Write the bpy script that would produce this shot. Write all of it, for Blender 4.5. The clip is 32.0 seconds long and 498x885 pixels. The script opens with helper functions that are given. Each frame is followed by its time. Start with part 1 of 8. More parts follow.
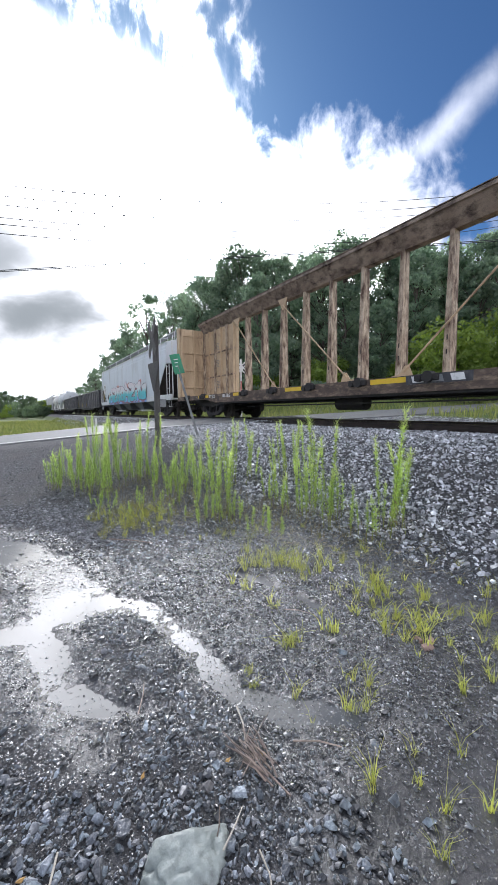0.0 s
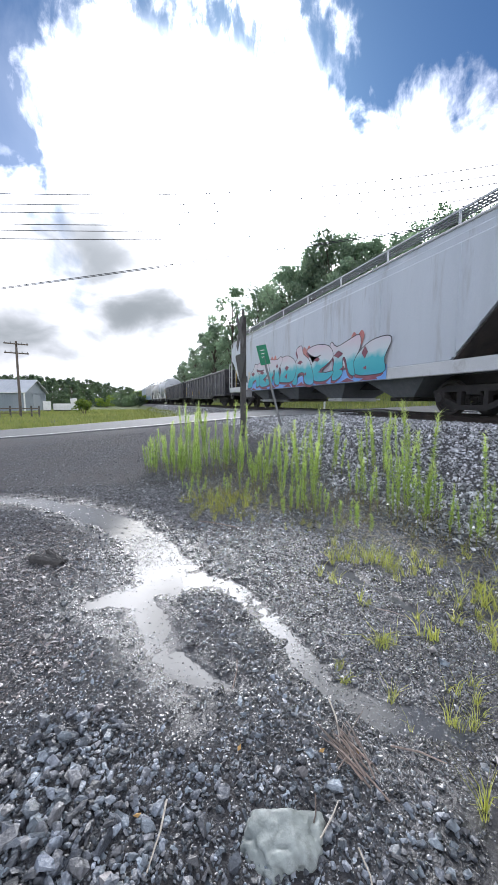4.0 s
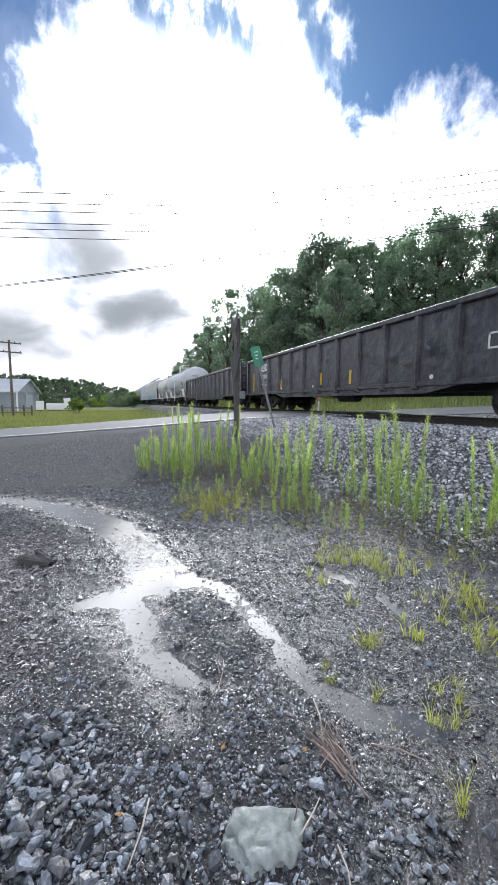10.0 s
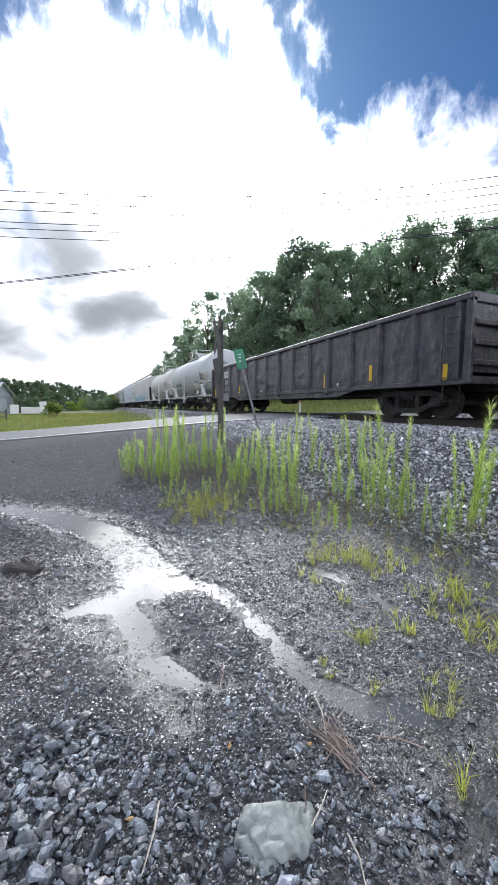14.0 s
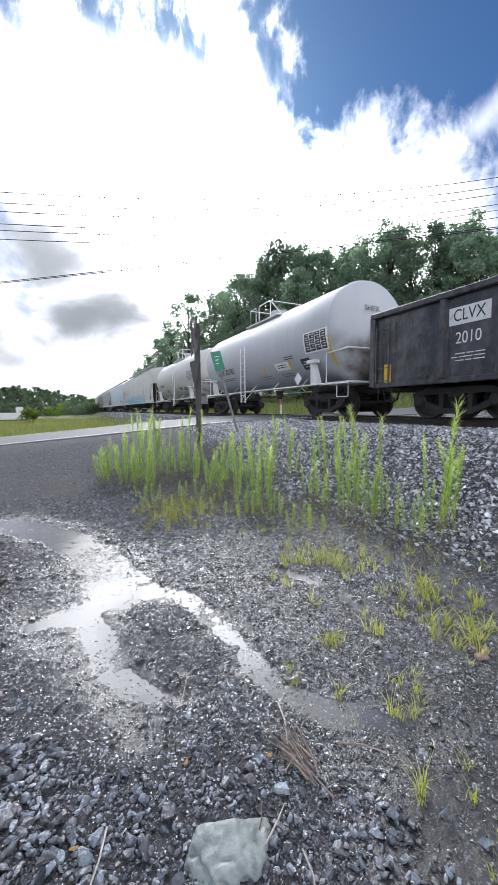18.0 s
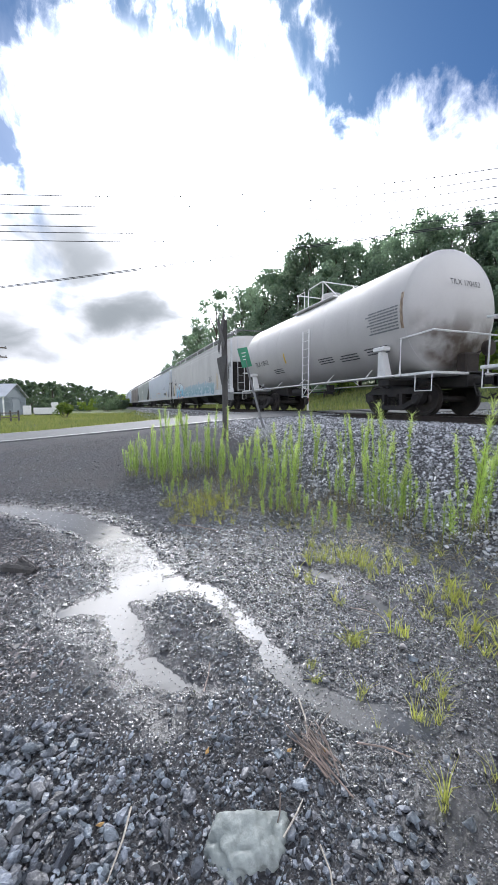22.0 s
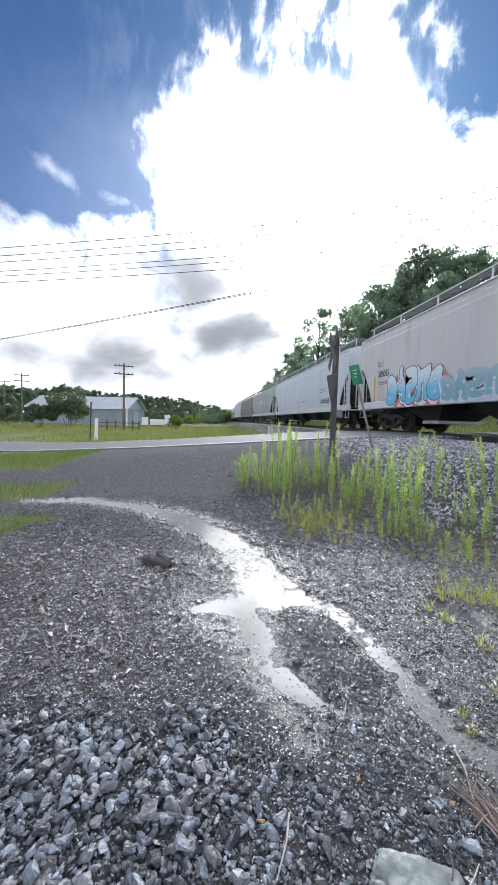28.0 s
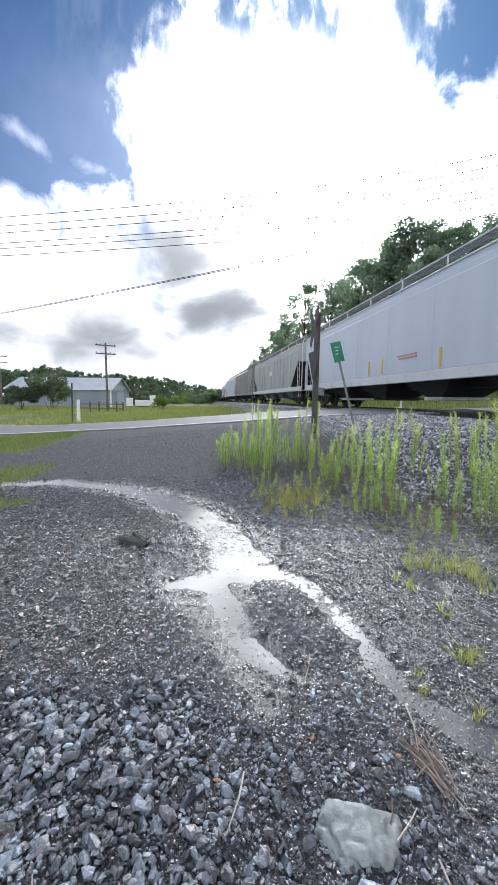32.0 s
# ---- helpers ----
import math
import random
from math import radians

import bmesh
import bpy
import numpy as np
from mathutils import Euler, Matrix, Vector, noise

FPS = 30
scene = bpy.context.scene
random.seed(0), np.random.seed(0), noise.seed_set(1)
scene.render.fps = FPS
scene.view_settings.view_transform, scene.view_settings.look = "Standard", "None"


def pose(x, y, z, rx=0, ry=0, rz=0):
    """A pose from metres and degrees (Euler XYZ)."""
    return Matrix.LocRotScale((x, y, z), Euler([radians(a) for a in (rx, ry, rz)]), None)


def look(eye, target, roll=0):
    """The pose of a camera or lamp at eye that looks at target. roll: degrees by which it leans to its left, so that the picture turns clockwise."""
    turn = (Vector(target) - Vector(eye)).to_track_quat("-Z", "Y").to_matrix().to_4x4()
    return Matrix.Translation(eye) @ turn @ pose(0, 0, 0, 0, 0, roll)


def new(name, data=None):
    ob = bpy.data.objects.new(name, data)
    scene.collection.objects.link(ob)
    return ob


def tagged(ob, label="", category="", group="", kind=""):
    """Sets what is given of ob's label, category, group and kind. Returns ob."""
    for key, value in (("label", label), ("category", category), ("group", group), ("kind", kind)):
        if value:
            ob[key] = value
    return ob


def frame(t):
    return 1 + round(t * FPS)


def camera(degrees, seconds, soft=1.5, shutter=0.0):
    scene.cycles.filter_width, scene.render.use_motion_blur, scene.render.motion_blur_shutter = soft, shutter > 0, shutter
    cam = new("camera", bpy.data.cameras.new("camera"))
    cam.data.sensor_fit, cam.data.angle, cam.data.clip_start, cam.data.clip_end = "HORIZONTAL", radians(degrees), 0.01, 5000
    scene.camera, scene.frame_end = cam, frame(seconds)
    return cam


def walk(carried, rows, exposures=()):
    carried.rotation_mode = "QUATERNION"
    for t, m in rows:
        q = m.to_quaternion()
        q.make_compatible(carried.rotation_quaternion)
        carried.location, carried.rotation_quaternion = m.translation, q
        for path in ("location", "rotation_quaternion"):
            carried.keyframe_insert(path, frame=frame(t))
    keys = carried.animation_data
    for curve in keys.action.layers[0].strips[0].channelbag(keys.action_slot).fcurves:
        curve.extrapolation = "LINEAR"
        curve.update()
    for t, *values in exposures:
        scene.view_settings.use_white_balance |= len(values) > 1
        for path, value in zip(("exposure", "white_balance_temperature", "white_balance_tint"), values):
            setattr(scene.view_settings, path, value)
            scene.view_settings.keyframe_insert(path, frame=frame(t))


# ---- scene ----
cam = camera(69.2, 32.0, soft=1.15)
PATH = [
    (0, (0.027, -0.007, 1.45), (1.089, 1.679, 1.274), -0.5),
    (0.5, (0.01, -0.002, 1.447), (1.019, 1.716, 1.269), -0.6),
    (1, (-0.019, 0.007, 1.447), (0.904, 1.771, 1.265), -0.4),
    (1.5, (-0.052, 0.02, 1.443), (0.803, 1.817, 1.253), -1.0),
    (2, (-0.087, 0.034, 1.439), (0.708, 1.857, 1.222), -1.5),
    (2.5, (-0.115, 0.049, 1.43), (0.614, 1.897, 1.196), -1.8),
    (4.5, (-0.031, 0.047, 1.436), (0.628, 1.922, 1.215), 0.3),
    (5, (-0.016, 0.042, 1.438), (0.652, 1.913, 1.207), 0.1),
    (5.5, (-0.01, 0.038, 1.438), (0.674, 1.905, 1.221), 0.0),
    (6, (-0.013, 0.038, 1.442), (0.666, 1.907, 1.231), 0.2),
    (6.5, (-0.014, 0.041, 1.439), (0.675, 1.907, 1.235), 0.4),
    (7, (-0.015, 0.031, 1.44), (0.691, 1.892, 1.244), 0.3),
    (7.5, (-0.018, 0.017, 1.444), (0.689, 1.877, 1.247), -0.1),
    (8, (-0.016, 0.014, 1.439), (0.708, 1.868, 1.241), -0.3),
    (8.5, (-0.025, 0.014, 1.443), (0.688, 1.872, 1.25), 0.3),
    (9, (-0.021, 0.012, 1.443), (0.704, 1.865, 1.244), 0.5),
    (9.5, (-0.025, 0.012, 1.444), (0.682, 1.872, 1.241), 0.6),
    (10, (-0.027, 0.021, 1.436), (0.667, 1.885, 1.222), 0.6),
    (10.5, (-0.031, 0.023, 1.44), (0.652, 1.891, 1.237), 0.7),
    (11, (-0.031, 0.024, 1.444), (0.651, 1.894, 1.249), 0.3),
    (11.5, (-0.034, 0.024, 1.443), (0.662, 1.889, 1.254), 0.3),
    (12, (-0.039, 0.027, 1.444), (0.695, 1.879, 1.26), 0.3),
    (12.5, (-0.059, 0.029, 1.443), (0.71, 1.865, 1.256), 0.6),
    (13, (-0.083, 0.032, 1.441), (0.683, 1.869, 1.248), 0.7),
    (13.5, (-0.105, 0.035, 1.436), (0.646, 1.878, 1.235), 0.3),
    (14, (-0.116, 0.03, 1.435), (0.675, 1.856, 1.234), 0.2),
    (14.5, (-0.107, 0.023, 1.433), (0.694, 1.843, 1.223), -0.1),
    (15, (-0.092, 0.017, 1.436), (0.73, 1.828, 1.221), 0.1),
    (15.5, (-0.064, 0.017, 1.438), (0.781, 1.819, 1.236), 0.2),
    (17.5, (0.004, 0.014, 1.431), (0.884, 1.801, 1.248), -0.5),
    (18, (0.018, 0.016, 1.433), (0.89, 1.805, 1.244), -0.7),
    (18.5, (0.026, 0.015, 1.435), (0.905, 1.801, 1.243), -0.9),
    (19, (0.028, 0.009, 1.437), (0.898, 1.8, 1.253), -1.1),
    (19.5, (0.022, 0.002, 1.438), (0.863, 1.808, 1.259), -1.1),
    (20, (0.025, -0.003, 1.441), (0.853, 1.809, 1.261), -0.9),
    (20.5, (0.024, 0.002, 1.437), (0.843, 1.817, 1.25), -0.5),
    (21, (0.028, 0.009, 1.436), (0.82, 1.833, 1.226), -0.5),
    (21.5, (0.03, 0.01, 1.434), (0.795, 1.845, 1.216), -0.3),
    (22, (0.024, 0.006, 1.439), (0.763, 1.852, 1.23), -0.4),
    (22.5, (0.025, 0.004, 1.438), (0.716, 1.869, 1.232), -0.6),
    (23, (0.03, -0.002, 1.437), (0.685, 1.877, 1.23), -0.4),
    (23.5, (0.039, -0.006, 1.432), (0.62, 1.894, 1.198), 0.0),
    (24, (0.045, -0.012, 1.432), (0.552, 1.904, 1.164), -0.1),
    (24.5, (0.049, -0.011, 1.426), (0.505, 1.913, 1.125), -0.1),
    (25, (0.039, -0.01, 1.427), (0.463, 1.92, 1.121), 0.3),
    (25.5, (0.014, 0.001, 1.426), (0.399, 1.939, 1.119), 0.6),
    (26, (-0.073, 0.025, 1.442), (0.252, 1.98, 1.174), 1.0),
    (26.5, (-0.167, 0.034, 1.453), (0.103, 2.006, 1.257), 1.6),
    (28.5, (-0.268, 0.032, 1.426), (-0.034, 2.014, 1.305), 1.5),
    (29, (-0.255, 0.029, 1.428), (0.009, 2.007, 1.3), 1.3),
    (29.5, (-0.241, 0.033, 1.428), (0.031, 2.009, 1.277), 1.7),
    (30, (-0.212, 0.035, 1.426), (0.068, 2.008, 1.255), 1.4),
    (30.5, (-0.19, 0.023, 1.428), (0.109, 1.994, 1.266), 1.2),
    (31, (-0.171, 0.018, 1.425), (0.126, 1.987, 1.239), 0.9),
    (31.5, (-0.143, 0.019, 1.421), (0.168, 1.984, 1.215), 0.5),
    (32, (-0.128, 0.022, 1.422), (0.175, 1.985, 1.188), 0.7),
]
walk(cam, [(t, look(eye, target, roll)) for t, eye, target, roll in PATH])

# ---- sky, sun, exposure ----
SUN_AZ, SUN_EL = 17.0, 35.0
scene.view_settings.exposure = 0.70


def build_sky():
    w = bpy.data.worlds.new("sky")
    scene.world = w
    w.use_nodes = True
    nt = w.node_tree
    n, l = nt.nodes, nt.links
    n.clear()

    def calc(op, a, b=None, c=None, clamp=False):
        m = n.new("ShaderNodeMath")
        m.operation = op
        m.use_clamp = clamp
        for i, v in enumerate((a, b, c)):
            if v is None:
                continue
            if isinstance(v, (int, float)):
                m.inputs[i].default_value = v
            else:
                l.new(v, m.inputs[i])
        return m.outputs[0]

    def smooth(v, lo, hi):
        m = n.new("ShaderNodeMapRange")
        m.interpolation_type = "SMOOTHSTEP"
        l.new(v, m.inputs["Value"])
        m.inputs["From Min"].default_value, m.inputs["From Max"].default_value = lo, hi
        return m.outputs[0]

    tc = n.new("ShaderNodeTexCoord")
    sep = n.new("ShaderNodeSeparateXYZ")
    l.new(tc.outputs["Generated"], sep.inputs[0])
    az = calc("MULTIPLY", calc("ARCTAN2", sep.outputs[0], sep.outputs[1]), 57.2958)
    el = calc("MULTIPLY", calc("ARCSINE", sep.outputs[2]), 57.2958)

    def noise_at(scale, detail, rough, stretch=(1, 1, 1), distort=0.0):
        mp = n.new("ShaderNodeMapping")
        mp.inputs["Scale"].default_value = stretch
        l.new(tc.outputs["Generated"], mp.inputs[0])
        nz = n.new("ShaderNodeTexNoise")
        nz.inputs["Scale"].default_value, nz.inputs["Detail"].default_value = scale, detail
        nz.inputs["Roughness"].default_value, nz.inputs["Distortion"].default_value = rough, distort
        l.new(mp.outputs[0], nz.inputs["Vector"])
        return nz.outputs["Fac"]

    def fan(across, up, detail, rough, seed):
        """Noise in turn and height, drawn out upwards like fibres of cloud."""
        c = n.new("ShaderNodeCombineXYZ")
        l.new(calc("MULTIPLY", az, across), c.inputs[0])
        l.new(calc("MULTIPLY", el, up), c.inputs[1])
        c.inputs[2].default_value = seed
        nz = n.new("ShaderNodeTexNoise")
        nz.inputs["Scale"].default_value, nz.inputs["Detail"].default_value = 1.0, detail
        nz.inputs["Roughness"].default_value, nz.inputs["Distortion"].default_value = rough, 0.35
        l.new(c.outputs[0], nz.inputs["Vector"])
        return nz.outputs["Fac"]

    n1 = noise_at(4.5, 9, 0.6)
    lumps = fan(0.15, 0.15, 9, 0.60, 3.0)
    fibres = fan(0.34, 0.18, 8, 0.58, 9.0)
    wob = calc("ADD", calc("MULTIPLY", calc("SUBTRACT", lumps, 0.5), 14.0), calc("MULTIPLY", calc("SUBTRACT", fibres, 0.5), 5.0))

    def blob(a0, e0, ra, re, slope=0.0, power=2.0):
        """Degrees inside the rim of a rounded patch of sky; below nought outside."""
        da = calc("SUBTRACT", az, a0)
        de = calc("SUBTRACT", el, e0)
        if slope:
            de = calc("SUBTRACT", de, calc("MULTIPLY", da, slope))
        da = calc("POWER", calc("ABSOLUTE", calc("DIVIDE", da, ra)), power)
        de = calc("POWER", calc("ABSOLUTE", calc("DIVIDE", de, re)), power)
        d = calc("POWER", calc("ADD", da, de), 1.0 / power)
        return calc("MULTIPLY", calc("SUBTRACT", 1.0, d), min(ra, re))

    def union(rows):
        out = None
        for b in rows:
            v = blob(*b)
            out = v if out is None else calc("MAXIMUM", out, v)
        return out

    # the great white cloud bank, its lower neighbours on both sides, and the streaks that leave it
    field = union(((12.4, 22.0, 23.0, 25.5, 0, 3.2), (-27, 6, 34, 19.0, 0, 3.0), (-14.0, 17, 8.0, 10.5, 0, 2.5), (-10, 19, 8.0, 10.5, 0, 2.5), (34, 24, 9, 11, 0, 2.5), (44, 16, 18, 19.5, 0, 2.6), (66, 8, 34, 15, 0, 3.0), (21, 46, 13, 7, 0, 2.4)))
    cover = smooth(calc("ADD", field, wob), -0.8, 7.0)
    # thin haze about the bank
    cover = calc("MAXIMUM", cover, calc("MULTIPLY", smooth(calc("ADD", field, wob), -20.0, 2.0), calc("MULTIPLY", smooth(az, 20.0, -8.0), 0.045)))
    streak = smooth(calc("ADD", union(((60.5, 33.5, 9.0, 2.2, 0.52, 2.0), (-21.5, 29.8, 4.5, 1.1, -0.42, 2.0), (-14, 28.5, 3.5, 1.2, 0, 2.0))), calc("MULTIPLY", wob, 0.3)), -0.8, 3.0)
    # high up the bank thins out, and the blue shows through between its fibres
    top = smooth(calc("ADD", el, calc("MULTIPLY", calc("SUBTRACT", lumps, 0.5), 14.0)), 34.5, 43.0)
    veil = smooth(calc("ADD", calc("MULTIPLY", fibres, 0.5), calc("MULTIPLY", lumps, 0.5)), 0.43, 0.60)
    cover = calc("MULTIPLY", cover, calc("SUBTRACT", 1.0, calc("MULTIPLY", top, calc("SUBTRACT", 0.80, calc("MULTIPLY", veil, 0.76)))))
    cover = calc("MAXIMUM", cover, calc("MULTIPLY", streak, 0.42))
    # broken bright cloud over the rest of the sky
    away = smooth(calc("ABSOLUTE", az), 78, 100)
    rest = calc("MULTIPLY", smooth(n1, 0.36, 0.58), calc("MAXIMUM", away, smooth(el, 52, 62)))
    rest = calc("MULTIPLY", rest, calc("SUBTRACT", 1.0, smooth(blob(60, 60, 42, 20), 0.0, 9.0)))
    cover = calc("MAXIMUM", cover, rest)
    # small grey clouds that hang before the white
    flat = calc("MULTIPLY", calc("SUBTRACT", fan(0.13, 0.24, 6, 0.5, 5.0), 0.5), 8.0)
    grey = union(((3.0, 12.9, 10.2, 4.9, 0.06, 2.0), (-3.2, 20.2, 9.6, 5.3, 0.02, 2.0), (-12.0, 9.7, 7.0, 2.8, 0.06, 2.0), (-22.5, 7.4, 7.5, 1.7, 0, 2.0), (6.5, 31.5, 4.0, 4.2, 0, 2.0)))
    dim = smooth(calc("ADD", el, flat), 22.0, 13.0)
    grey = calc("SUBTRACT", 1.0, calc("POWER", calc("SUBTRACT", 1.0, calc("MULTIPLY", smooth(calc("ADD", grey, flat), -3.2, 5.0), calc("ADD", 0.75, calc("MULTIPLY", dim, 0.14)))), 2.4))
    sky = n.new("ShaderNodeTexSky")
    sky.sky_type = "NISHITA"
    sky.sun_disc = False
    sky.sun_elevation, sky.sun_rotation = radians(SUN_EL), radians(SUN_AZ)
    sky.air_density, sky.dust_density, sky.ozone_density = 1.0, 0.6, 1.6
    blue = n.new("ShaderNodeMixRGB")
    blue.blend_type = "MULTIPLY"
    blue.inputs[0].default_value = 1.0
    l.new(sky.outputs[0], blue.inputs[1])
    blue.inputs[2].default_value = (0.0215, 0.0365, 0.0545, 1)
    # brightness of the cloud: strongest round the veiled sun
    sunny = smooth(blob(16, 32, 50, 31), 0.0, 31.0)
    core = smooth(blob(SUN_AZ, SUN_EL, 27, 20), 0.0, 20.0)
    lum = calc("ADD", calc("ADD", 0.95, calc("MULTIPLY", sunny, 5.8)), calc("MULTIPLY", core, 3.6))
    lum = calc("ADD", calc("ADD", lum, calc("MULTIPLY", away, 0.66)), calc("MULTIPLY", calc("SUBTRACT", n1, 0.5), 1.6))
    comb = n.new("ShaderNodeCombineColor")
    l.new(lum, comb.inputs[0])
    l.new(calc("MULTIPLY", lum, 1.02), comb.inputs[1])
    l.new(calc("MULTIPLY", lum, 1.13), comb.inputs[2])
    shade = n.new("ShaderNodeMixRGB")
    l.new(grey, shade.inputs[0])
    l.new(comb.outputs[0], shade.inputs[1])
    shade.inputs[2].default_value = (0.23, 0.255, 0.285, 1)
    # thinner, greyer cloud high up
    thin = n.new("ShaderNodeMixRGB")
    l.new(calc("MULTIPLY", top, calc("SUBTRACT", 0.97, calc("MULTIPLY", veil, 0.45))), thin.inputs[0])
    l.new(shade.outputs[0], thin.inputs[1])
    thin.inputs[2].default_value = (0.47, 0.53, 0.60, 1)
    mix = n.new("ShaderNodeMixRGB")
    l.new(cover, mix.inputs[0])
    l.new(blue.outputs[0], mix.inputs[1])
    l.new(thin.outputs[0], mix.inputs[2])
    bg = n.new("ShaderNodeBackground")
    l.new(mix.outputs[0], bg.inputs[0])
    out = n.new("ShaderNodeOutputWorld")
    l.new(bg.outputs[0], out.inputs[0])


build_sky()
sun = new("sun", bpy.data.lights.new("sun", "SUN"))
sun.data.energy, sun.data.angle, sun.data.color = 1.4, radians(44), (1.0, 0.985, 0.96)
sa, se = radians(SUN_AZ), radians(SUN_EL)
sun.matrix_world = look((40 * math.sin(sa) * math.cos(se), 40 * math.cos(sa) * math.cos(se), 40 * math.sin(se)), (0, 0, 0))


# ---- materials ----
def surface(name, c1, c2, scale=3.0, rough=(0.6, 0.85), metal=0.0, bump=0.15, grain=70.0, stretch=(1, 1, 1), dirt=None, dirt_at=0.62,
            island=0.0, per_object=0.0, spec=0.5, stain=None, hues=False, coat=0.0):
    """A plain solid surface: two tones in large patches, fine grain, optional dirt and piece-by-piece variation."""
    m = bpy.data.materials.new(name)
    m.use_nodes = True
    nt = m.node_tree
    n, l = nt.nodes, nt.links
    b = n["Principled BSDF"]
    tc = n.new("ShaderNodeTexCoord")
    mp = n.new("ShaderNodeMapping")
    mp.inputs["Scale"].default_value = stretch
    l.new(tc.outputs["Object"], mp.inputs[0])
    big = n.new("ShaderNodeTexNoise")
    big.inputs["Scale"].default_value, big.inputs["Detail"].default_value, big.inputs["Roughness"].default_value = scale, 7, 0.62
    l.new(mp.outputs[0], big.inputs["Vector"])
    fine = n.new("ShaderNodeTexNoise")
    fine.inputs["Scale"].default_value, fine.inputs["Detail"].default_value = grain, 4
    l.new(tc.outputs["Object"], fine.inputs["Vector"])
    ramp = n.new("ShaderNodeMapRange")
    ramp.inputs["From Min"].default_value, ramp.inputs["From Max"].default_value = 0.33, 0.67
    l.new(big.outputs["Fac"], ramp.inputs["Value"])
    mix = n.new("ShaderNodeMixRGB")
    l.new(ramp.outputs[0], mix.inputs[0])
    mix.inputs[1].default_value, mix.inputs[2].default_value = (*c1, 1), (*c2, 1)
    col = mix.outputs[0]
    gr = n.new("ShaderNodeMixRGB")
    gr.blend_type = "OVERLAY"
    gr.inputs[0].default_value = 0.35
    l.new(col, gr.inputs[1])
    l.new(fine.outputs["Fac"], gr.inputs[2])
    col = gr.outputs[0]
    if dirt:
        dz = n.new("ShaderNodeTexNoise")
        dz.inputs["Scale"].default_value, dz.inputs["Detail"].default_value, dz.inputs["Roughness"].default_value = 1.7 * scale, 8, 0.7
        l.new(mp.outputs[0], dz.inputs["Vector"])
        dr = n.new("ShaderNodeMapRange")
        dr.inputs["From Min"].default_value, dr.inputs["From Max"].default_value = dirt_at - 0.1, dirt_at + 0.12
        l.new(dz.outputs["Fac"], dr.inputs["Value"])
        dm = n.new("ShaderNodeMixRGB")
        l.new(dr.outputs[0], dm.inputs[0])
        l.new(col, dm.inputs[1])
        dm.inputs[2].default_value = (*dirt, 1)
        col = dm.outputs[0]
    if stain:
        at, tint = stain
        sp = n.new("ShaderNodeSeparateXYZ")
        l.new(tc.outputs["Object"], sp.inputs[0])
        ab = n.new("ShaderNodeMath")
        ab.operation = "ABSOLUTE"
        l.new(sp.outputs[1], ab.inputs[0])
        s1 = n.new("ShaderNodeMapRange")
        s1.inputs["From Min"].default_value, s1.inputs["From Max"].default_value = at, at + 0.3
        l.new(ab.outputs[0], s1.inputs["Value"])
        s2 = n.new("ShaderNodeMapRange")
        s2.inputs["From Min"].default_value, s2.inputs["From Max"].default_value = 2.75, 2.0
        l.new(sp.outputs[2], s2.inputs["Value"])
        sz = n.new("ShaderNodeTexNoise")
        sz.inputs["Scale"].default_value, sz.inputs["Detail"].default_value = 1.3, 8
        l.new(tc.outputs["Object"], sz.inputs["Vector"])
        s3 = n.new("ShaderNodeMapRange")
        s3.inputs["From Min"].default_value, s3.inputs["From Max"].default_value = 0.38, 0.56
        l.new(sz.outputs["Fac"], s3.inputs["Value"])
        m1 = n.new("ShaderNodeMath")
        m1.operation = "MULTIPLY"
        l.new(s1.outputs[0], m1.inputs[0])
        l.new(s2.outputs[0], m1.inputs[1])
        m2 = n.new("ShaderNodeMath")
        m2.operation = "MULTIPLY"
        l.new(m1.outputs[0], m2.inputs[0])
        l.new(s3.outputs[0], m2.inputs[1])
        sm = n.new("ShaderNodeMixRGB")
        l.new(m2.outputs[0], sm.inputs[0])
        l.new(col, sm.inputs[1])
        sm.inputs[2].default_value = (*tint, 1)
        col = sm.outputs[0]
    for amount, source in ((island, "island"), (per_object, "object")):
        if amount:
            src = n.new("ShaderNodeNewGeometry").outputs["Random Per Island"] if source == "island" else n.new("ShaderNodeObjectInfo").outputs["Random"]
            k = n.new("ShaderNodeMapRange")
            k.inputs["To Min"].default_value, k.inputs["To Max"].default_value = 1 - amount, 1 + amount
            l.new(src, k.inputs["Value"])
            hs = n.new("ShaderNodeMixRGB")
            hs.blend_type = "MULTIPLY"
            hs.inputs[0].default_value = 1.0
            l.new(col, hs.inputs[1])
            l.new(k.outputs[0], hs.inputs[2])
            col = hs.outputs[0]
            if source == "island" and hues:
                fr = n.new("ShaderNodeMath")
                fr.operation = "FRACT"
                ml = n.new("ShaderNodeMath")
                ml.operation = "MULTIPLY"
                ml.inputs[1].default_value = 13.7
                l.new(src, ml.inputs[0])
                l.new(ml.outputs[0], fr.inputs[0])
                cr = n.new("ShaderNodeValToRGB")
                cr.color_ramp.elements[0].color, cr.color_ramp.elements[1].color = (1.0, 0.93, 0.84, 1), (0.92, 1.0, 0.98, 1)
                cr.color_ramp.elements[0].position, cr.color_ramp.elements[1].position = 0.1, 0.9
                e = cr.color_ramp.elements.new(0.45)
                e.color = (0.97, 0.985, 1.0, 1)
                l.new(fr.outputs[0], cr.inputs[0])
                hu = n.new("ShaderNodeMixRGB")
                hu.blend_type = "MULTIPLY"
                hu.inputs[0].default_value = 1.0
                l.new(col, hu.inputs[1])
                l.new(cr.outputs[0], hu.inputs[2])
                col = hu.outputs[0]
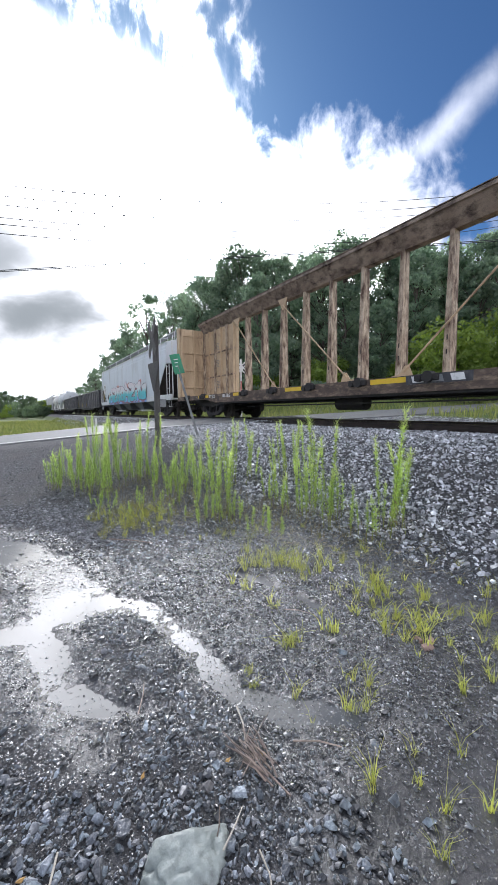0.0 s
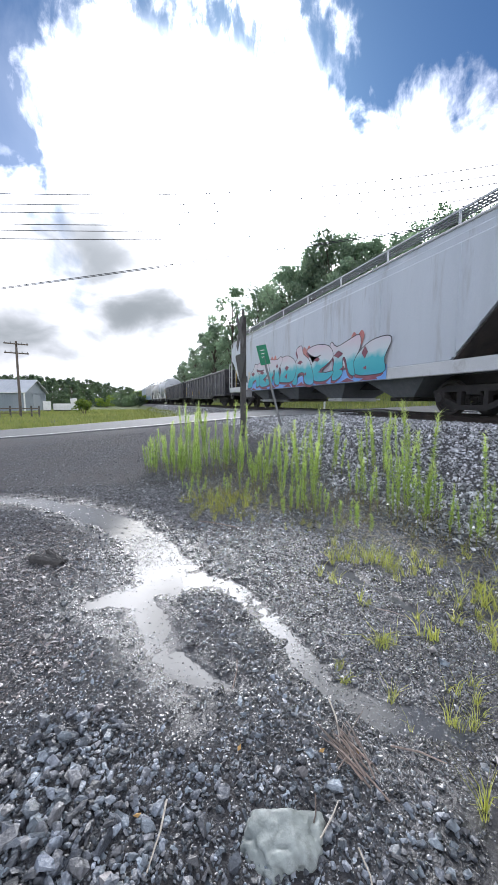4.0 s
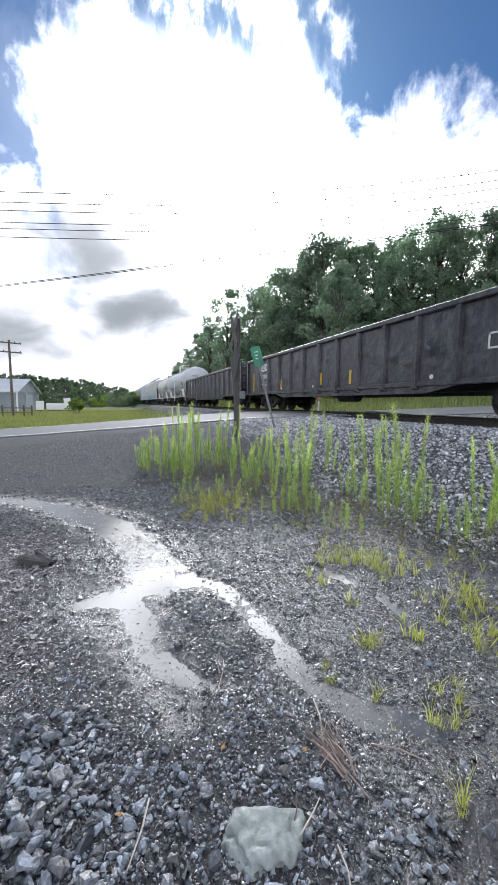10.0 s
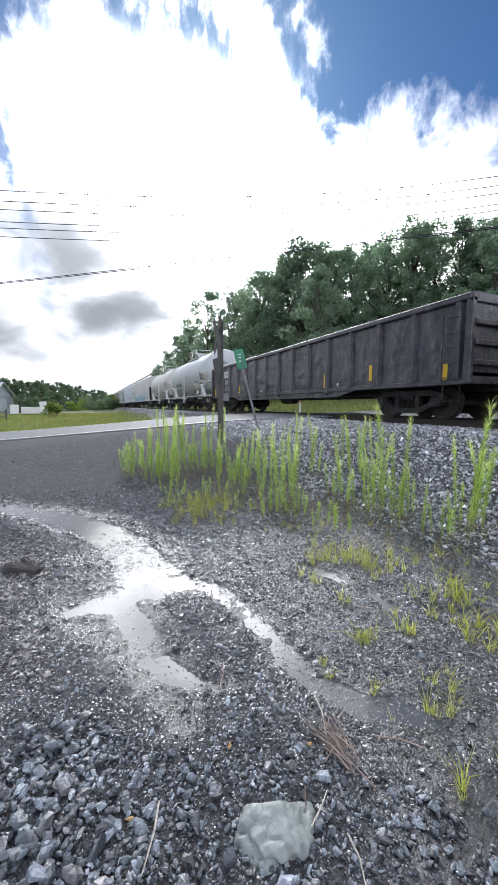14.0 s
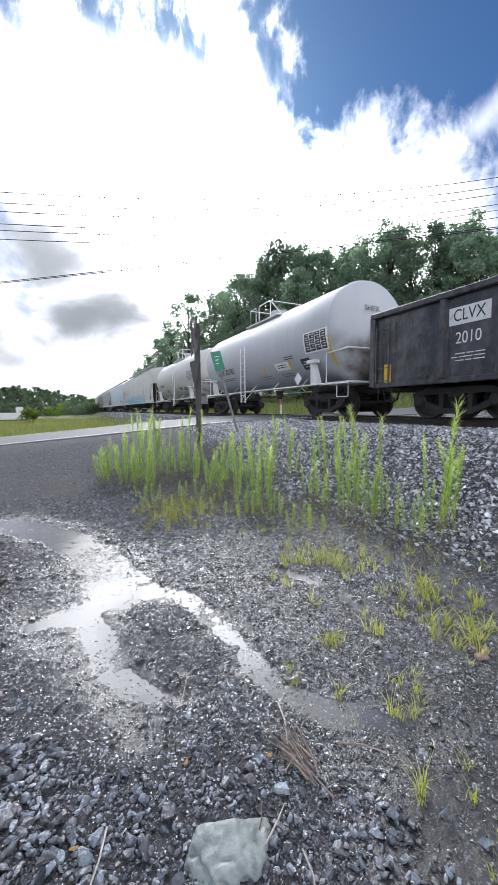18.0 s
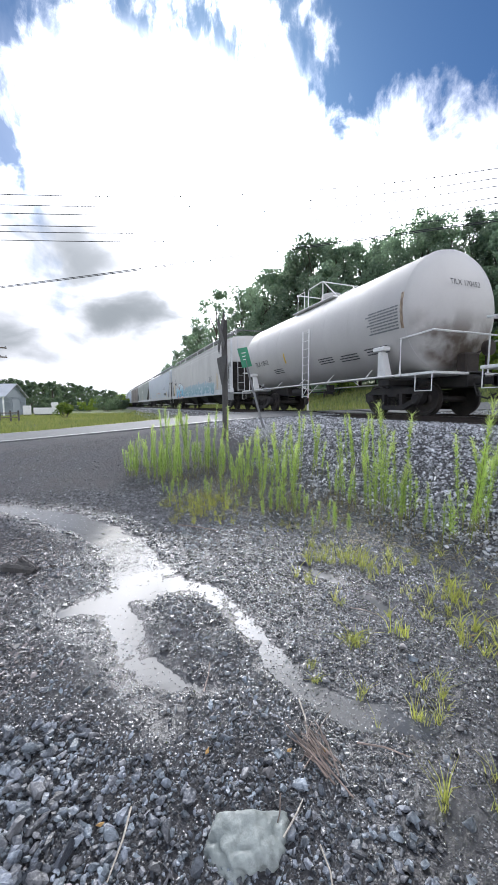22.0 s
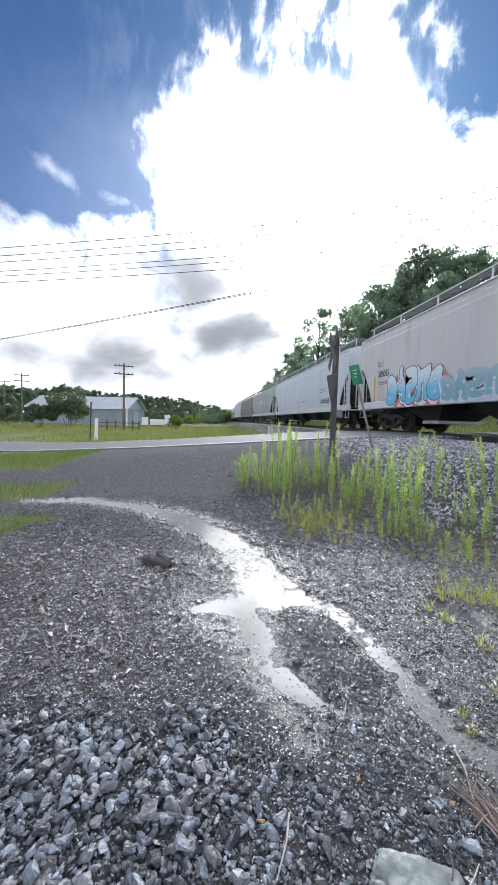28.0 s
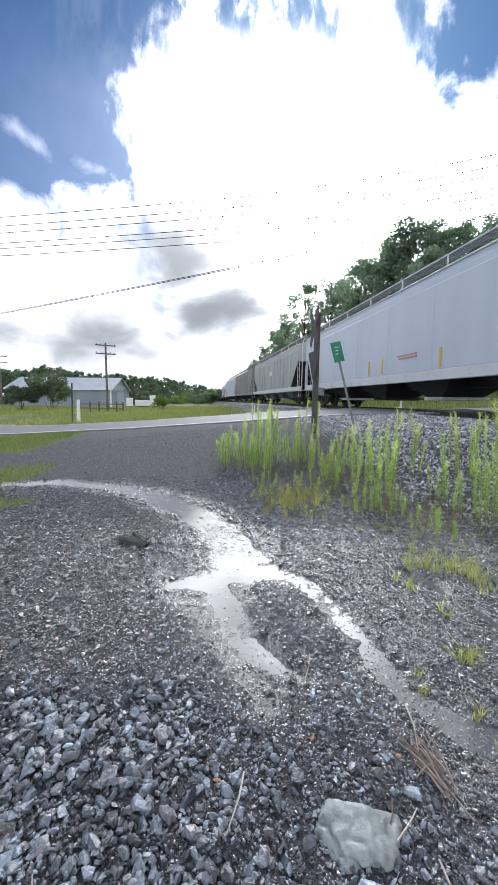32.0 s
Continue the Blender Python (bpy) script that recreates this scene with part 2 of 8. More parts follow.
    l.new(col, b.inputs["Base Color"])
    rr = n.new("ShaderNodeMapRange")
    rr.inputs["To Min"].default_value, rr.inputs["To Max"].default_value = rough
    l.new(big.outputs["Fac"], rr.inputs["Value"])
    l.new(rr.outputs[0], b.inputs["Roughness"])
    b.inputs["Metallic"].default_value = metal
    b.inputs["Specular IOR Level"].default_value = spec
    b.inputs["Coat Weight"].default_value, b.inputs["Coat Roughness"].default_value = coat, 0.2
    if bump:
        bp = n.new("ShaderNodeBump")
        bp.inputs["Strength"].default_value, bp.inputs["Distance"].default_value = bump, 0.02
        l.new(fine.outputs["Fac"], bp.inputs["Height"])
        l.new(bp.outputs[0], b.inputs["Normal"])
    return m


def foliage(name, c1, c2, through_light=0.4, island=0.35, per_object=0.2, scale=0.4, warm=(1.45, 1.5, 0.85)):
    m = bpy.data.materials.new(name)
    m.use_nodes = True
    nt = m.node_tree
    n, l = nt.nodes, nt.links
    b = n["Principled BSDF"]
    b.inputs["Roughness"].default_value = 0.6
    b.inputs["Specular IOR Level"].default_value = 0.3
    tc = n.new("ShaderNodeTexCoord")
    nz = n.new("ShaderNodeTexNoise")
    nz.inputs["Scale"].default_value = scale
    l.new(tc.outputs["Object"], nz.inputs["Vector"])
    isl = n.new("ShaderNodeNewGeometry")
    add = n.new("ShaderNodeMath")
    add.operation = "MULTIPLY_ADD"
    l.new(isl.outputs["Random Per Island"], add.inputs[0])
    add.inputs[1].default_value = island * 2
    l.new(nz.outputs["Fac"], add.inputs[2])
    rg = n.new("ShaderNodeMapRange")
    rg.inputs["From Min"].default_value, rg.inputs["From Max"].default_value = 0.35, 0.65 + island * 2
    l.new(add.outputs[0], rg.inputs["Value"])
    mix = n.new("ShaderNodeMixRGB")
    l.new(rg.outputs[0], mix.inputs[0])
    mix.inputs[1].default_value, mix.inputs[2].default_value = (*c1, 1), (*c2, 1)
    oi = n.new("ShaderNodeObjectInfo")
    k = n.new("ShaderNodeMapRange")
    k.inputs["To Min"].default_value, k.inputs["To Max"].default_value = 1 - per_object, 1 + per_object
    l.new(oi.outputs["Random"], k.inputs["Value"])
    mul = n.new("ShaderNodeMixRGB")
    mul.blend_type = "MULTIPLY"
    mul.inputs[0].default_value = 1
    l.new(mix.outputs[0], mul.inputs[1])
    l.new(k.outputs[0], mul.inputs[2])
    l.new(mul.outputs[0], b.inputs["Base Color"])
    tr = n.new("ShaderNodeBsdfTranslucent")
    hot = n.new("ShaderNodeMixRGB")
    hot.blend_type = "MULTIPLY"
    hot.inputs[0].default_value = 1
    l.new(mul.outputs[0], hot.inputs[1])
    hot.inputs[2].default_value = (*warm, 1)
    l.new(hot.outputs[0], tr.inputs[0])
    ms = n.new("ShaderNodeMixShader")
    ms.inputs[0].default_value = through_light
    l.new(b.outputs[0], ms.inputs[1])
    l.new(tr.outputs[0], ms.inputs[2])
    l.new(ms.outputs[0], n["Material Output"].inputs[0])
    return m


def ground_surface():
    """Gravel, mud, wet patches and grass, mixed by the masks that the ground sheet carries."""
    m = bpy.data.materials.new("ground")
    m.use_nodes = True
    nt = m.node_tree
    n, l = nt.nodes, nt.links
    b = n["Principled BSDF"]
    tc = n.new("ShaderNodeTexCoord")

    def noise_tex(scale, detail=6, rough=0.6):
        z = n.new("ShaderNodeTexNoise")
        z.inputs["Scale"].default_value, z.inputs["Detail"].default_value, z.inputs["Roughness"].default_value = scale, detail, rough
        l.new(tc.outputs["Object"], z.inputs["Vector"])
        return z.outputs["Fac"]

    def ramp(v, lo, hi, a=0.0, c=1.0):
        r = n.new("ShaderNodeMapRange")
        r.inputs["From Min"].default_value, r.inputs["From Max"].default_value = lo, hi
        r.inputs["To Min"].default_value, r.inputs["To Max"].default_value = a, c
        l.new(v, r.inputs["Value"])
        return r.outputs[0]

    def mix(f, a, c):
        x = n.new("ShaderNodeMixRGB")
        l.new(f, x.inputs[0])
        for i, v in ((1, a), (2, c)):
            if isinstance(v, tuple):
                x.inputs[i].default_value = (*v, 1)
            else:
                l.new(v, x.inputs[i])
        return x.outputs[0]

    def mask(name):
        a = n.new("ShaderNodeAttribute")
        a.attribute_name = name
        return a.outputs["Fac"]

    vor = n.new("ShaderNodeTexVoronoi")
    vor.inputs["Scale"].default_value = 42
    l.new(tc.outputs["Object"], vor.inputs["Vector"])
    sepc = n.new("ShaderNodeSeparateColor")
    l.new(vor.outputs["Color"], sepc.inputs[0])
    patch = noise_tex(0.9)
    grit = noise_tex(160, 3)
    stone = mix(sepc.outputs[0], (0.040, 0.040, 0.044), (0.135, 0.138, 0.15))
    stone = mix(ramp(patch, 0.4, 0.68), stone, (0.094, 0.090, 0.091))
    stone = mix(ramp(grit, 0.35, 0.75, 0.0, 0.5), stone, (0.045, 0.042, 0.040))
    mud = mix(ramp(noise_tex(3), 0.3, 0.7), (0.033, 0.033, 0.035), (0.070, 0.069, 0.071))
    col = mix(mask("mud"), stone, mud)
    wet = mask("wet")
    wetv = n.new("ShaderNodeMath")
    wetv.operation = "MULTIPLY_ADD"
    l.new(noise_tex(7), wetv.inputs[0])
    wetv.inputs[1].default_value = 0.8
    l.new(wet, wetv.inputs[2])
    wetf = ramp(wetv.outputs[0], 0.62, 1.05)
    dark = n.new("ShaderNodeMixRGB")
    dark.blend_type = "MULTIPLY"
    l.new(wetf, dark.inputs[0])
    l.new(col, dark.inputs[1])
    dark.inputs[2].default_value = (0.66, 0.66, 0.67, 1)
    turf = mix(ramp(noise_tex(0.35), 0.35, 0.65), (0.075, 0.115, 0.032), (0.145, 0.16, 0.06))
    turf = mix(ramp(noise_tex(9), 0.4, 0.7, 0.0, 0.6), turf, (0.07, 0.10, 0.02))
    l.new(mix(mask("grass"), dark.outputs[0], turf), b.inputs["Base Color"])
    l.new(ramp(wetf, 0, 1, 0.85, 0.13), b.inputs["Roughness"])
    l.new(ramp(wetf, 0, 1, 0.25, 0.7), b.inputs["Specular IOR Level"])
    bp = n.new("ShaderNodeBump")
    bp.inputs["Distance"].default_value = 0.018
    l.new(ramp(wetf, 0, 1, 0.9, 0.3), bp.inputs["Strength"])
    hsum = n.new("ShaderNodeMath")
    hsum.operation = "MULTIPLY_ADD"
    l.new(vor.outputs["Distance"], hsum.inputs[0])
    hsum.inputs[1].default_value = -0.7
    l.new(grit, hsum.inputs[2])
    l.new(hsum.outputs[0], bp.inputs["Height"])
    clod = n.new("ShaderNodeBump")
    clod.inputs["Distance"].default_value = 0.03
    l.new(ramp(mask("mud"), 0, 1, 0.0, 0.3), clod.inputs["Strength"])
    l.new(noise_tex(26, 7, 0.65), clod.inputs["Height"])
    l.new(bp.outputs[0], clod.inputs["Normal"])
    l.new(clod.outputs[0], b.inputs["Normal"])
    return m


def glossy(name, color, rough, spec=0.5, ior=1.33, bump=0.0):
    m = bpy.data.materials.new(name)
    m.use_nodes = True
    nt = m.node_tree
    b = nt.nodes["Principled BSDF"]
    b.inputs["Base Color"].default_value = (*color, 1)
    b.inputs["Roughness"].default_value = rough
    b.inputs["IOR"].default_value = ior
    b.inputs["Specular IOR Level"].default_value = spec
    if bump:
        nz = nt.nodes.new("ShaderNodeTexNoise")
        nz.inputs["Scale"].default_value = 9
        tc = nt.nodes.new("ShaderNodeTexCoord")
        nt.links.new(tc.outputs["Object"], nz.inputs["Vector"])
        bp = nt.nodes.new("ShaderNodeBump")
        bp.inputs["Strength"].default_value, bp.inputs["Distance"].default_value = bump, 0.004
        nt.links.new(nz.outputs["Fac"], bp.inputs["Height"])
        nt.links.new(bp.outputs[0], b.inputs["Normal"])
    return m


GROUND = ground_surface()
WATER = glossy("puddle_water", (0.088, 0.091, 0.096), 0.13, 0.5, 1.33, 0.3)
ASPHALT = surface("asphalt", (0.10, 0.103, 0.108), (0.15, 0.153, 0.158), 0.7, (0.55, 0.8), bump=0.2, grain=120, dirt=(0.18, 0.175, 0.165), dirt_at=0.66, spec=0.3)
LINE = surface("road_paint", (0.62, 0.62, 0.6), (0.75, 0.75, 0.72), 3, (0.5, 0.7), dirt=(0.2, 0.2, 0.2), dirt_at=0.6)
LANE = surface("lane_gravel", (0.15, 0.15, 0.15), (0.22, 0.215, 0.205), 1.2, (0.8, 0.95), bump=0.5, grain=60)
STONE = surface("crushed_stone", (0.030, 0.033, 0.040), (0.265, 0.287, 0.330), 9, (0.25, 0.5), bump=0.55, grain=70, island=0.72, hues=True, coat=0.3)
DRYSTONE = surface("dry_yard_stone", (0.095, 0.099, 0.108), (0.215, 0.222, 0.238), 9, (0.5, 0.8), bump=0.3, grain=120, island=0.55, spec=0.35)
BROWNSTONE = surface("brown_yard_stone", (0.074, 0.065, 0.067), (0.31, 0.278, 0.278), 9, (0.3, 0.55), bump=0.3, grain=90, island=0.65, hues=True, coat=0.4)
# oil stains and the train's shade together, put into one dark stone colour
OILSHADE = surface("oil_shade_ballast", (0.06, 0.056, 0.053), (0.13, 0.122, 0.115), 6, (0.5, 0.8), bump=0.3, grain=90, island=0.5)
WETSTONE = surface("wet_stone", (0.024, 0.025, 0.028), (0.16, 0.165, 0.176), 9, (0.12, 0.3), bump=0.2, grain=120, island=0.8, spec=1.0, hues=True, coat=1.0)
BALLAST = surface("ballast_stone", (0.17, 0.177, 0.195), (0.60, 0.615, 0.65), 6, (0.2, 0.45), bump=0.3, grain=90, island=0.78, coat=0.5)
BOULDER = surface("pale_rock", (0.19, 0.215, 0.204), (0.35, 0.382, 0.364), 7, (0.35, 0.6), bump=0.35, grain=26, dirt=(0.11, 0.118, 0.112), dirt_at=0.60)
TWIG = surface("dead_twig", (0.10, 0.075, 0.062), (0.26, 0.20, 0.17), 8, (0.5, 0.8), island=0.35, per_object=0.5)
DRYTWIG = surface("pale_twig", (0.36, 0.32, 0.27), (0.5, 0.46, 0.4), 8, (0.6, 0.8), island=0.2)
REDSTONE = surface("red_brick", (0.27, 0.17, 0.14), (0.40, 0.29, 0.25), 9, (0.5, 0.8), bump=0.4, grain=60)
LEAFLITTER = surface("dead_leaf", (0.30, 0.17, 0.05), (0.42, 0.26, 0.09), 20, (0.6, 0.8), island=0.4)
TIMBER = surface("weathered_timber", (0.028, 0.025, 0.023), (0.062, 0.055, 0.049), 5, (0.7, 0.9), bump=0.4, grain=50, stretch=(4, 1, 4), per_object=0.3)
RAILSIDE = surface("rail_steel", (0.030, 0.024, 0.021), (0.062, 0.048, 0.040), 4, (0.6, 0.8), metal=0.3)
RAILTOP = surface("polished_rail", (0.55, 0.55, 0.56), (0.65, 0.65, 0.66), 3, (0.18, 0.3), metal=1.0, bump=0)
POSTMAT = surface("dark_post", (0.045, 0.043, 0.042), (0.085, 0.08, 0.075), 5, (0.6, 0.85), bump=0.3, stretch=(4, 4, 0.6))
ALU = surface("sign_back", (0.16, 0.165, 0.17), (0.24, 0.245, 0.25), 4, (0.4, 0.6), metal=0.6, dirt=(0.1, 0.1, 0.1))
REFLECT = surface("reflective_strip", (0.7, 0.7, 0.7), (0.82, 0.82, 0.82), 5, (0.3, 0.5), bump=0)
SIGNGREEN = surface("sign_green", (0.01, 0.17, 0.085), (0.02, 0.23, 0.12), 4, (0.35, 0.5), bump=0)
WHITE = surface("white_paint", (0.72, 0.72, 0.70), (0.82, 0.82, 0.80), 4, (0.4, 0.6), dirt=(0.45, 0.43, 0.4), dirt_at=0.66)
BARNWALL = surface("barn_cladding", (0.20, 0.235, 0.265), (0.25, 0.285, 0.315), 0.5, (0.5, 0.7), bump=0.1)
BARNROOF = surface("barn_roof", (0.42, 0.44, 0.46), (0.52, 0.54, 0.56), 0.5, (0.3, 0.5), metal=0.3)
POLEWOOD = surface("pole_wood", (0.10, 0.08, 0.065), (0.17, 0.14, 0.115), 2, (0.8, 0.95), stretch=(4, 4, 0.5))
CABLE = surface("cable", (0.03, 0.032, 0.034), (0.05, 0.052, 0.055), 2, (0.5, 0.7), bump=0)
BARK = surface("bark", (0.07, 0.055, 0.045), (0.14, 0.115, 0.095), 3, (0.85, 0.95), bump=0.5, stretch=(3, 3, 0.7))
TREELEAF = foliage("tree_leaves", (0.145, 0.196, 0.160), (0.285, 0.338, 0.250), 0.70, 0.25, warm=(1.2, 1.38, 1.12))
FARLEAF = foliage("far_tree_leaves", (0.085, 0.125, 0.095), (0.13, 0.18, 0.13), 0.45, 0.12, 0.25)
DARKLEAF = foliage("dark_bush_leaves", (0.065, 0.095, 0.062), (0.12, 0.155, 0.10), 0.3)
BUSHLEAF = foliage("bush_leaves", (0.10, 0.16, 0.035), (0.22, 0.29, 0.07), 0.42)
WEEDLEAF = foliage("weed_leaves", (0.235, 0.345, 0.105), (0.46, 0.57, 0.21), 0.62, scale=3)
WEEDTIP = foliage("weed_tips", (0.38, 0.48, 0.20), (0.62, 0.69, 0.36), 0.6, scale=3)
WITHERED = foliage("withered_leaves", (0.15, 0.115, 0.07), (0.34, 0.28, 0.17), 0.3, scale=3, warm=(1.3, 1.2, 0.9))
STRAW = foliage("straw", (0.26, 0.22, 0.14), (0.52, 0.46, 0.32), 0.3, scale=3, warm=(1.2, 1.15, 0.9))
WEEDSTEM = surface("weed_stem", (0.17, 0.22, 0.05), (0.26, 0.28, 0.08), 4, (0.5, 0.7), bump=0)
GRASSLEAF = foliage("grass_blades", (0.24, 0.28, 0.08), (0.52, 0.50, 0.18), 0.55, scale=2)
MEADOW = foliage("meadow_blades", (0.12, 0.165, 0.055), (0.30, 0.295, 0.13), 0.4, scale=0.15)
# rolling stock
HOPCREAM = surface("hopper_paint_warm_white", (0.54, 0.525, 0.51), (0.62, 0.605, 0.59), 0.6, (0.45, 0.65), bump=0.05, stretch=(2, 1.6, 0.22), dirt=(0.42, 0.40, 0.38), dirt_at=0.64)
STUBBLE = foliage("stubble_blades", (0.15, 0.17, 0.065), (0.36, 0.33, 0.15), 0.4, scale=2)
VERGE = foliage("verge_blades", (0.075, 0.12, 0.03), (0.165, 0.215, 0.06), 0.3, scale=1)
HOPGREY = surface("hopper_paint_grey", (0.53, 0.57, 0.62), (0.60, 0.64, 0.69), 0.6, (0.4, 0.6), bump=0.05, stretch=(2, 1.6, 0.22), dirt=(0.33, 0.32, 0.31), dirt_at=0.62)
HOPBLUE = surface("hopper_paint_pale_blue", (0.49, 0.54, 0.61), (0.56, 0.605, 0.67), 0.6, (0.35, 0.55), bump=0.05, stretch=(2, 1.6, 0.22), dirt=(0.55, 0.58, 0.63), dirt_at=0.64)
HOPGREEN = surface("hopper_paint_greenish", (0.34, 0.37, 0.36), (0.42, 0.45, 0.43), 0.6, (0.4, 0.6), bump=0.05, stretch=(2, 1.6, 0.22), dirt=(0.25, 0.24, 0.22), dirt_at=0.6)
HOPBROWN = surface("hopper_paint_brownish", (0.24, 0.215, 0.20), (0.33, 0.30, 0.28), 0.6, (0.5, 0.7), bump=0.05, stretch=(2, 1.6, 0.22), dirt=(0.16, 0.13, 0.11), dirt_at=0.58)
SILLWHITE = surface("sill_paint", (0.55, 0.56, 0.57), (0.64, 0.65, 0.66), 1, (0.4, 0.6), stretch=(2, 1, 1), dirt=(0.3, 0.29, 0.28), dirt_at=0.66)
TANKWHITE = surface("tank_paint", (0.41, 0.425, 0.445), (0.49, 0.505, 0.525), 0.5, (0.42, 0.6), bump=0.03, stretch=(1.4, 1.6, 0.3), dirt=(0.31, 0.295, 0.28), dirt_at=0.68, stain=(5.45, (0.13, 0.105, 0.09)))
TANKCREAM = surface("tank_paint_cream", (0.48, 0.465, 0.45), (0.55, 0.535, 0.515), 0.5, (0.42, 0.6), bump=0.03, stretch=(1.4, 1.6, 0.3), dirt=(0.35, 0.33, 0.30), dirt_at=0.68, stain=(5.45, (0.13, 0.10, 0.08)))
GONBLACK = surface("gondola_black", (0.020, 0.020, 0.024), (0.066, 0.064, 0.074), 2.2, (0.22, 0.5), bump=1.0, grain=7, stretch=(1, 1, 0.6), dirt=(0.12, 0.112, 0.112), dirt_at=0.60)
UNDER = surface("underframe", (0.013, 0.012, 0.012), (0.034, 0.030, 0.028), 4, (0.6, 0.85), bump=0.2)
WHEELMAT = surface("wheel_steel", (0.030, 0.026, 0.024), (0.060, 0.052, 0.047), 4, (0.5, 0.75), metal=0.4)
# near-black tone: the shade inside the hopper end bays, put into the colour
BAYSHADE = surface("end_bay_shade", (0.022, 0.020, 0.020), (0.055, 0.046, 0.042), 3, (0.7, 0.9))
BEIGE = surface("centerbeam_beige", (0.44, 0.315, 0.195), (0.56, 0.42, 0.275), 1.3, (0.5, 0.7), bump=0.1, stretch=(2, 1, 0.5), dirt=(0.15, 0.085, 0.055), dirt_at=0.62)
RUSTBEIGE = surface("rusty_beige", (0.36, 0.27, 0.19), (0.60, 0.49, 0.37), 2.6, (0.6, 0.8), bump=0.3, stretch=(2, 1.6, 0.5), dirt=(0.075, 0.036, 0.022), dirt_at=0.50)
CHORDRUST = surface("rusted_chord", (0.20, 0.145, 0.115), (0.36, 0.285, 0.225), 1.6, (0.6, 0.85), bump=0.3, stretch=(1.5, 1, 1.5), dirt=(0.045, 0.030, 0.026), dirt_at=0.55)
SILLRUST = surface("grimy_sill", (0.050, 0.036, 0.030), (0.15, 0.105, 0.080), 2.2, (0.6, 0.85), bump=0.3, stretch=(1, 0.8, 2), dirt=(0.34, 0.25, 0.17), dirt_at=0.60)
YELLOW = surface("yellow_paint", (0.66, 0.42, 0.02), (0.74, 0.50, 0.04), 3, (0.4, 0.6), bump=0)
BLACKTXT = surface("black_lettering", (0.03, 0.03, 0.032), (0.05, 0.05, 0.052), 5, (0.5, 0.7), bump=0)
WHITETXT = surface("white_lettering", (0.66, 0.66, 0.66), (0.76, 0.76, 0.76), 5, (0.5, 0.7), bump=0, dirt=(0.3, 0.3, 0.3), dirt_at=0.64)
GREYTXT = surface("grey_lettering", (0.16, 0.17, 0.18), (0.22, 0.23, 0.24), 5, (0.5, 0.7), bump=0)
SP_PALE = surface("spray_pale", (0.58, 0.66, 0.70), (0.75, 0.76, 0.78), 1.6, (0.4, 0.6), bump=0)
SP_BLUE = surface("spray_blue", (0.13, 0.33, 0.74), (0.24, 0.46, 0.84), 1.2, (0.4, 0.6), bump=0)
SP_RED = surface("spray_red", (0.52, 0.13, 0.11), (0.62, 0.27, 0.24), 1.8, (0.4, 0.6), bump=0)
SP_WINE = surface("spray_wine", (0.20, 0.055, 0.085), (0.30, 0.10, 0.13), 1.8, (0.4, 0.6), bump=0)
SP_BLACK = surface("spray_black", (0.03, 0.03, 0.04), (0.06, 0.055, 0.07), 3, (0.4, 0.6), bump=0)
SP_FADE = surface("spray_faded_blue", (0.30, 0.42, 0.54), (0.46, 0.56, 0.62), 1.6, (0.4, 0.6), bump=0)
SP_ICE = surface("spray_ice", (0.55, 0.62, 0.68), (0.66, 0.71, 0.75), 1.6, (0.4, 0.6), bump=0)
GRATING = surface("walkway_grating", (0.16, 0.165, 0.17), (0.24, 0.245, 0.25), 2, (0.5, 0.7), metal=0.3, dirt=(0.1, 0.09, 0.085), dirt_at=0.6)


def spray_fade(name, stops):
    """Spray paint that blends from tone to tone up the car's side."""
    m = bpy.data.materials.new(name)
    m.use_nodes = True
    nt = m.node_tree
    n, l = nt.nodes, nt.links
    tc = n.new("ShaderNodeTexCoord")
    sp = n.new("ShaderNodeSeparateXYZ")
    l.new(tc.outputs["Object"], sp.inputs[0])
    nz = n.new("ShaderNodeTexNoise")
    nz.inputs["Scale"].default_value, nz.inputs["Detail"].default_value = 2.2, 5
    l.new(tc.outputs["Object"], nz.inputs["Vector"])
    ad = n.new("ShaderNodeMath")
    ad.operation = "MULTIPLY_ADD"
    l.new(nz.outputs["Fac"], ad.inputs[0])
    ad.inputs[1].default_value = 0.5
    l.new(sp.outputs[2], ad.inputs[2])
    mr = n.new("ShaderNodeMapRange")
    mr.inputs["From Min"].default_value, mr.inputs["From Max"].default_value = 1.25, 2.85
    l.new(ad.outputs[0], mr.inputs["Value"])
    cr = n.new("ShaderNodeValToRGB")
    l.new(mr.outputs[0], cr.inputs[0])
    while len(cr.color_ramp.elements) < len(stops):
        cr.color_ramp.elements.new(0.5)
    for e, (at, c) in zip(cr.color_ramp.elements, stops):
        e.position, e.color = at, (*c, 1)
    b = n["Principled BSDF"]
    l.new(cr.outputs[0], b.inputs["Base Color"])
    b.inputs["Roughness"].default_value = 0.5
    return m


SP_BLEND = spray_fade("spray_cyan_to_white", ((0.0, (0.10, 0.40, 0.62)), (0.18, (0.04, 0.42, 0.50)), (0.42, (0.07, 0.50, 0.55)), (0.58, (0.62, 0.68, 0.70)), (0.8, (0.66, 0.60, 0.64)), (1.0, (0.68, 0.55, 0.62))))
SP_SKY = spray_fade("spray_sky_to_white", ((0.0, (0.10, 0.42, 0.66)), (0.35, (0.16, 0.50, 0.70)), (0.62, (0.60, 0.72, 0.78)), (1.0, (0.74, 0.76, 0.78))))
SP_GHOST = spray_fade("spray_faded_blend", ((0.0, (0.20, 0.36, 0.46)), (0.3, (0.22, 0.40, 0.46)), (0.55, (0.36, 0.48, 0.54)), (1.0, (0.30, 0.36, 0.52))))


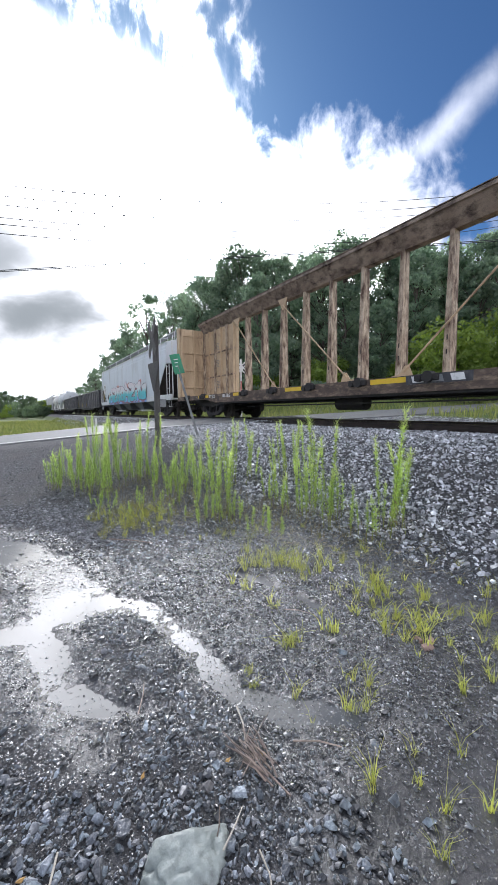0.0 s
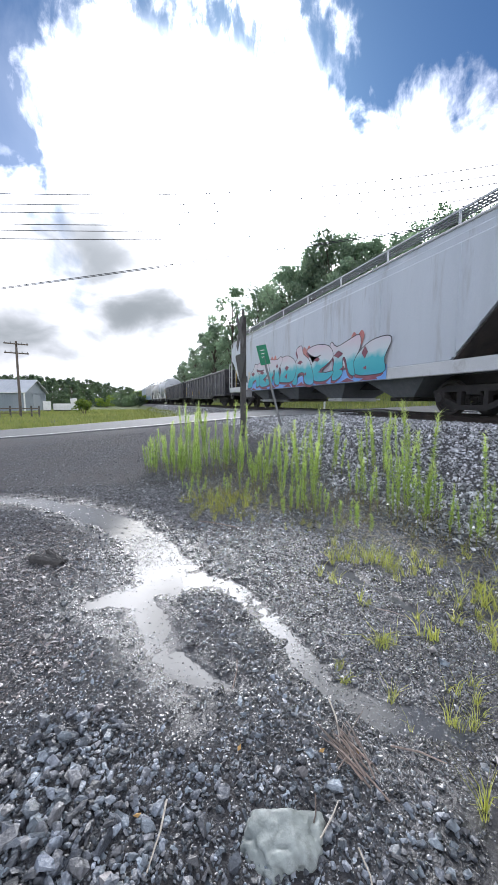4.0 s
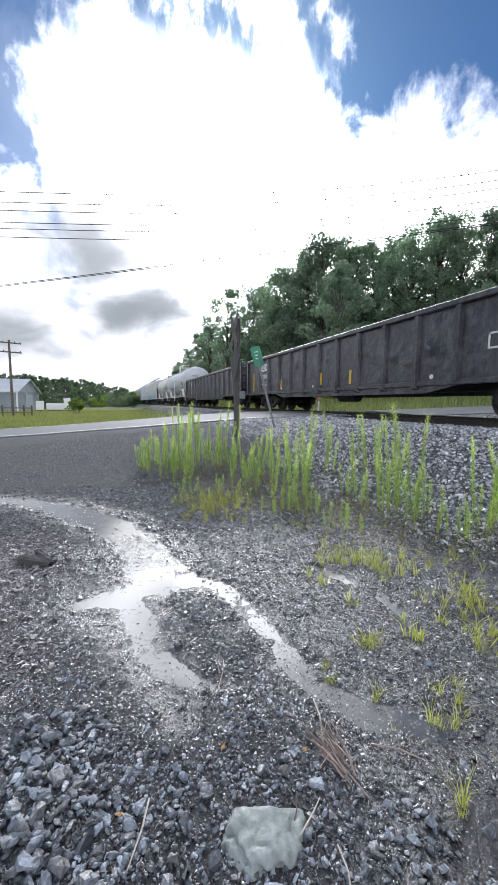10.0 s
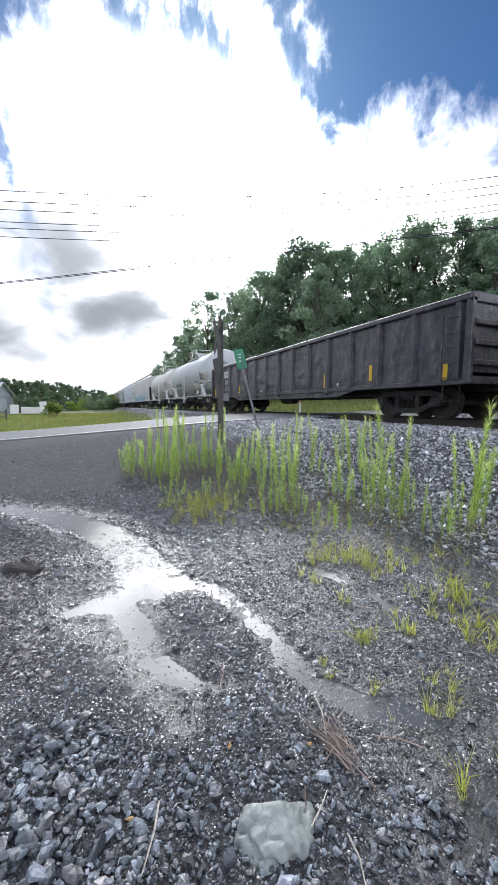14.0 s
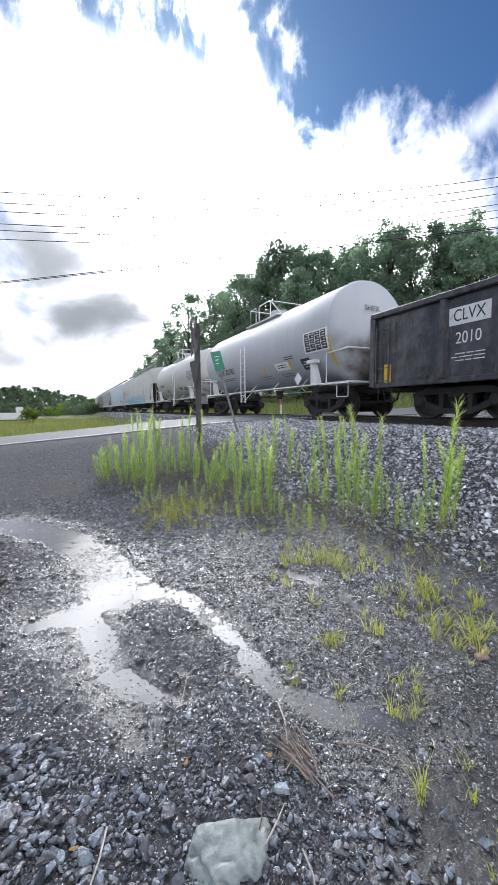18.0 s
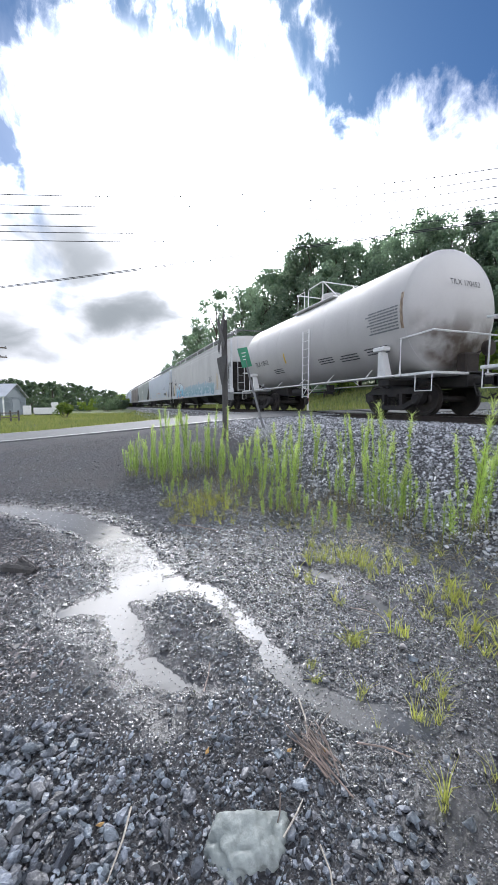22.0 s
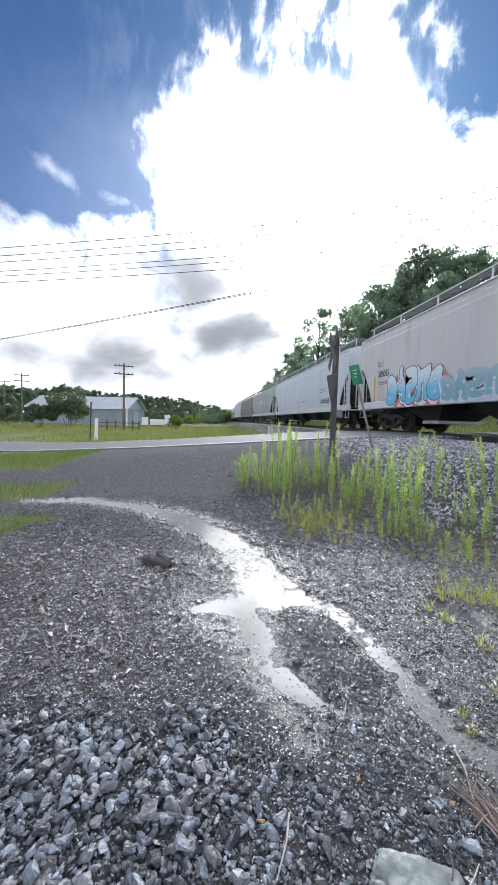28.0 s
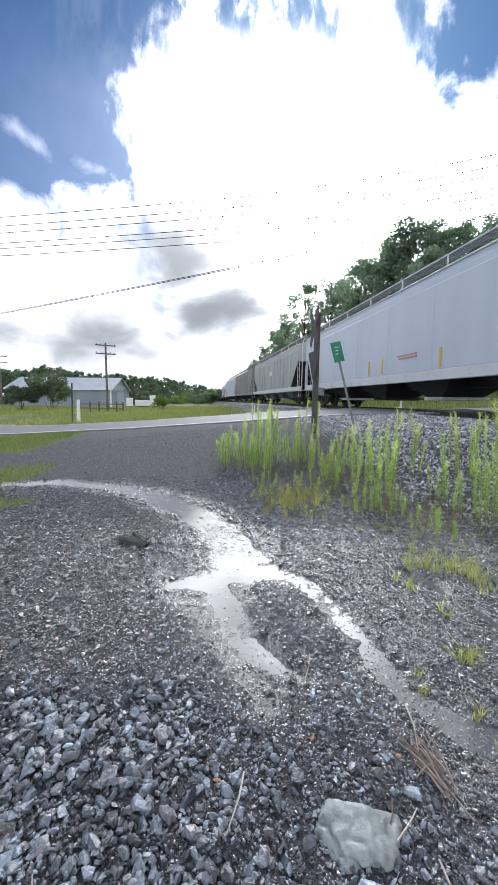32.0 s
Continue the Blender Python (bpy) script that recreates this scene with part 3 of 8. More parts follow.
# ---- mesh helpers ----
class Shape:
    """Collects vertices and faces for one mesh."""

    def __init__(self):
        self.v, self.f = [], []

    def add(self, verts, faces):
        k = len(self.v)
        self.v += [tuple(p) for p in verts]
        self.f += [tuple(i + k for i in f) for f in faces]
        return self

    def box(self, x0, y0, z0, x1, y1, z1, bevel=0.0):
        if bevel <= 0:
            self.add([(x, y, z) for z in (z0, z1) for y in (y0, y1) for x in (x0, x1)],
                     [(0, 2, 3, 1), (4, 5, 7, 6), (0, 1, 5, 4), (1, 3, 7, 5), (3, 2, 6, 7), (2, 0, 4, 6)])
            return self
        b = min(bevel, (x1 - x0) / 2.2, (y1 - y0) / 2.2, (z1 - z0) / 2.2)
        rings = []
        for z, i in ((z0, b), (z0 + b, 0), (z1 - b, 0), (z1, b)):
            rings.append([(x0 + i + c, y0 + i, z) for c in (b,)] + [(x1 - i - b, y0 + i, z), (x1 - i, y0 + i + b, z), (x1 - i, y1 - i - b, z),
                         (x1 - i - b, y1 - i, z), (x0 + i + b, y1 - i, z), (x0 + i, y1 - i - b, z), (x0 + i, y0 + i + b, z)])
        return self.loft(rings)

    def loft(self, rings, caps=True, closed=True):
        k, n = len(self.v), len(rings[0])
        for r in rings:
            self.v += [tuple(p) for p in r]
        for i in range(len(rings) - 1):
            for j in range(n if closed else n - 1):
                a, b = k + i * n + j, k + i * n + (j + 1) % n
                self.f.append((a, b, b + n, a + n))
        if caps:
            self.f.append(tuple(k + j for j in reversed(range(n))))
            self.f.append(tuple(k + (len(rings) - 1) * n + j for j in range(n)))
        return self

    def tube(self, pts, r, sides=6, caps=True):
        """A round bar along points; r: one radius, or one for each point."""
        pts = [Vector(p) for p in pts]
        rs = r if isinstance(r, (list, tuple)) else [r] * len(pts)
        rings = []
        for i, p in enumerate(pts):
            d = (pts[min(i + 1, len(pts) - 1)] - pts[max(i - 1, 0)]).normalized()
            s = d.orthogonal() if abs(d.z) > 0.95 else d.cross(Vector((0, 0, 1)))
            s.normalize()
            u = s.cross(d)
            rings.append([p + rs[i] * (math.cos(a) * s + math.sin(a) * u) for a in (2 * math.pi * j / sides for j in range(sides))])
        return self.loft(rings, caps)

    def turned(self, profile, axis="x", sides=24, at=(0, 0, 0)):
        """A solid of rotation: rows of (along, radius)."""
        rings = []
        for s, r in profile:
            ring = []
            for j in range(sides):
                c, q = r * math.cos(2 * math.pi * j / sides), r * math.sin(2 * math.pi * j / sides)
                p = {"x": (s, c, q), "y": (c, s, q), "z": (c, q, s)}[axis]
                ring.append((p[0] + at[0], p[1] + at[1], p[2] + at[2]))
            rings.append(ring)
        return self.loft(rings)

    def plate(self, outline, x, thick):
        """A flat plate in the yz plane at x, thick towards -x."""
        n = len(outline)
        k = len(self.v)
        self.v += [(x, y, z) for y, z in outline] + [(x - thick, y, z) for y, z in outline]
        self.f += [tuple(k + i for i in range(n)), tuple(k + n + i for i in reversed(range(n)))]
        self.f += [(k + i, k + (i + 1) % n, k + n + (i + 1) % n, k + n + i) for i in range(n)]
        return self

    def mesh(self, name, material, smooth=False):
        me = bpy.data.meshes.new(name)
        me.from_pydata(self.v, [], self.f)
        me.materials.append(material)
        bm = bmesh.new()
        bm.from_mesh(me)
        bmesh.ops.recalc_face_normals(bm, faces=bm.faces)
        bm.to_mesh(me)
        bm.free()
        if smooth:
            me.polygons.foreach_set("use_smooth", [True] * len(me.polygons))
            me.set_sharp_from_angle(angle=radians(40))
        me.update()
        return me


def part(name, shape, material, parent, label="", smooth=False):
    """One mesh object under a thing or under a part."""
    me = shape.mesh(name, material, smooth) if isinstance(shape, Shape) else shape
    ob = new(name, me)
    ob.parent = parent
    return tagged(ob, label)


def thing(name, m, label, category, group="", kind=""):
    ob = new(name)
    ob.empty_display_size = 0.3
    ob.matrix_world = m
    return tagged(ob, label, category, group, kind)


def solid(name, shape, material, m, label, category, group="", kind="", smooth=False):
    ob = new(name, shape.mesh(name, material, smooth))
    ob.matrix_world = m
    return tagged(ob, label, category, group, kind)


def lettering(text, size, material, name="lettering"):
    """A flat mesh of the words, centred, in the local xy plane, 3 mm thick."""
    cu = bpy.data.curves.new(name, "FONT")
    cu.body, cu.size, cu.align_x, cu.align_y, cu.extrude = text, size, "CENTER", "CENTER", 0.0015
    ob = bpy.data.objects.new(name, cu)
    me = bpy.data.meshes.new_from_object(ob)
    bpy.data.objects.remove(ob)
    me.materials.clear()
    me.materials.append(material)
    return me


NEARSIDE = Matrix(((0, 0, -1, 0), (-1, 0, 0, 0), (0, 1, 0, 0), (0, 0, 0, 1)))   # words on the side that faces -x


def words(text, size, material, parent, x, y, z, wide=1.0, label=""):
    ob = part("lettering", lettering(text, size, material), material, parent, label)
    ob.matrix_local = Matrix.Translation((x, y, z)) @ NEARSIDE @ Matrix.Diagonal((wide, 1, 1, 1))
    return ob


def broken_stone(rng, points):
    """Vertices and triangles of one split stone: the hull of points pushed out towards the faces of a block."""
    bm = bmesh.new()
    p = rng.normal(size=(points, 3))
    p /= (np.abs(p) ** 3.2).sum(axis=1, keepdims=True) ** (1 / 3.2)
    p *= rng.uniform(0.84, 1.0, (points, 1)) * np.array([0.95, rng.uniform(0.6, 0.85), rng.uniform(0.45, 0.75)])
    p[:, 0] += 0.3 * rng.uniform(-1, 1) * p[:, 1]
    for q in p:
        bm.verts.new(q)
    bmesh.ops.convex_hull(bm, input=bm.verts)
    bmesh.ops.delete(bm, geom=[v for v in bm.verts if not v.link_faces], context="VERTS")
    bmesh.ops.triangulate(bm, faces=bm.faces)
    bm.verts.index_update()
    v = np.array([v.co[:] for v in bm.verts])
    bm.normal_update()
    t = np.array([[w.index for w in q.verts] for q in bm.faces if q.normal.z > -0.6])
    bm.free()
    return v, t


def scatter(name, pos, size, material, seed, flat=(0.55, 0.9), sink=0.25, facets=False):
    """Crushed stones as one mesh: a split stone at every position, most of them lying flat."""
    rng = np.random.default_rng(seed)
    kinds = [broken_stone(rng, 17 if facets else 8) for _ in range(40 if facets else 24)]
    pos = np.asarray(pos)
    pick = rng.integers(0, len(kinds), len(pos))
    all_v, all_f, count = [], [], 0
    for k, (base, tri) in enumerate(kinds):
        p, s = pos[pick == k], size[pick == k]
        n, c = len(p), len(base)
        if not n:
            continue
        v = base[None] * np.stack([rng.uniform(0.85, 1.25, n), rng.uniform(0.75, 1.1, n), rng.uniform(*flat, n) * 1.2], -1)[:, None]
        a, e, w = rng.normal(0, 0.32, n), rng.normal(0, 0.32, n), rng.uniform(0, 6.283, n)
        for i, j, q in ((1, 2, a), (0, 2, e), (0, 1, w)):
            cs, sn = np.cos(q)[:, None], np.sin(q)[:, None]
            vi, vj = v[..., i].copy(), v[..., j].copy()
            v[..., i], v[..., j] = cs * vi - sn * vj, sn * vi + cs * vj
        v = v * (s / 2)[:, None, None] + p[:, None]
        v[..., 2] += (s * (0.5 - sink) * 0.7)[:, None]
        all_v.append(v.reshape(-1, 3))
        all_f.append((tri[None] + c * np.arange(n)[:, None, None]).reshape(-1, 3) + count)
        count += n * c
    return soup(name, np.concatenate(all_v), np.concatenate(all_f), material)


def soup(name, verts, faces, material):
    """A mesh from arrays; all faces have the same number of corners."""
    me = bpy.data.meshes.new(name)
    nf, k = faces.shape
    me.vertices.add(len(verts))
    me.vertices.foreach_set("co", np.ascontiguousarray(verts, dtype=np.float32).ravel())
    me.loops.add(nf * k)
    me.loops.foreach_set("vertex_index", np.ascontiguousarray(faces, dtype=np.int32).ravel())
    me.polygons.add(nf)
    me.polygons.foreach_set("loop_start", np.arange(nf, dtype=np.int32) * k)
    me.update(calc_edges=True)
    me.polygons.foreach_set("use_smooth", [False] * nf)
    me.materials.append(material)
    return me


# ---- the ground: one sheet, with the road's grade, the track bed, puddles and the wooded bank ----
TRACK_X, RAIL_Z = 8.80, 1.12


def ramp01(a, b, v):
    t = np.clip((np.asarray(v, float) - a) / (b - a), 0, 1)
    return t * t * (3 - 2 * t)


def road_z(x):
    return np.interp(x, [-400, -60, -20, -7.6, -2.85, 1.3, 4, 7.4, 11, 25, 45, 90, 400], [-1.2, -1.2, -0.6, -0.1, 0.25, 0.62, 0.88, 1.09, 1.10, 1.80, 3.2, 7.0, 20.0])


def road_u(x, y):
    """How far north of the road's south edge."""
    return (y - (13.67 - 0.333 * x)) * 0.9487


ROAD_W = 5.2
# puddles: strokes of (x, y, radius)
STROKES = [
    [(-3.2, 6.3, 0.07), (-2.42, 6.42, 0.13), (-1.43, 6.0, 0.15), (-0.85, 5.5, 0.17), (-0.42, 4.95, 0.20), (-0.05, 4.4, 0.22), (0.13, 3.95, 0.24), (0.22, 3.5, 0.24), (0.27, 3.1, 0.26), (0.2, 2.82, 0.21), (-0.05, 2.76, 0.16), (-0.28, 2.74, 0.08)],
    [(0.02, 2.7, 0.15), (0.09, 2.4, 0.13), (0.14, 2.13, 0.10), (0.22, 1.87, 0.08), (0.36, 1.73, 0.06), (0.48, 1.66, 0.04)],
    [(0.45, 2.85, 0.17), (0.73, 2.6, 0.10), (0.81, 2.25, 0.09), (0.86, 1.93, 0.09), (0.87, 1.7, 0.08), (0.88, 1.52, 0.06), (1.0, 1.38, 0.09), (1.08, 1.27, 0.10), (1.20, 1.16, 0.06)],
    [(1.60, 2.72, 0.05), (1.70, 2.51, 0.075), (1.74, 2.32, 0.05)], [(1.81, 2.10, 0.04), (1.81, 1.88, 0.05)], [(2.2, 1.62, 0.06), (2.42, 1.42, 0.06)],
]
SANDY = [(-0.34, 2.70), (-0.15, 2.36), (0.0, 2.05), (0.09, 1.80), (0.20, 1.52)]


def hash_noise(x, y, f, s=0.0):
    """A cheap smooth noise of about -1 to 1."""
    x, y = np.asarray(x, float) * f + s, np.asarray(y, float) * f - s
    return (np.sin(x * 1.7 + 1.3 * np.sin(y * 1.1 + s)) + np.sin(y * 2.1 + 1.7 * np.sin(x * 0.9)) + np.sin((x + y) * 1.3 + 2.1 * np.sin((x - y) * 0.7))) / 3


def pool(x, y):
    """About 1 inside the puddles, 0 on their shores, falling to -1 half a metre away."""
    x, y = np.asarray(x, float), np.asarray(y, float)
    best = np.full(np.broadcast(x, y).shape, -1.0)
    for s in STROKES:
        for (x0, y0, r0), (x1, y1, r1) in zip(s, s[1:]):
            dx, dy = x1 - x0, y1 - y0
            t = np.clip(((x - x0) * dx + (y - y0) * dy) / (dx * dx + dy * dy), 0, 1)
            d = np.hypot(x - x0 - t * dx, y - y0 - t * dy)
            r = (r0 + t * (r1 - r0)) * 1.22
            best = np.maximum(best, np.where(d < r, 1 - d / r, -(d - r) / 0.5))
    return np.clip(best + 0.14 * hash_noise(x, y, 6.0) + 0.12 * hash_noise(x, y, 17.0, 3) + 0.12 * hash_noise(x, y, 41.0, 7), -1, 1)


def sandy(x, y):
    """1 along the strip of bare wet sand beside the western puddle."""
    x, y = np.asarray(x, float), np.asarray(y, float)
    best = np.full(np.broadcast(x, y).shape, 9.0)
    for (x0, y0), (x1, y1) in zip(SANDY, SANDY[1:]):
        dx, dy = x1 - x0, y1 - y0
        t = np.clip(((x - x0) * dx + (y - y0) * dy) / (dx * dx + dy * dy), 0, 1)
        best = np.minimum(best, np.hypot(x - x0 - t * dx, y - y0 - t * dy))
    return ramp01(0.20, 0.04, best + 0.03 * hash_noise(x, y, 6.0, 1) + 0.02 * hash_noise(x, y, 19.0, 2))


def ground_z(x, y, fine=True):
    x, y = np.asarray(x, float), np.asarray(y, float)
    u = road_u(x, y)
    zr = road_z(x)
    hill = 0.97 + 0.13 * np.clip(x - 13.5, 0, 60) ** 1.05
    foot = np.interp(y, [4, 9], [3.2, 1.2])
    south = np.where(x < TRACK_X, 0.94 * ramp01(0, 1, (x - foot) / (6.75 - foot)), hill)
    north = np.where(x < TRACK_X, -0.12 + 1.06 * ramp01(4.4, 6.75, x), hill)
    far = ramp01(60, 140, np.hypot(x, y))
    north = np.where(x < TRACK_X, north + far * -0.4 * ramp01(-4, -14, x), north)
    z = south + (zr - 0.03 - south) * ramp01(-7.0, -0.8, u)
    z = np.where(u > 0, zr - 0.06, z)
    z = np.where(u > ROAD_W, zr - 0.06 + (north - zr + 0.06) * ramp01(ROAD_W, ROAD_W + 7, u), z)
    bed = np.clip(1 - np.abs(x - TRACK_X) / 2.1, 0, 1) > 0
    z = np.where(bed & ((u < -0.5) | (u > ROAD_W + 0.5)), 0.94, z)
    if fine:
        near = ramp01(9, 4, np.hypot(x, y))
        p = pool(x, y)
        z = z + near * (0.012 * hash_noise(x, y, 1.3) + 0.006 * hash_noise(x, y, 7)) - near * (0.027 - 0.011 * hash_noise(x, y, 9, 2) - 0.008 * hash_noise(x, y, 23, 5) - 0.006 * hash_noise(x, y, 43, 1)) * ramp01(-0.15, 0.6, p) + near * 0.012 * ramp01(-0.1, -0.6, p)
    return z


def muddy(x, y):
    """1 on the bare silt beside the stony ground."""
    ragged = 0.10 * hash_noise(x, y, 4) + 0.06 * hash_noise(x, y, 13)
    shore = np.interp(x, [0.7, 0.85, 1.03, 1.25, 1.6, 2.0, 2.4], [0.66, 0.82, 0.97, 1.13, 1.24, 1.27, 1.33])
    return ramp01(-0.06, 0.12, shore - y + ragged) * ramp01(2.9, 1.9, x + 2 * ragged) * ramp01(-0.4, 0.3, y + ragged)


def soil(x, y):
    """1 on the dark earth in which the weeds grow."""
    n = 0.78 * x + 0.62 * y + 0.22 * hash_noise(x, y, 2.2) + 0.12 * hash_noise(x, y, 7)
    return ramp01(3.4, 3.9, n) * ramp01(6.0, 5.4, n) * ramp01(0.1, 0.6, x) * ramp01(1.6, 2.4, y) * (0.72 + 0.28 * hash_noise(x, y, 5))


def masks(x, y):
    u, p = road_u(x, y), pool(x, y)
    wet = np.clip(0.62 + 0.75 * p, 0, 1) * ramp01(11, 5, np.hypot(x, y))
    wet = np.maximum(wet, 0.68 * ramp01(0.3, 1.0, x) * ramp01(3.4, 2.2, x) * ramp01(4.5, 2.5, y) * ramp01(-0.8, 0.4, y + 0.4 * hash_noise(x, y, 1.7)))
    wet = np.maximum(wet, np.maximum(muddy(x, y), 0.7 * sandy(x, y)))
    mud = np.maximum(muddy(x, y), 0.65 * soil(x, y))
    turf = np.where((u > ROAD_W + 0.25) & (x < 5.6), ramp01(ROAD_W + 0.2, ROAD_W + 1.0, u + 0.4 * hash_noise(x, y, 1.5)), 0)
    turf = np.where((x > 12.9) & ((u < -0.4) | (u > ROAD_W + 0.3)), 1, turf)
    ragged = 0.25 * hash_noise(x, y, 1.6) + 0.12 * hash_noise(x, y, 5.0)
    left = ramp01(-4.0, -4.5, x + ragged) * ramp01(9.4, 10.0, y + ragged) * (u < -0.4)
    left = np.maximum(left, ramp01(-2.95, -3.3, x + ragged) * ramp01(6.2, 6.6, y + ragged) * ramp01(8.2, 7.7, y + ragged))
    left = np.maximum(left, ramp01(-2.30, -2.65, x + ragged) * ramp01(4.2, 4.6, y + ragged) * ramp01(5.4, 5.0, y + ragged))
    left = np.maximum(left, ramp01(-6.5, -7.5, x + ragged) * ramp01(1.5, 3.0, y) * (u < -0.5))
    return wet, mud, np.maximum(turf, left)


def grid_lines(lo, hi, step, ends):
    core = list(np.arange(lo, hi + 1e-6, step))
    a, b, k = lo, hi, step
    before, after = [], []
    while a > ends[0]:
        k *= 1.16
        a -= k
        before.append(a)
    k = step
    while b < ends[1]:
        k *= 1.16
        b += k
        after.append(b)
    return np.array(before[::-1] + core + after)


def build_ground():
    xs, ys = grid_lines(-3.4, 3.4, 0.03, (-2600, 2600)), grid_lines(0.1, 6.6, 0.03, (-2600, 2600))
    xs = np.sort(np.concatenate([xs, [TRACK_X - 2.12, TRACK_X - 2.08, TRACK_X + 2.08, TRACK_X + 2.12], np.arange(10.6, 30, 0.6)]))
    ys = np.sort(np.concatenate([ys, np.arange(8.6, 24, 0.35)]))
    X, Y = np.meshgrid(xs, ys)
    Z = ground_z(X, Y)
    v = np.stack([X, Y, Z], -1).reshape(-1, 3)
    ny, nx = X.shape
    i = (np.arange(ny - 1)[:, None] * nx + np.arange(nx - 1)[None]).ravel()
    me = soup("ground", v, np.stack([i, i + 1, i + nx + 1, i + nx], -1), GROUND)
    me.polygons.foreach_set("use_smooth", [True] * len(me.polygons))
    for name, values in zip(("wet", "mud", "grass"), masks(X, Y)):
        at = me.attributes.new(name, "FLOAT", "POINT")
        at.data.foreach_set("value", np.ascontiguousarray(np.broadcast_to(values, X.shape), dtype=np.float32).ravel())
    tagged(new("ground", me), "wet dark gravel yard, weedy bank and mown meadow", "ground", kind="structure")


build_ground()


def water_z(y):
    return -0.0165 + 0.006 * np.clip(np.asarray(y, float) - 4, 0, 3)


def in_water(x, y, p):
    """How thickly stones stand in the puddles: thick along the shores, thin over the open basin and the small pools, rough in the far arm and at the tips."""
    open_ = np.maximum(ramp01(2.2, 2.5, y) * ramp01(3.3, 3.0, y) * ramp01(0.75, 0.5, x), 0.85 * ramp01(1.3, 1.5, x) * ramp01(1.6, 1.8, y))
    rough = 0.26 + 0.40 * ramp01(3.0, 3.6, y) + 0.45 * ramp01(2.0, 1.5, y) + 0.2 * hash_noise(x, y, 8.0, 4)
    shore = ramp01(0.7, -0.05, p)
    return np.clip(shore * (0.9 - 0.35 * open_) + (1 - shore) * rough * (1 - 0.9 * open_), 0, 1)


def build_water():
    """Standing water: a level film wherever a puddle lies."""
    xs, ys = np.arange(-3.6, 2.4, 0.05), np.arange(0.35, 6.7, 0.05)
    X, Y = np.meshgrid(xs, ys)
    keep = pool(X, Y) > -0.35
    nx = len(xs)
    idx = -np.ones(X.shape, int)
    cell = keep[:-1, :-1] & keep[1:, :-1] & keep[:-1, 1:] & keep[1:, 1:]
    used = np.zeros(X.shape, bool)
    for a, b in ((slice(None, -1), slice(None, -1)), (slice(1, None), slice(None, -1)), (slice(None, -1), slice(1, None)), (slice(1, None), slice(1, None))):
        used[a, b] |= cell
    idx[used] = np.arange(used.sum())
    v = np.stack([X, Y, water_z(Y)], -1)[used]
    f = np.stack([idx[:-1, :-1][cell], idx[:-1, 1:][cell], idx[1:, 1:][cell], idx[1:, :-1][cell]], -1)
    tagged(new("puddle", soup("puddle", v, f, WATER)), "shallow rain puddles that mirror the bright sky", "puddle", kind="structure")


build_water()


# ---- road, lane and markings ----
def strip(name, material, u0, u1, x0, x1, lift, label, category="road", step=0.5, thick=0.0):
    """A ribbon along the road between two offsets from its south edge."""
    sh = Shape()
    rows = []
    for x in np.arange(x0, x1 + 1e-6, step):
        ring = []
        for k in range(7):
            u = u0 + (u1 - u0) * k / 6
            px, py = x + 0.316 * u, 13.67 - 0.333 * x + 0.949 * u
            crown = 0.03 * (1 - ((u - ROAD_W / 2) / (ROAD_W / 2)) ** 2)
            ring.append((px, py, float(road_z(x + 0.316 * u)) + crown + lift))
        if thick:
            ring += [(a, b, c - thick) for a, b, c in reversed(ring)]
        rows.append(ring)
    sh.loft(rows, caps=bool(thick), closed=bool(thick))
    ob = new(name, sh.mesh(name, material, True))
    return tagged(ob, label, category, kind="structure")


strip("road", ASPHALT, 0, ROAD_W, -150, 7.6, 0.0, "worn grey asphalt road that rises to the level crossing", thick=0.12)
strip("road", ASPHALT, 0, ROAD_W, 10.2, 80, 0.0, "grey asphalt road that climbs beyond the tracks", thick=0.12)
strip("crossing_deck", ASPHALT, 0, ROAD_W, 8.19, 9.41, 0.002, "asphalt infill between the rails of the crossing", "crossing", 0.2, 0.1)
strip("road_line", LINE, 0.16, 0.28, -150, 5.2, 0.006, "worn white edge line painted on the road", "road line")
strip("road_line", LINE, ROAD_W - 0.3, ROAD_W - 0.18, -150, 5.2, 0.006, "worn white edge line painted on the road", "road line")


def build_driveway():
    sh = Shape()
    rows = []
    for k in range(21):
        t = k / 20
        cx, cy = -9.5 - 26 * t, 21.5 + 16 * t + 8 * t * t
        w = 3.0 + 1.5 * (1 - t) ** 2
        rows.append([(cx - w * 0.35 * s, cy + w * 0.6 * s, float(ground_z(cx - w * 0.35 * s, cy + w * 0.6 * s, False)) + 0.03) for s in (-1, -0.5, 0, 0.5, 1)])
    sh.loft(rows, caps=False, closed=False)
    tagged(new("driveway", sh.mesh("driveway", LANE, True)), "pale gravel driveway to the metal barn", "driveway", kind="structure")


build_driveway()


# ---- the track ----
def rail_path(s):
    """Place and heading along the track: straight, then a far bend behind the woods."""
    if s < 150:
        return TRACK_X, s, 0.0
    a = (s - 150) / 230
    return TRACK_X + 230 * (1 - math.cos(a)), 150 + 230 * math.sin(a), -a


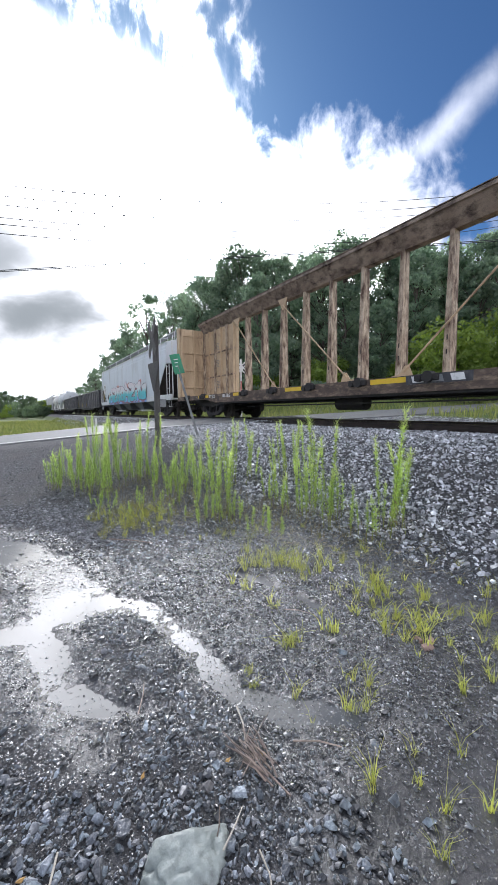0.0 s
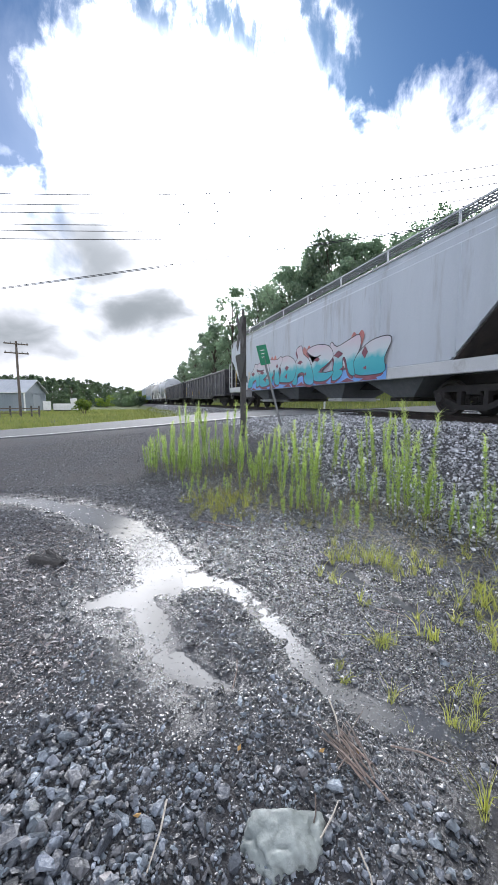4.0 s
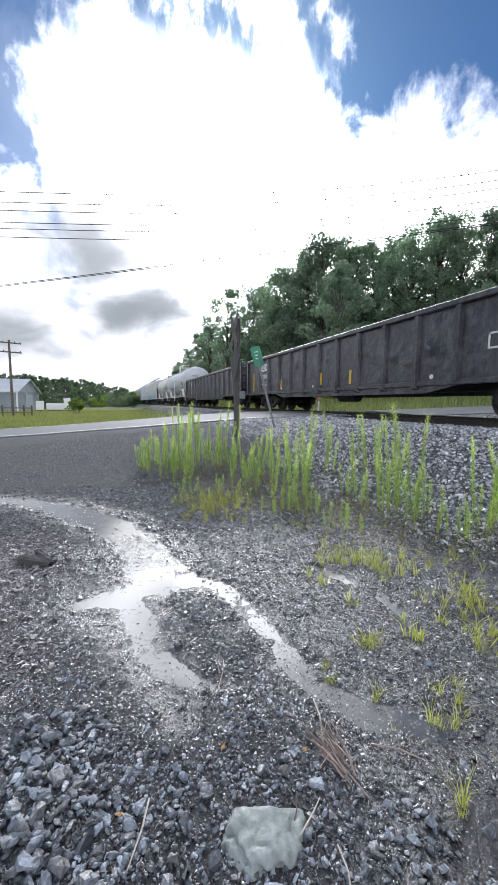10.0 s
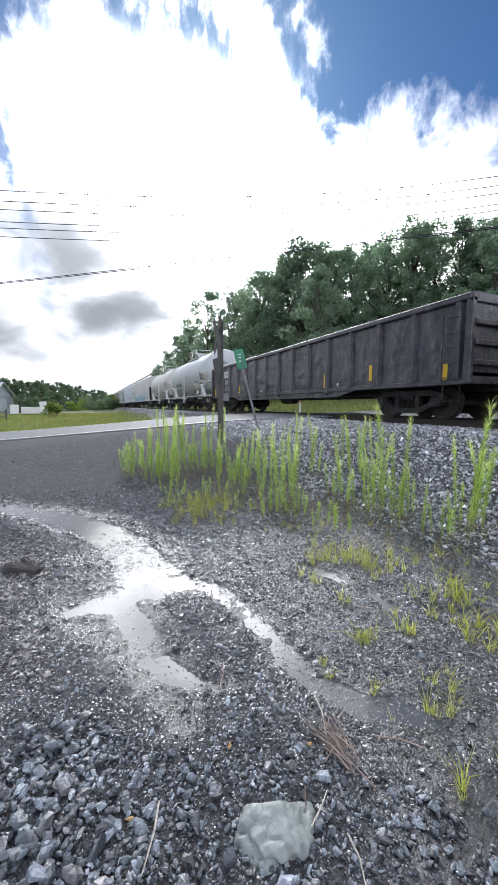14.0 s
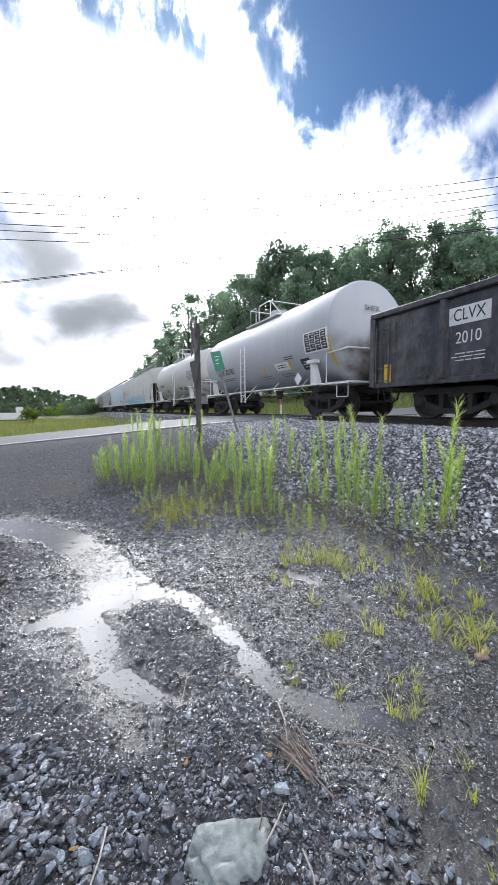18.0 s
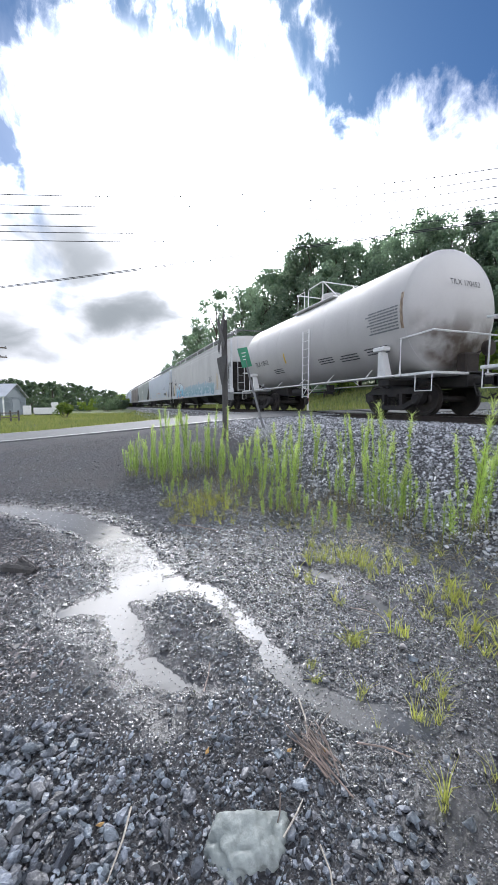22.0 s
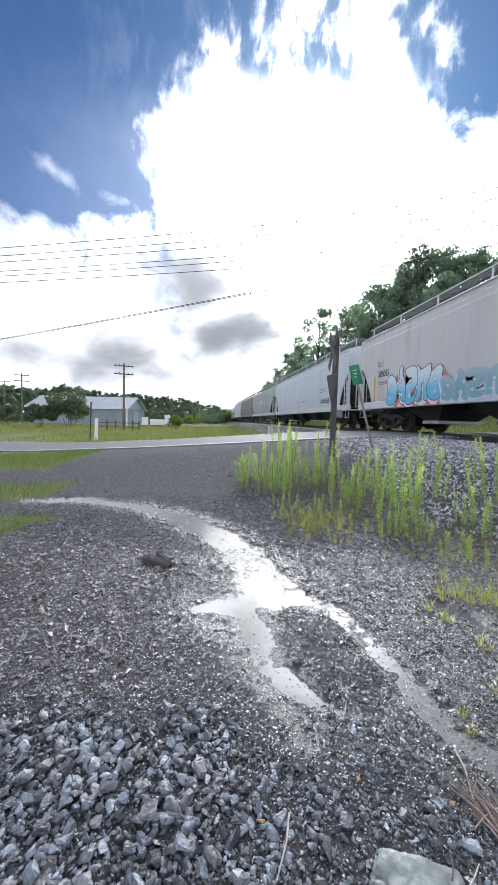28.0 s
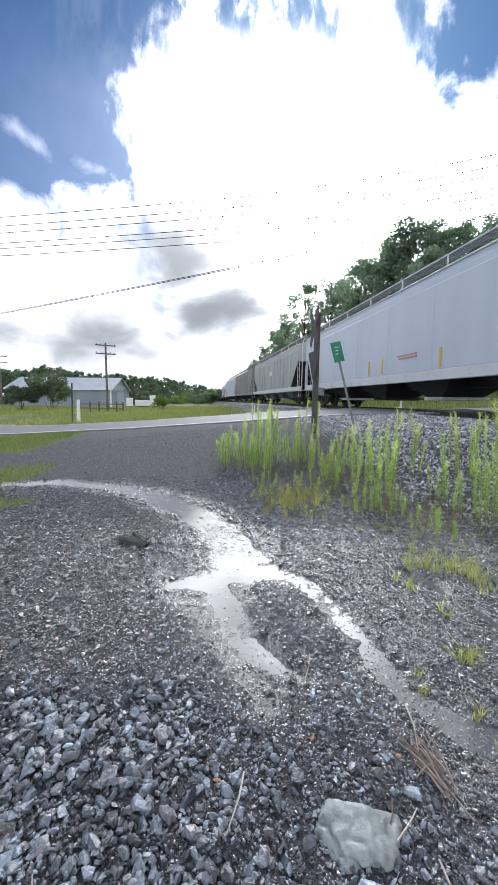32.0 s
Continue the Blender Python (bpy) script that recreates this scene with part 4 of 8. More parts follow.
def build_track():
    track = thing("railway_track", pose(0, 0, 0), "single railway track on timber ties in stone ballast", "railway track", kind="structure")
    prof = [(-0.07, -0.17), (0.07, -0.17), (0.07, -0.155), (0.012, -0.13), (0.012, -0.045), (0.035, -0.035), (0.035, -0.004), (-0.035, -0.004), (-0.035, -0.035), (-0.012, -0.045), (-0.012, -0.13), (-0.07, -0.155)]
    stations = [-40, -20, 0, 20, 50, 100, 150] + list(range(165, 300, 15))
    for side in (-0.755, 0.755):
        body, top = Shape(), Shape()
        rings, tops = [], []
        for s in stations:
            x, y, h = rail_path(s)
            c, q = math.cos(h), math.sin(h)
            rings.append([(x + c * (side + a), y + q * (side + a), RAIL_Z + b) for a, b in prof])
            tops.append([(x + c * (side + a), y + q * (side + a), RAIL_Z + b) for a, b in ((-0.033, -0.005), (0.033, -0.005), (0.028, 0.0), (-0.028, 0.0))])
        body.loft(rings)
        top.loft(tops)
        r = part("rail", body, RAILSIDE, track)
        part("rail_head", top, RAILTOP, r, "polished running surface")
    tie = Shape().box(-1.3, -0.115, -0.17, 1.3, 0.115, 0.0, 0.015).mesh("tie", TIMBER)
    rng = random.Random(5)
    for k in range(150):
        y = -6 + 0.53 * k
        if -1.0 < road_u(TRACK_X, y) < ROAD_W + 1.0:
            continue
        t = part("tie", tie, TIMBER, track)
        t.matrix_local = pose(TRACK_X + rng.uniform(-0.05, 0.05), y + rng.uniform(-0.03, 0.03), RAIL_Z - 0.165, 0, 0, rng.uniform(-1.2, 1.2))
    ties = Shape()
    for k in range(220):
        x, y, h = rail_path(73.5 + 0.55 * k)
        c, q = math.cos(h), math.sin(h)
        ties.add([(x + c * a - q * b, y + q * a + c * b, RAIL_Z - 0.165 + z) for z in (-0.15, 0) for b in (-0.115, 0.115) for a in (-1.3, 1.3)],
                 [(0, 2, 3, 1), (4, 5, 7, 6), (0, 1, 5, 4), (1, 3, 7, 5), (3, 2, 6, 7), (2, 0, 4, 6)])
    tagged(part("far_ties", ties, TIMBER, track), kind="stuff")
    plates = Shape()
    for k in range(26):
        y = -1 + 0.53 * k
        for side in (-0.755, 0.755):
            plates.box(TRACK_X + side - 0.16, y - 0.09, RAIL_Z - 0.168, TRACK_X + side + 0.16, y + 0.09, RAIL_Z - 0.152)
            plates.box(TRACK_X + side - 0.11, y - 0.06, RAIL_Z - 0.155, TRACK_X + side - 0.08, y - 0.03, RAIL_Z - 0.125)
    tagged(part("tie_plates", plates, RAILSIDE, track), kind="stuff")


build_track()


# ---- loose stone ----
def random_spots(rng, n, x0, x1, y0, y1):
    return rng.uniform(x0, x1, n), rng.uniform(y0, y1, n)


def pebbles(name, pos, size, material, seed):
    """Tiny stones as one mesh: an uneven eight-sided grain at every position."""
    rng = np.random.default_rng(seed)
    base = np.array([(1, 0, 0), (0, 1, 0), (-1, 0, 0), (0, -1, 0), (0, 0, 1), (0, 0, -1)], float)
    tri = np.array([(0, 1, 4), (1, 2, 4), (2, 3, 4), (3, 0, 4)])
    n = len(pos)
    v = base[None, :5] * rng.uniform(0.5, 1.4, (n, 5, 1)) + rng.normal(0, 0.2, (n, 5, 3))
    a = rng.uniform(0, 6.283, n)
    c, q = np.cos(a)[:, None], np.sin(a)[:, None]
    v = np.stack([c * v[..., 0] - q * v[..., 1], q * v[..., 0] + c * v[..., 1], v[..., 2] * 0.7], -1) * (size * 0.6)[:, None, None]
    v += np.asarray(pos)[:, None]
    me = soup(name, v.reshape(-1, 3), (tri[None] + 5 * np.arange(n)[:, None, None]).reshape(-1, 3), material)
    me.polygons.foreach_set("use_smooth", [True] * len(me.polygons))
    return me


def build_gravel():
    rng = np.random.default_rng(11)
    # coarse heap: thick towards its western end, thinning to the east
    x, y = random_spots(rng, 26000, -2.3, 1.0, 0.1, 2.0)
    edge = np.interp(x, [-2.3, -1.1, -0.86, -0.56, -0.29, -0.09, -0.02, 0.03, 0.15, 0.43, 0.75, 1.0], [1.66, 1.77, 1.83, 1.70, 1.74, 1.76, 1.60, 1.42, 1.38, 1.30, 1.15, 0.9])
    inside = edge - y + 0.07 * hash_noise(x, y, 5.0) + 0.05 * hash_noise(x, y, 13.0)
    west = ramp01(0.35, -0.25, x + 0.35 * (y - 1.0))
    keep = (rng.random(len(x)) < ramp01(-0.05, 0.12, inside) * (0.6 + 0.4 * west) * ramp01(-2.3, -1.8, x + 0.2 * hash_noise(x, y, 3)) * ramp01(0.1, 0.4, y)) & (pool(x, y) < -0.02)
    x, y, west = x[keep], y[keep], west[keep]
    s = np.clip(rng.lognormal(0, 0.58, len(x)) * (0.0150 + 0.0062 * west), 0.007, 0.070)
    me = scatter("coarse_gravel", np.stack([x, y, ground_z(x, y) + rng.uniform(-0.004, 0.012, len(x)) * (0.4 + west)], -1), s, STONE, 1, (0.5, 0.95), facets=True)
    tagged(new("coarse_gravel", me), "loose heap of angular blue-grey crushed stones", "gravel", kind="stuff")
    # ordinary gravel of the yard
    parts_v = []
    for n, x0, x1, y0, y1, size in ((60000, -2.1, 4.2, 0.0, 2.6, 0.0125), (60000, -3.2, 4.7, 1.7, 5.3, 0.0145), (30000, -7.5, 4.6, 4.6, 12.0, 0.020), (12000, -7, 5.0, -4, 5.4, 0.022), (14000, 0.4, 4.6, 2.2, 6.8, 0.026), (7000, -3.4, -0.15, 1.75, 4.2, 0.027), (34000, 0.3, 2.9, 0.55, 3.5, 0.0150), (5000, -0.3, 1.0, 2.9, 6.2, 0.024), (12000, 0.2, 4.2, 4.6, 8.8, 0.030), (11000, -3.2, 0.8, 3.5, 7.0, 0.027), (2600, -0.1, 1.1, 1.2, 2.9, 0.023)):
        x, y = random_spots(rng, n, x0, x1, y0, y1)
        p, (_, mud, turf) = pool(x, y), masks(x, y)
        rim = np.minimum(np.minimum(x - x0, x1 - x), np.minimum(y - y0, y1 - y)) + 0.25 * hash_noise(x, y, 2.1)
        keep = (rng.random(n) < ramp01(-0.05, 0.6, rim)) & (rng.random(n) < np.where(p > -0.05, in_water(x, y, p), 1.0)) & (rng.random(n) > turf) & (rng.random(n) > np.where(y > 2, 0.2, 0.5) * mud) & (rng.random(n) > 0.6 * sandy(x, y))
        x, y, p = x[keep], y[keep], p[keep]
        s = np.clip(rng.lognormal(math.log(size), 0.42, len(x)), size * 0.45, size * 2.8)
        parts_v.append((x, y, s * np.where(p > 0.1, 0.62, 1.0)))
    x, y, s = (np.concatenate([q[i] for q in parts_v]) for i in range(3))
    wet = masks(x, y)[0] + rng.uniform(-0.2, 0.2, len(x)) > 0.34
    z = np.where(pool(x, y) > -0.1, np.maximum(ground_z(x, y), water_z(y) - 0.3 * s), ground_z(x, y))
    brown = ramp01(-0.15, -0.75, x + 0.3 * hash_noise(x, y, 1.4)) * ramp01(1.7, 2.1, y + 0.2 * hash_noise(x, y, 2.3)) * ramp01(5.2, 3.6, y)
    sort = np.where(wet, 2, np.where(rng.random(len(x)) < 0.85 * brown, 3, np.where(y < 4.2 + 0.4 * hash_noise(x, y, 1.1), 1, 0)))
    for flag, name, mat, label in ((2, "wet_gravel", WETSTONE, "wet shining dark gravel round the puddles"), (1, "loose_gravel", STONE, "damp angular grey gravel near the puddles"), (0, "yard_gravel", DRYSTONE, "fine dark grey gravel of the yard"), (3, "brown_gravel", BROWNSTONE, "flat brownish-grey gravel trodden into the yard")):
        k = sort == flag
        me = scatter(name, np.stack([x[k], y[k], z[k]], -1), s[k], mat, 2 + flag, (0.3, 0.6) if flag == 3 else (0.5, 0.9))
        if flag == 2:
            me.polygons.foreach_set("use_smooth", [True] * len(me.polygons))
        tagged(new(name, me), label, "gravel", kind="stuff")
    # pale chips on the dark earth below the ballast
    x, y = random_spots(rng, 21000, 0.6, 4.4, 1.2, 6.4)
    keep = rng.random(len(x)) < (0.2 + 0.7 * soil(x, y)) * ramp01(2.3, 3.4, 0.78 * x + 0.62 * y)
    x, y = x[keep], y[keep]
    s = np.clip(rng.lognormal(math.log(0.017), 0.4, len(x)), 0.008, 0.045)
    tagged(new("pale_chips", scatter("pale_chips", np.stack([x, y, ground_z(x, y)], -1), s, BALLAST, 9)), "pale stone chips strewn over dark earth", "gravel", kind="stuff")
    # fine grit, thickest along the shores
    n = 150000
    x, y = rng.uniform(-1.9, 2.9, n), 0.2 + 3.9 * rng.random(n) ** 1.2
    p = pool(x, y)
    keep = (rng.random(n) < np.where(p > -0.05, in_water(x, y, p), np.where(p > -0.6, 1.0, 0.5))) & (rng.random(n) > 0.5 * muddy(x, y)) & (rng.random(n) > 0.1 * sandy(x, y)) & (rng.random(n) > 0.65 * ramp01(0.1, 0.25, x) * ramp01(0.85, 0.7, x) * ramp01(1.3, 1.6, y) * ramp01(2.8, 2.5, y)) & (rng.random(n) < ramp01(0.0, 0.5, np.minimum(np.minimum(x + 1.9, 2.9 - x), np.minimum(y - 0.2, 4.1 - y)) + 0.2 * hash_noise(x, y, 3)))
    x, y = x[keep], y[keep]
    s = np.clip(rng.lognormal(math.log(0.0066), 0.3, len(x)), 0.004, 0.013) * (0.75 + 0.22 * y)
    tagged(new("grit", pebbles("grit", np.stack([x, y, np.where(p[keep] > -0.1, np.maximum(ground_z(x, y), water_z(y)), ground_z(x, y)) + 0.0005], -1), s, WETSTONE, 14)), "fine wet glistening grit between the stones", "grit", kind="stuff")
    # ballast of the track bed
    x, y = random_spots(rng, 61000, 2.6, 7.7, -3.0, 12.5)
    keep = (rng.random(len(x)) < ramp01(2.85, 3.9, x + 0.35 * hash_noise(x, y, 1.5))) & (road_u(x, y) < -0.15) & (rng.random(len(x)) < ramp01(15, 8, y) * ramp01(-2.9, -0.6, y))
    x, y = x[keep], y[keep]
    s = np.clip(rng.lognormal(math.log(0.042), 0.38, len(x)), 0.018, 0.095)
    me = scatter("ballast", np.stack([x, y, ground_z(x, y) + rng.uniform(-0.01, 0.02, len(x))], -1), s, BALLAST, 6, (0.85, 1.25))
    tagged(new("ballast", me), "grey crushed-stone ballast shoulder beside the track", "ballast", kind="stuff")
    x, y = random_spots(rng, 15000, 7.0, 13.2, -2, 12)
    keep = (road_u(x, y) < -0.3)
    x, y = x[keep], y[keep]
    s = rng.uniform(0.04, 0.075, len(x))
    z = np.where(np.abs(x - TRACK_X) < 1.35, RAIL_Z - 0.21, 0.94) + rng.uniform(-0.01, 0.015, len(x))
    z = np.where(x > 10.9, ground_z(x, y, False), z)
    # stones on the near side carry the train's shade in their colour, besides oil
    for dark, name, mat, label in ((True, "oily_ballast", OILSHADE, "oil-stained ballast along the near rail, coloured darker as the train's shade"), (False, "track_ballast", BALLAST, "pale stone ballast between the rails and beyond them")):
        k = (x < 8.1) == dark
        tagged(new(name, scatter(name, np.stack([x[k], y[k], z[k]], -1), s[k], mat, 7)), label, "ballast", kind="stuff")
    x, y = random_spots(rng, 6000, 4.6, 8.0, 19, 70)
    s = rng.uniform(0.07, 0.12, len(x))
    tagged(new("far_ballast", scatter("far_ballast", np.stack([x, y, ground_z(x, y, False)], -1), s, BALLAST, 8)), "ballast shoulder along the far track", "ballast", kind="stuff")


build_gravel()


def rock(name, m, size, seed, material, label, category="rock", group=""):
    """A rounded, cracked boulder."""
    bm = bmesh.new()
    bmesh.ops.create_icosphere(bm, subdivisions=5, radius=1.0)
    cuts = [(Vector(c[:3]).normalized(), c[3]) for c in ((-0.25, -0.15, 1.0, 0.74), (-0.75, -0.5, 0.45, 0.76), (0.12, -0.85, 0.55, 0.78), (0.85, -0.35, 0.35, 0.84), (0.55, -0.1, 0.85, 0.80), (-0.9, 0.3, 0.3, 0.86), (0.2, 0.9, 0.4, 0.82), (0.6, -0.75, 0.1, 0.86), (-0.35, -0.9, 0.15, 0.84))]
    for v in bm.verts:
        d = v.co.normalized()
        k = 0.95 / (abs(d.x) ** 3 + abs(d.y) ** 3 + abs(d.z) ** 3) ** (1 / 3) + 0.16 * noise.noise(d * 1.4 + Vector((seed, 0, 0))) + 0.10 * noise.noise(d * 3.5 + Vector((0, seed, 0))) + 0.03 * noise.noise(d * 11)
        for cut in cuts:
            f = d.dot(cut[0])
            if f > 0.05:
                k = min(k, cut[1] / f)
        k += 0.035 * noise.noise(d * 4.0 + Vector((seed, 2, 1))) + 0.012 * noise.noise(d * 13)
        if d.y < 0.3:
            k -= 0.16 * math.exp(-((d.z - 0.52 + 0.30 * d.x + 0.25 * noise.noise(d * 2.5)) / 0.09) ** 2)
        k -= 1.1 * max(0, 0.07 - abs(noise.noise(d * 1.6 + Vector((seed, 5, 1))))) + 0.35 * max(0, 0.05 - abs(noise.noise(d * 2.9 + Vector((1, seed, 4)))))
        v.co = Vector((d.x * k * size[0], d.y * k * size[1], max(d.z, -0.5) * k * size[2]))
    me = bpy.data.meshes.new(name)
    bm.to_mesh(me)
    bm.free()
    me.polygons.foreach_set("use_smooth", [True] * len(me.polygons))
    me.materials.append(material)
    ob = new(name, me)
    ob.matrix_world = m
    return tagged(ob, label, category, group)


rock("boulder", pose(0.388, 0.962, -0.010, 3, -4, -14), (0.170, 0.122, 0.100), 7.9, BOULDER, "smooth pale greenish-grey boulder half sunk in gravel")


def angular_stones():
    """A few larger broken stones, each its own piece."""
    rng = random.Random(44)
    spots = [(-0.20, 1.72, 0.05), (-0.26, 1.66, 0.045), (-0.32, 1.60, 0.05), (-0.16, 1.60, 0.045), (-0.12, 1.86, 0.04), (-0.25, 1.55, 0.045), (-0.38, 1.68, 0.04), (0.55, 1.14, 0.045), (0.62, 1.20, 0.04),
             (0.98, 0.80, 0.035), (0.86, 1.10, 0.035), (-0.45, 1.05, 0.06), (-0.62, 0.95, 0.065), (-0.30, 0.98, 0.055), (-0.15, 1.05, 0.05), (0.08, 1.32, 0.04), (0.92, 1.66, 0.035), (1.30, 1.42, 0.04), (0.72, 1.24, 0.05), (0.17, 0.82, 0.045),
             (2.72, 2.11, 0.08), (1.59, 1.51, 0.06), (1.57, 1.42, 0.055), (0.95, 0.82, 0.045), (1.11, 0.74, 0.055), (1.16, 0.63, 0.045), (1.25, 0.93, 0.04)]
    for i, (x, y, s) in enumerate(spots):
        bm = bmesh.new()
        for _ in range(11):
            d = Vector((rng.gauss(0, 1), rng.gauss(0, 1), rng.gauss(0, 1))).normalized()
            bm.verts.new((d.x * s * 0.62, d.y * s * 0.48, d.z * s * 0.36))
        bmesh.ops.convex_hull(bm, input=bm.verts)
        loose = [v for v in bm.verts if not v.link_faces]
        bmesh.ops.delete(bm, geom=loose, context="VERTS")
        me = bpy.data.meshes.new("stone")
        bm.to_mesh(me)
        bm.free()
        me.polygons.foreach_set("use_smooth", [False] * len(me.polygons))
        me.materials.append(STONE if i % 7 else BROWNSTONE)
        ob = new("stone", me)
        ob.matrix_world = pose(x, y, float(ground_z(x, y)) + s * 0.28, rng.uniform(-20, 20), rng.uniform(-20, 20), rng.uniform(0, 360))
        tagged(ob, "angular blue-grey stone lying on the gravel", "stone", "large stones on the gravel")


angular_stones()


# ---- foliage ----
def leaf_cloud(rng, centres, radii, per, size):
    """Arrays of leaf quads gathered in clumps."""
    n = sum(per)
    c = np.repeat(np.asarray(centres), per, axis=0)
    r = np.repeat(np.asarray(radii), per)
    d = rng.normal(size=(n, 3))
    d /= np.linalg.norm(d, axis=1, keepdims=True)
    p = c + d * (r * rng.uniform(0.35, 1.0, n) ** 0.6)[:, None] * np.array([1, 1, 0.75])
    a = rng.normal(size=(n, 3))
    a /= np.linalg.norm(a, axis=1, keepdims=True)
    b = np.cross(a, d + 0.6 * rng.normal(size=(n, 3)))
    b /= np.linalg.norm(b, axis=1, keepdims=True) + 1e-9
    s = rng.uniform(*size, n)[:, None]
    v = np.stack([p - a * s, p + b * s * 0.55, p + a * s, p - b * s * 0.55], 1)
    return v.reshape(-1, 3), np.arange(4 * n).reshape(-1, 4)


def tree_meshes(seed, height, spread, crown_from, leaves, clumps, thin=1.0, leaf=(0.2, 0.4), full=1.0, material=None):
    rng = np.random.default_rng(seed)
    wood = Shape()
    lean = rng.normal(0, 0.25, 2)
    pts = [(lean[0] * t * t, lean[1] * t * t, height * 0.88 * t) for t in (-0.03, 0.15, 0.4, 0.7, 1.0)]
    wood.tube(pts, [0.30, 0.24, 0.19, 0.11, 0.03], 8)
    centres, radii = [], []
    for k in range(clumps):
        t = crown_from + (1 - crown_from) * (k + rng.uniform(0, 1)) / clumps
        wide = spread * (0.35 + 0.65 * math.sin(math.pi * min(1.0, (t - crown_from) / (1 - crown_from) * 0.85 + 0.2))) * rng.uniform(0.25, 1.1)
        a = rng.uniform(0, 6.283)
        c = np.array([wide * math.cos(a) + lean[0] * t * t, wide * math.sin(a) + lean[1] * t * t, height * t * rng.uniform(0.95, 1.02)])
        centres.append(c)
        radii.append((rng.uniform(0.11, 0.24) * spread + 0.35) * full)
        if k % 2 == 0:
            z0 = height * max(0.12, t * 0.72)
            wood.tube([(lean[0] * t * t * 0.5, lean[1] * t * t * 0.5, z0), tuple(c * np.array([0.55, 0.55, 1]) + np.array([0, 0, -(c[2] - z0) * 0.4])), tuple(c)], [0.09, 0.06, 0.02], 5)
    per = [max(8, int(leaves / clumps * (r / np.mean(radii)) ** 2 * thin)) for r in radii]
    v, f = leaf_cloud(rng, centres, radii, per, leaf)
    return wood.mesh("trunk", BARK, True), soup("crown", v, f, material or TREELEAF)


def build_woods():
    sizes = ((21, 4.8, 0.1), (19, 5.4, 0.08), (23, 4.8, 0.12), (17, 4.4, 0.06), (20, 5.8, 0.1))
    kinds = [tree_meshes(20 + k, h, s, c, 11500, 120, leaf=(0.12, 0.27), full=0.78) for k, (h, s, c) in enumerate(sizes)]
    back = [tree_meshes(30 + k, h, s, c, 4400, 70, leaf=(0.2, 0.44), full=0.9) for k, (h, s, c) in enumerate(sizes)]
    low = [tree_meshes(50 + k, h, s, 0.02, 4200, 80, leaf=(0.32, 0.62), full=0.75, material=FARLEAF) for k, (h, s) in enumerate(((21, 7.5), (19, 8.5), (23, 8.0), (17, 7.0), (20, 9.0)))]
    airy = tree_meshes(40, 20, 4.6, 0.35, 5200, 44, 0.8, (0.13, 0.27), 0.75)
    rng = random.Random(9)

    def plant(x, y, scale, kind, label="broad-leaved tree with a dense dark green crown at the wood's edge"):
        z = float(ground_z(x, y, False)) - 0.2
        t = thing("tree", pose(x, y, z, 0, 0, rng.uniform(0, 360)), label, "tree", "trees along the railway")
        t.scale = (scale * rng.uniform(0.92, 1.08),) * 2 + (scale,)
        part("trunk", kind[0], BARK, t)
        part("crown", kind[1], kind[1].materials[0], t)

    # the edge of the wood behind the train
    for az, d, top in ((16.8, 64, 17.3), ):
        plant(d * math.sin(radians(az)), d * math.cos(radians(az)), 0.98, airy, "tall thin-leaved tree with an airy open crown")
    rows = [(9.5, 118, 6.2), (11.2, 104, 8.3), (12.6, 92, 10.5), (14.2, 80, 12.2), (20.8, 66, 17.4), (22.5, 74, 17.5), (24.2, 58, 20.0), (27.2, 60, 20.8), (29.3, 54, 21.6), (31.8, 52, 23.2),
            (34.2, 55, 21.8), (36.3, 50, 22.6), (38.8, 50, 22.4), (41.2, 52, 22.4), (43.8, 47, 22.6), (47.0, 45, 24.0), (49.8, 47, 22.6), (52.8, 45, 23.2), (55.5, 44, 22.8), (58.0, 46, 21.0),
            (60.8, 44, 21.6), (63.8, 44, 21.6), (66.8, 42, 21.5), (70.5, 42, 21), (74.5, 42, 22), (79, 42, 21), (84, 44, 22), (90, 44, 20)]
    for k, (az, d, el) in enumerate(rows):
        x, y = d * math.sin(radians(az)), d * math.cos(radians(az))
        h = 1.43 + d * math.tan(radians(el)) - float(ground_z(x, y, False)) + 0.2
        kind = kinds[k % 5]
        plant(x, y, h / (21, 19, 23, 17, 20)[k % 5] * 0.985, kind)
    for k in range(26):
        az = 18 + 2.6 * k + rng.uniform(-0.8, 0.8)
        d = rng.uniform(38, 62) if az > 30 else rng.uniform(64, 84)
        x, y = d * math.sin(radians(az)), d * math.cos(radians(az))
        plant(x, y, rng.uniform(0.5, 0.74), back[k % 5])
    for k in range(12):
        az = 6.0 + 0.9 * k
        d = 150 - 6 * k
        x, y = d * math.sin(radians(az)) + 3, d * math.cos(radians(az))
        plant(x, y, rng.uniform(0.42, 0.55) + 0.025 * k, back[k % 5])
    # woods at the back of the meadow
    for k in range(56):
        az = -34 + 0.72 * k + rng.uniform(-0.5, 0.5)
        d = rng.uniform(118, 150)
        x, y = d * math.sin(radians(az)), d * math.cos(radians(az))
        el = np.interp(az, [-34, -27, -24.8, -20, -15, -10.3, -7, -3, 1.3, 4, 8], [3.8, 4.0, 3.5, 4.3, 3.2, 3.6, 3.2, 3.0, 2.1, 1.7, 2.8]) + rng.uniform(-0.45, 0.15)
        h = 1.43 + d * math.tan(radians(float(el))) - float(ground_z(x, y, False)) + 0.2
        plant(x, y, h / (21, 19, 23, 17, 20)[k % 5], low[k % 5], "broad-leaved tree in the dark woods beyond the meadow")


build_woods()


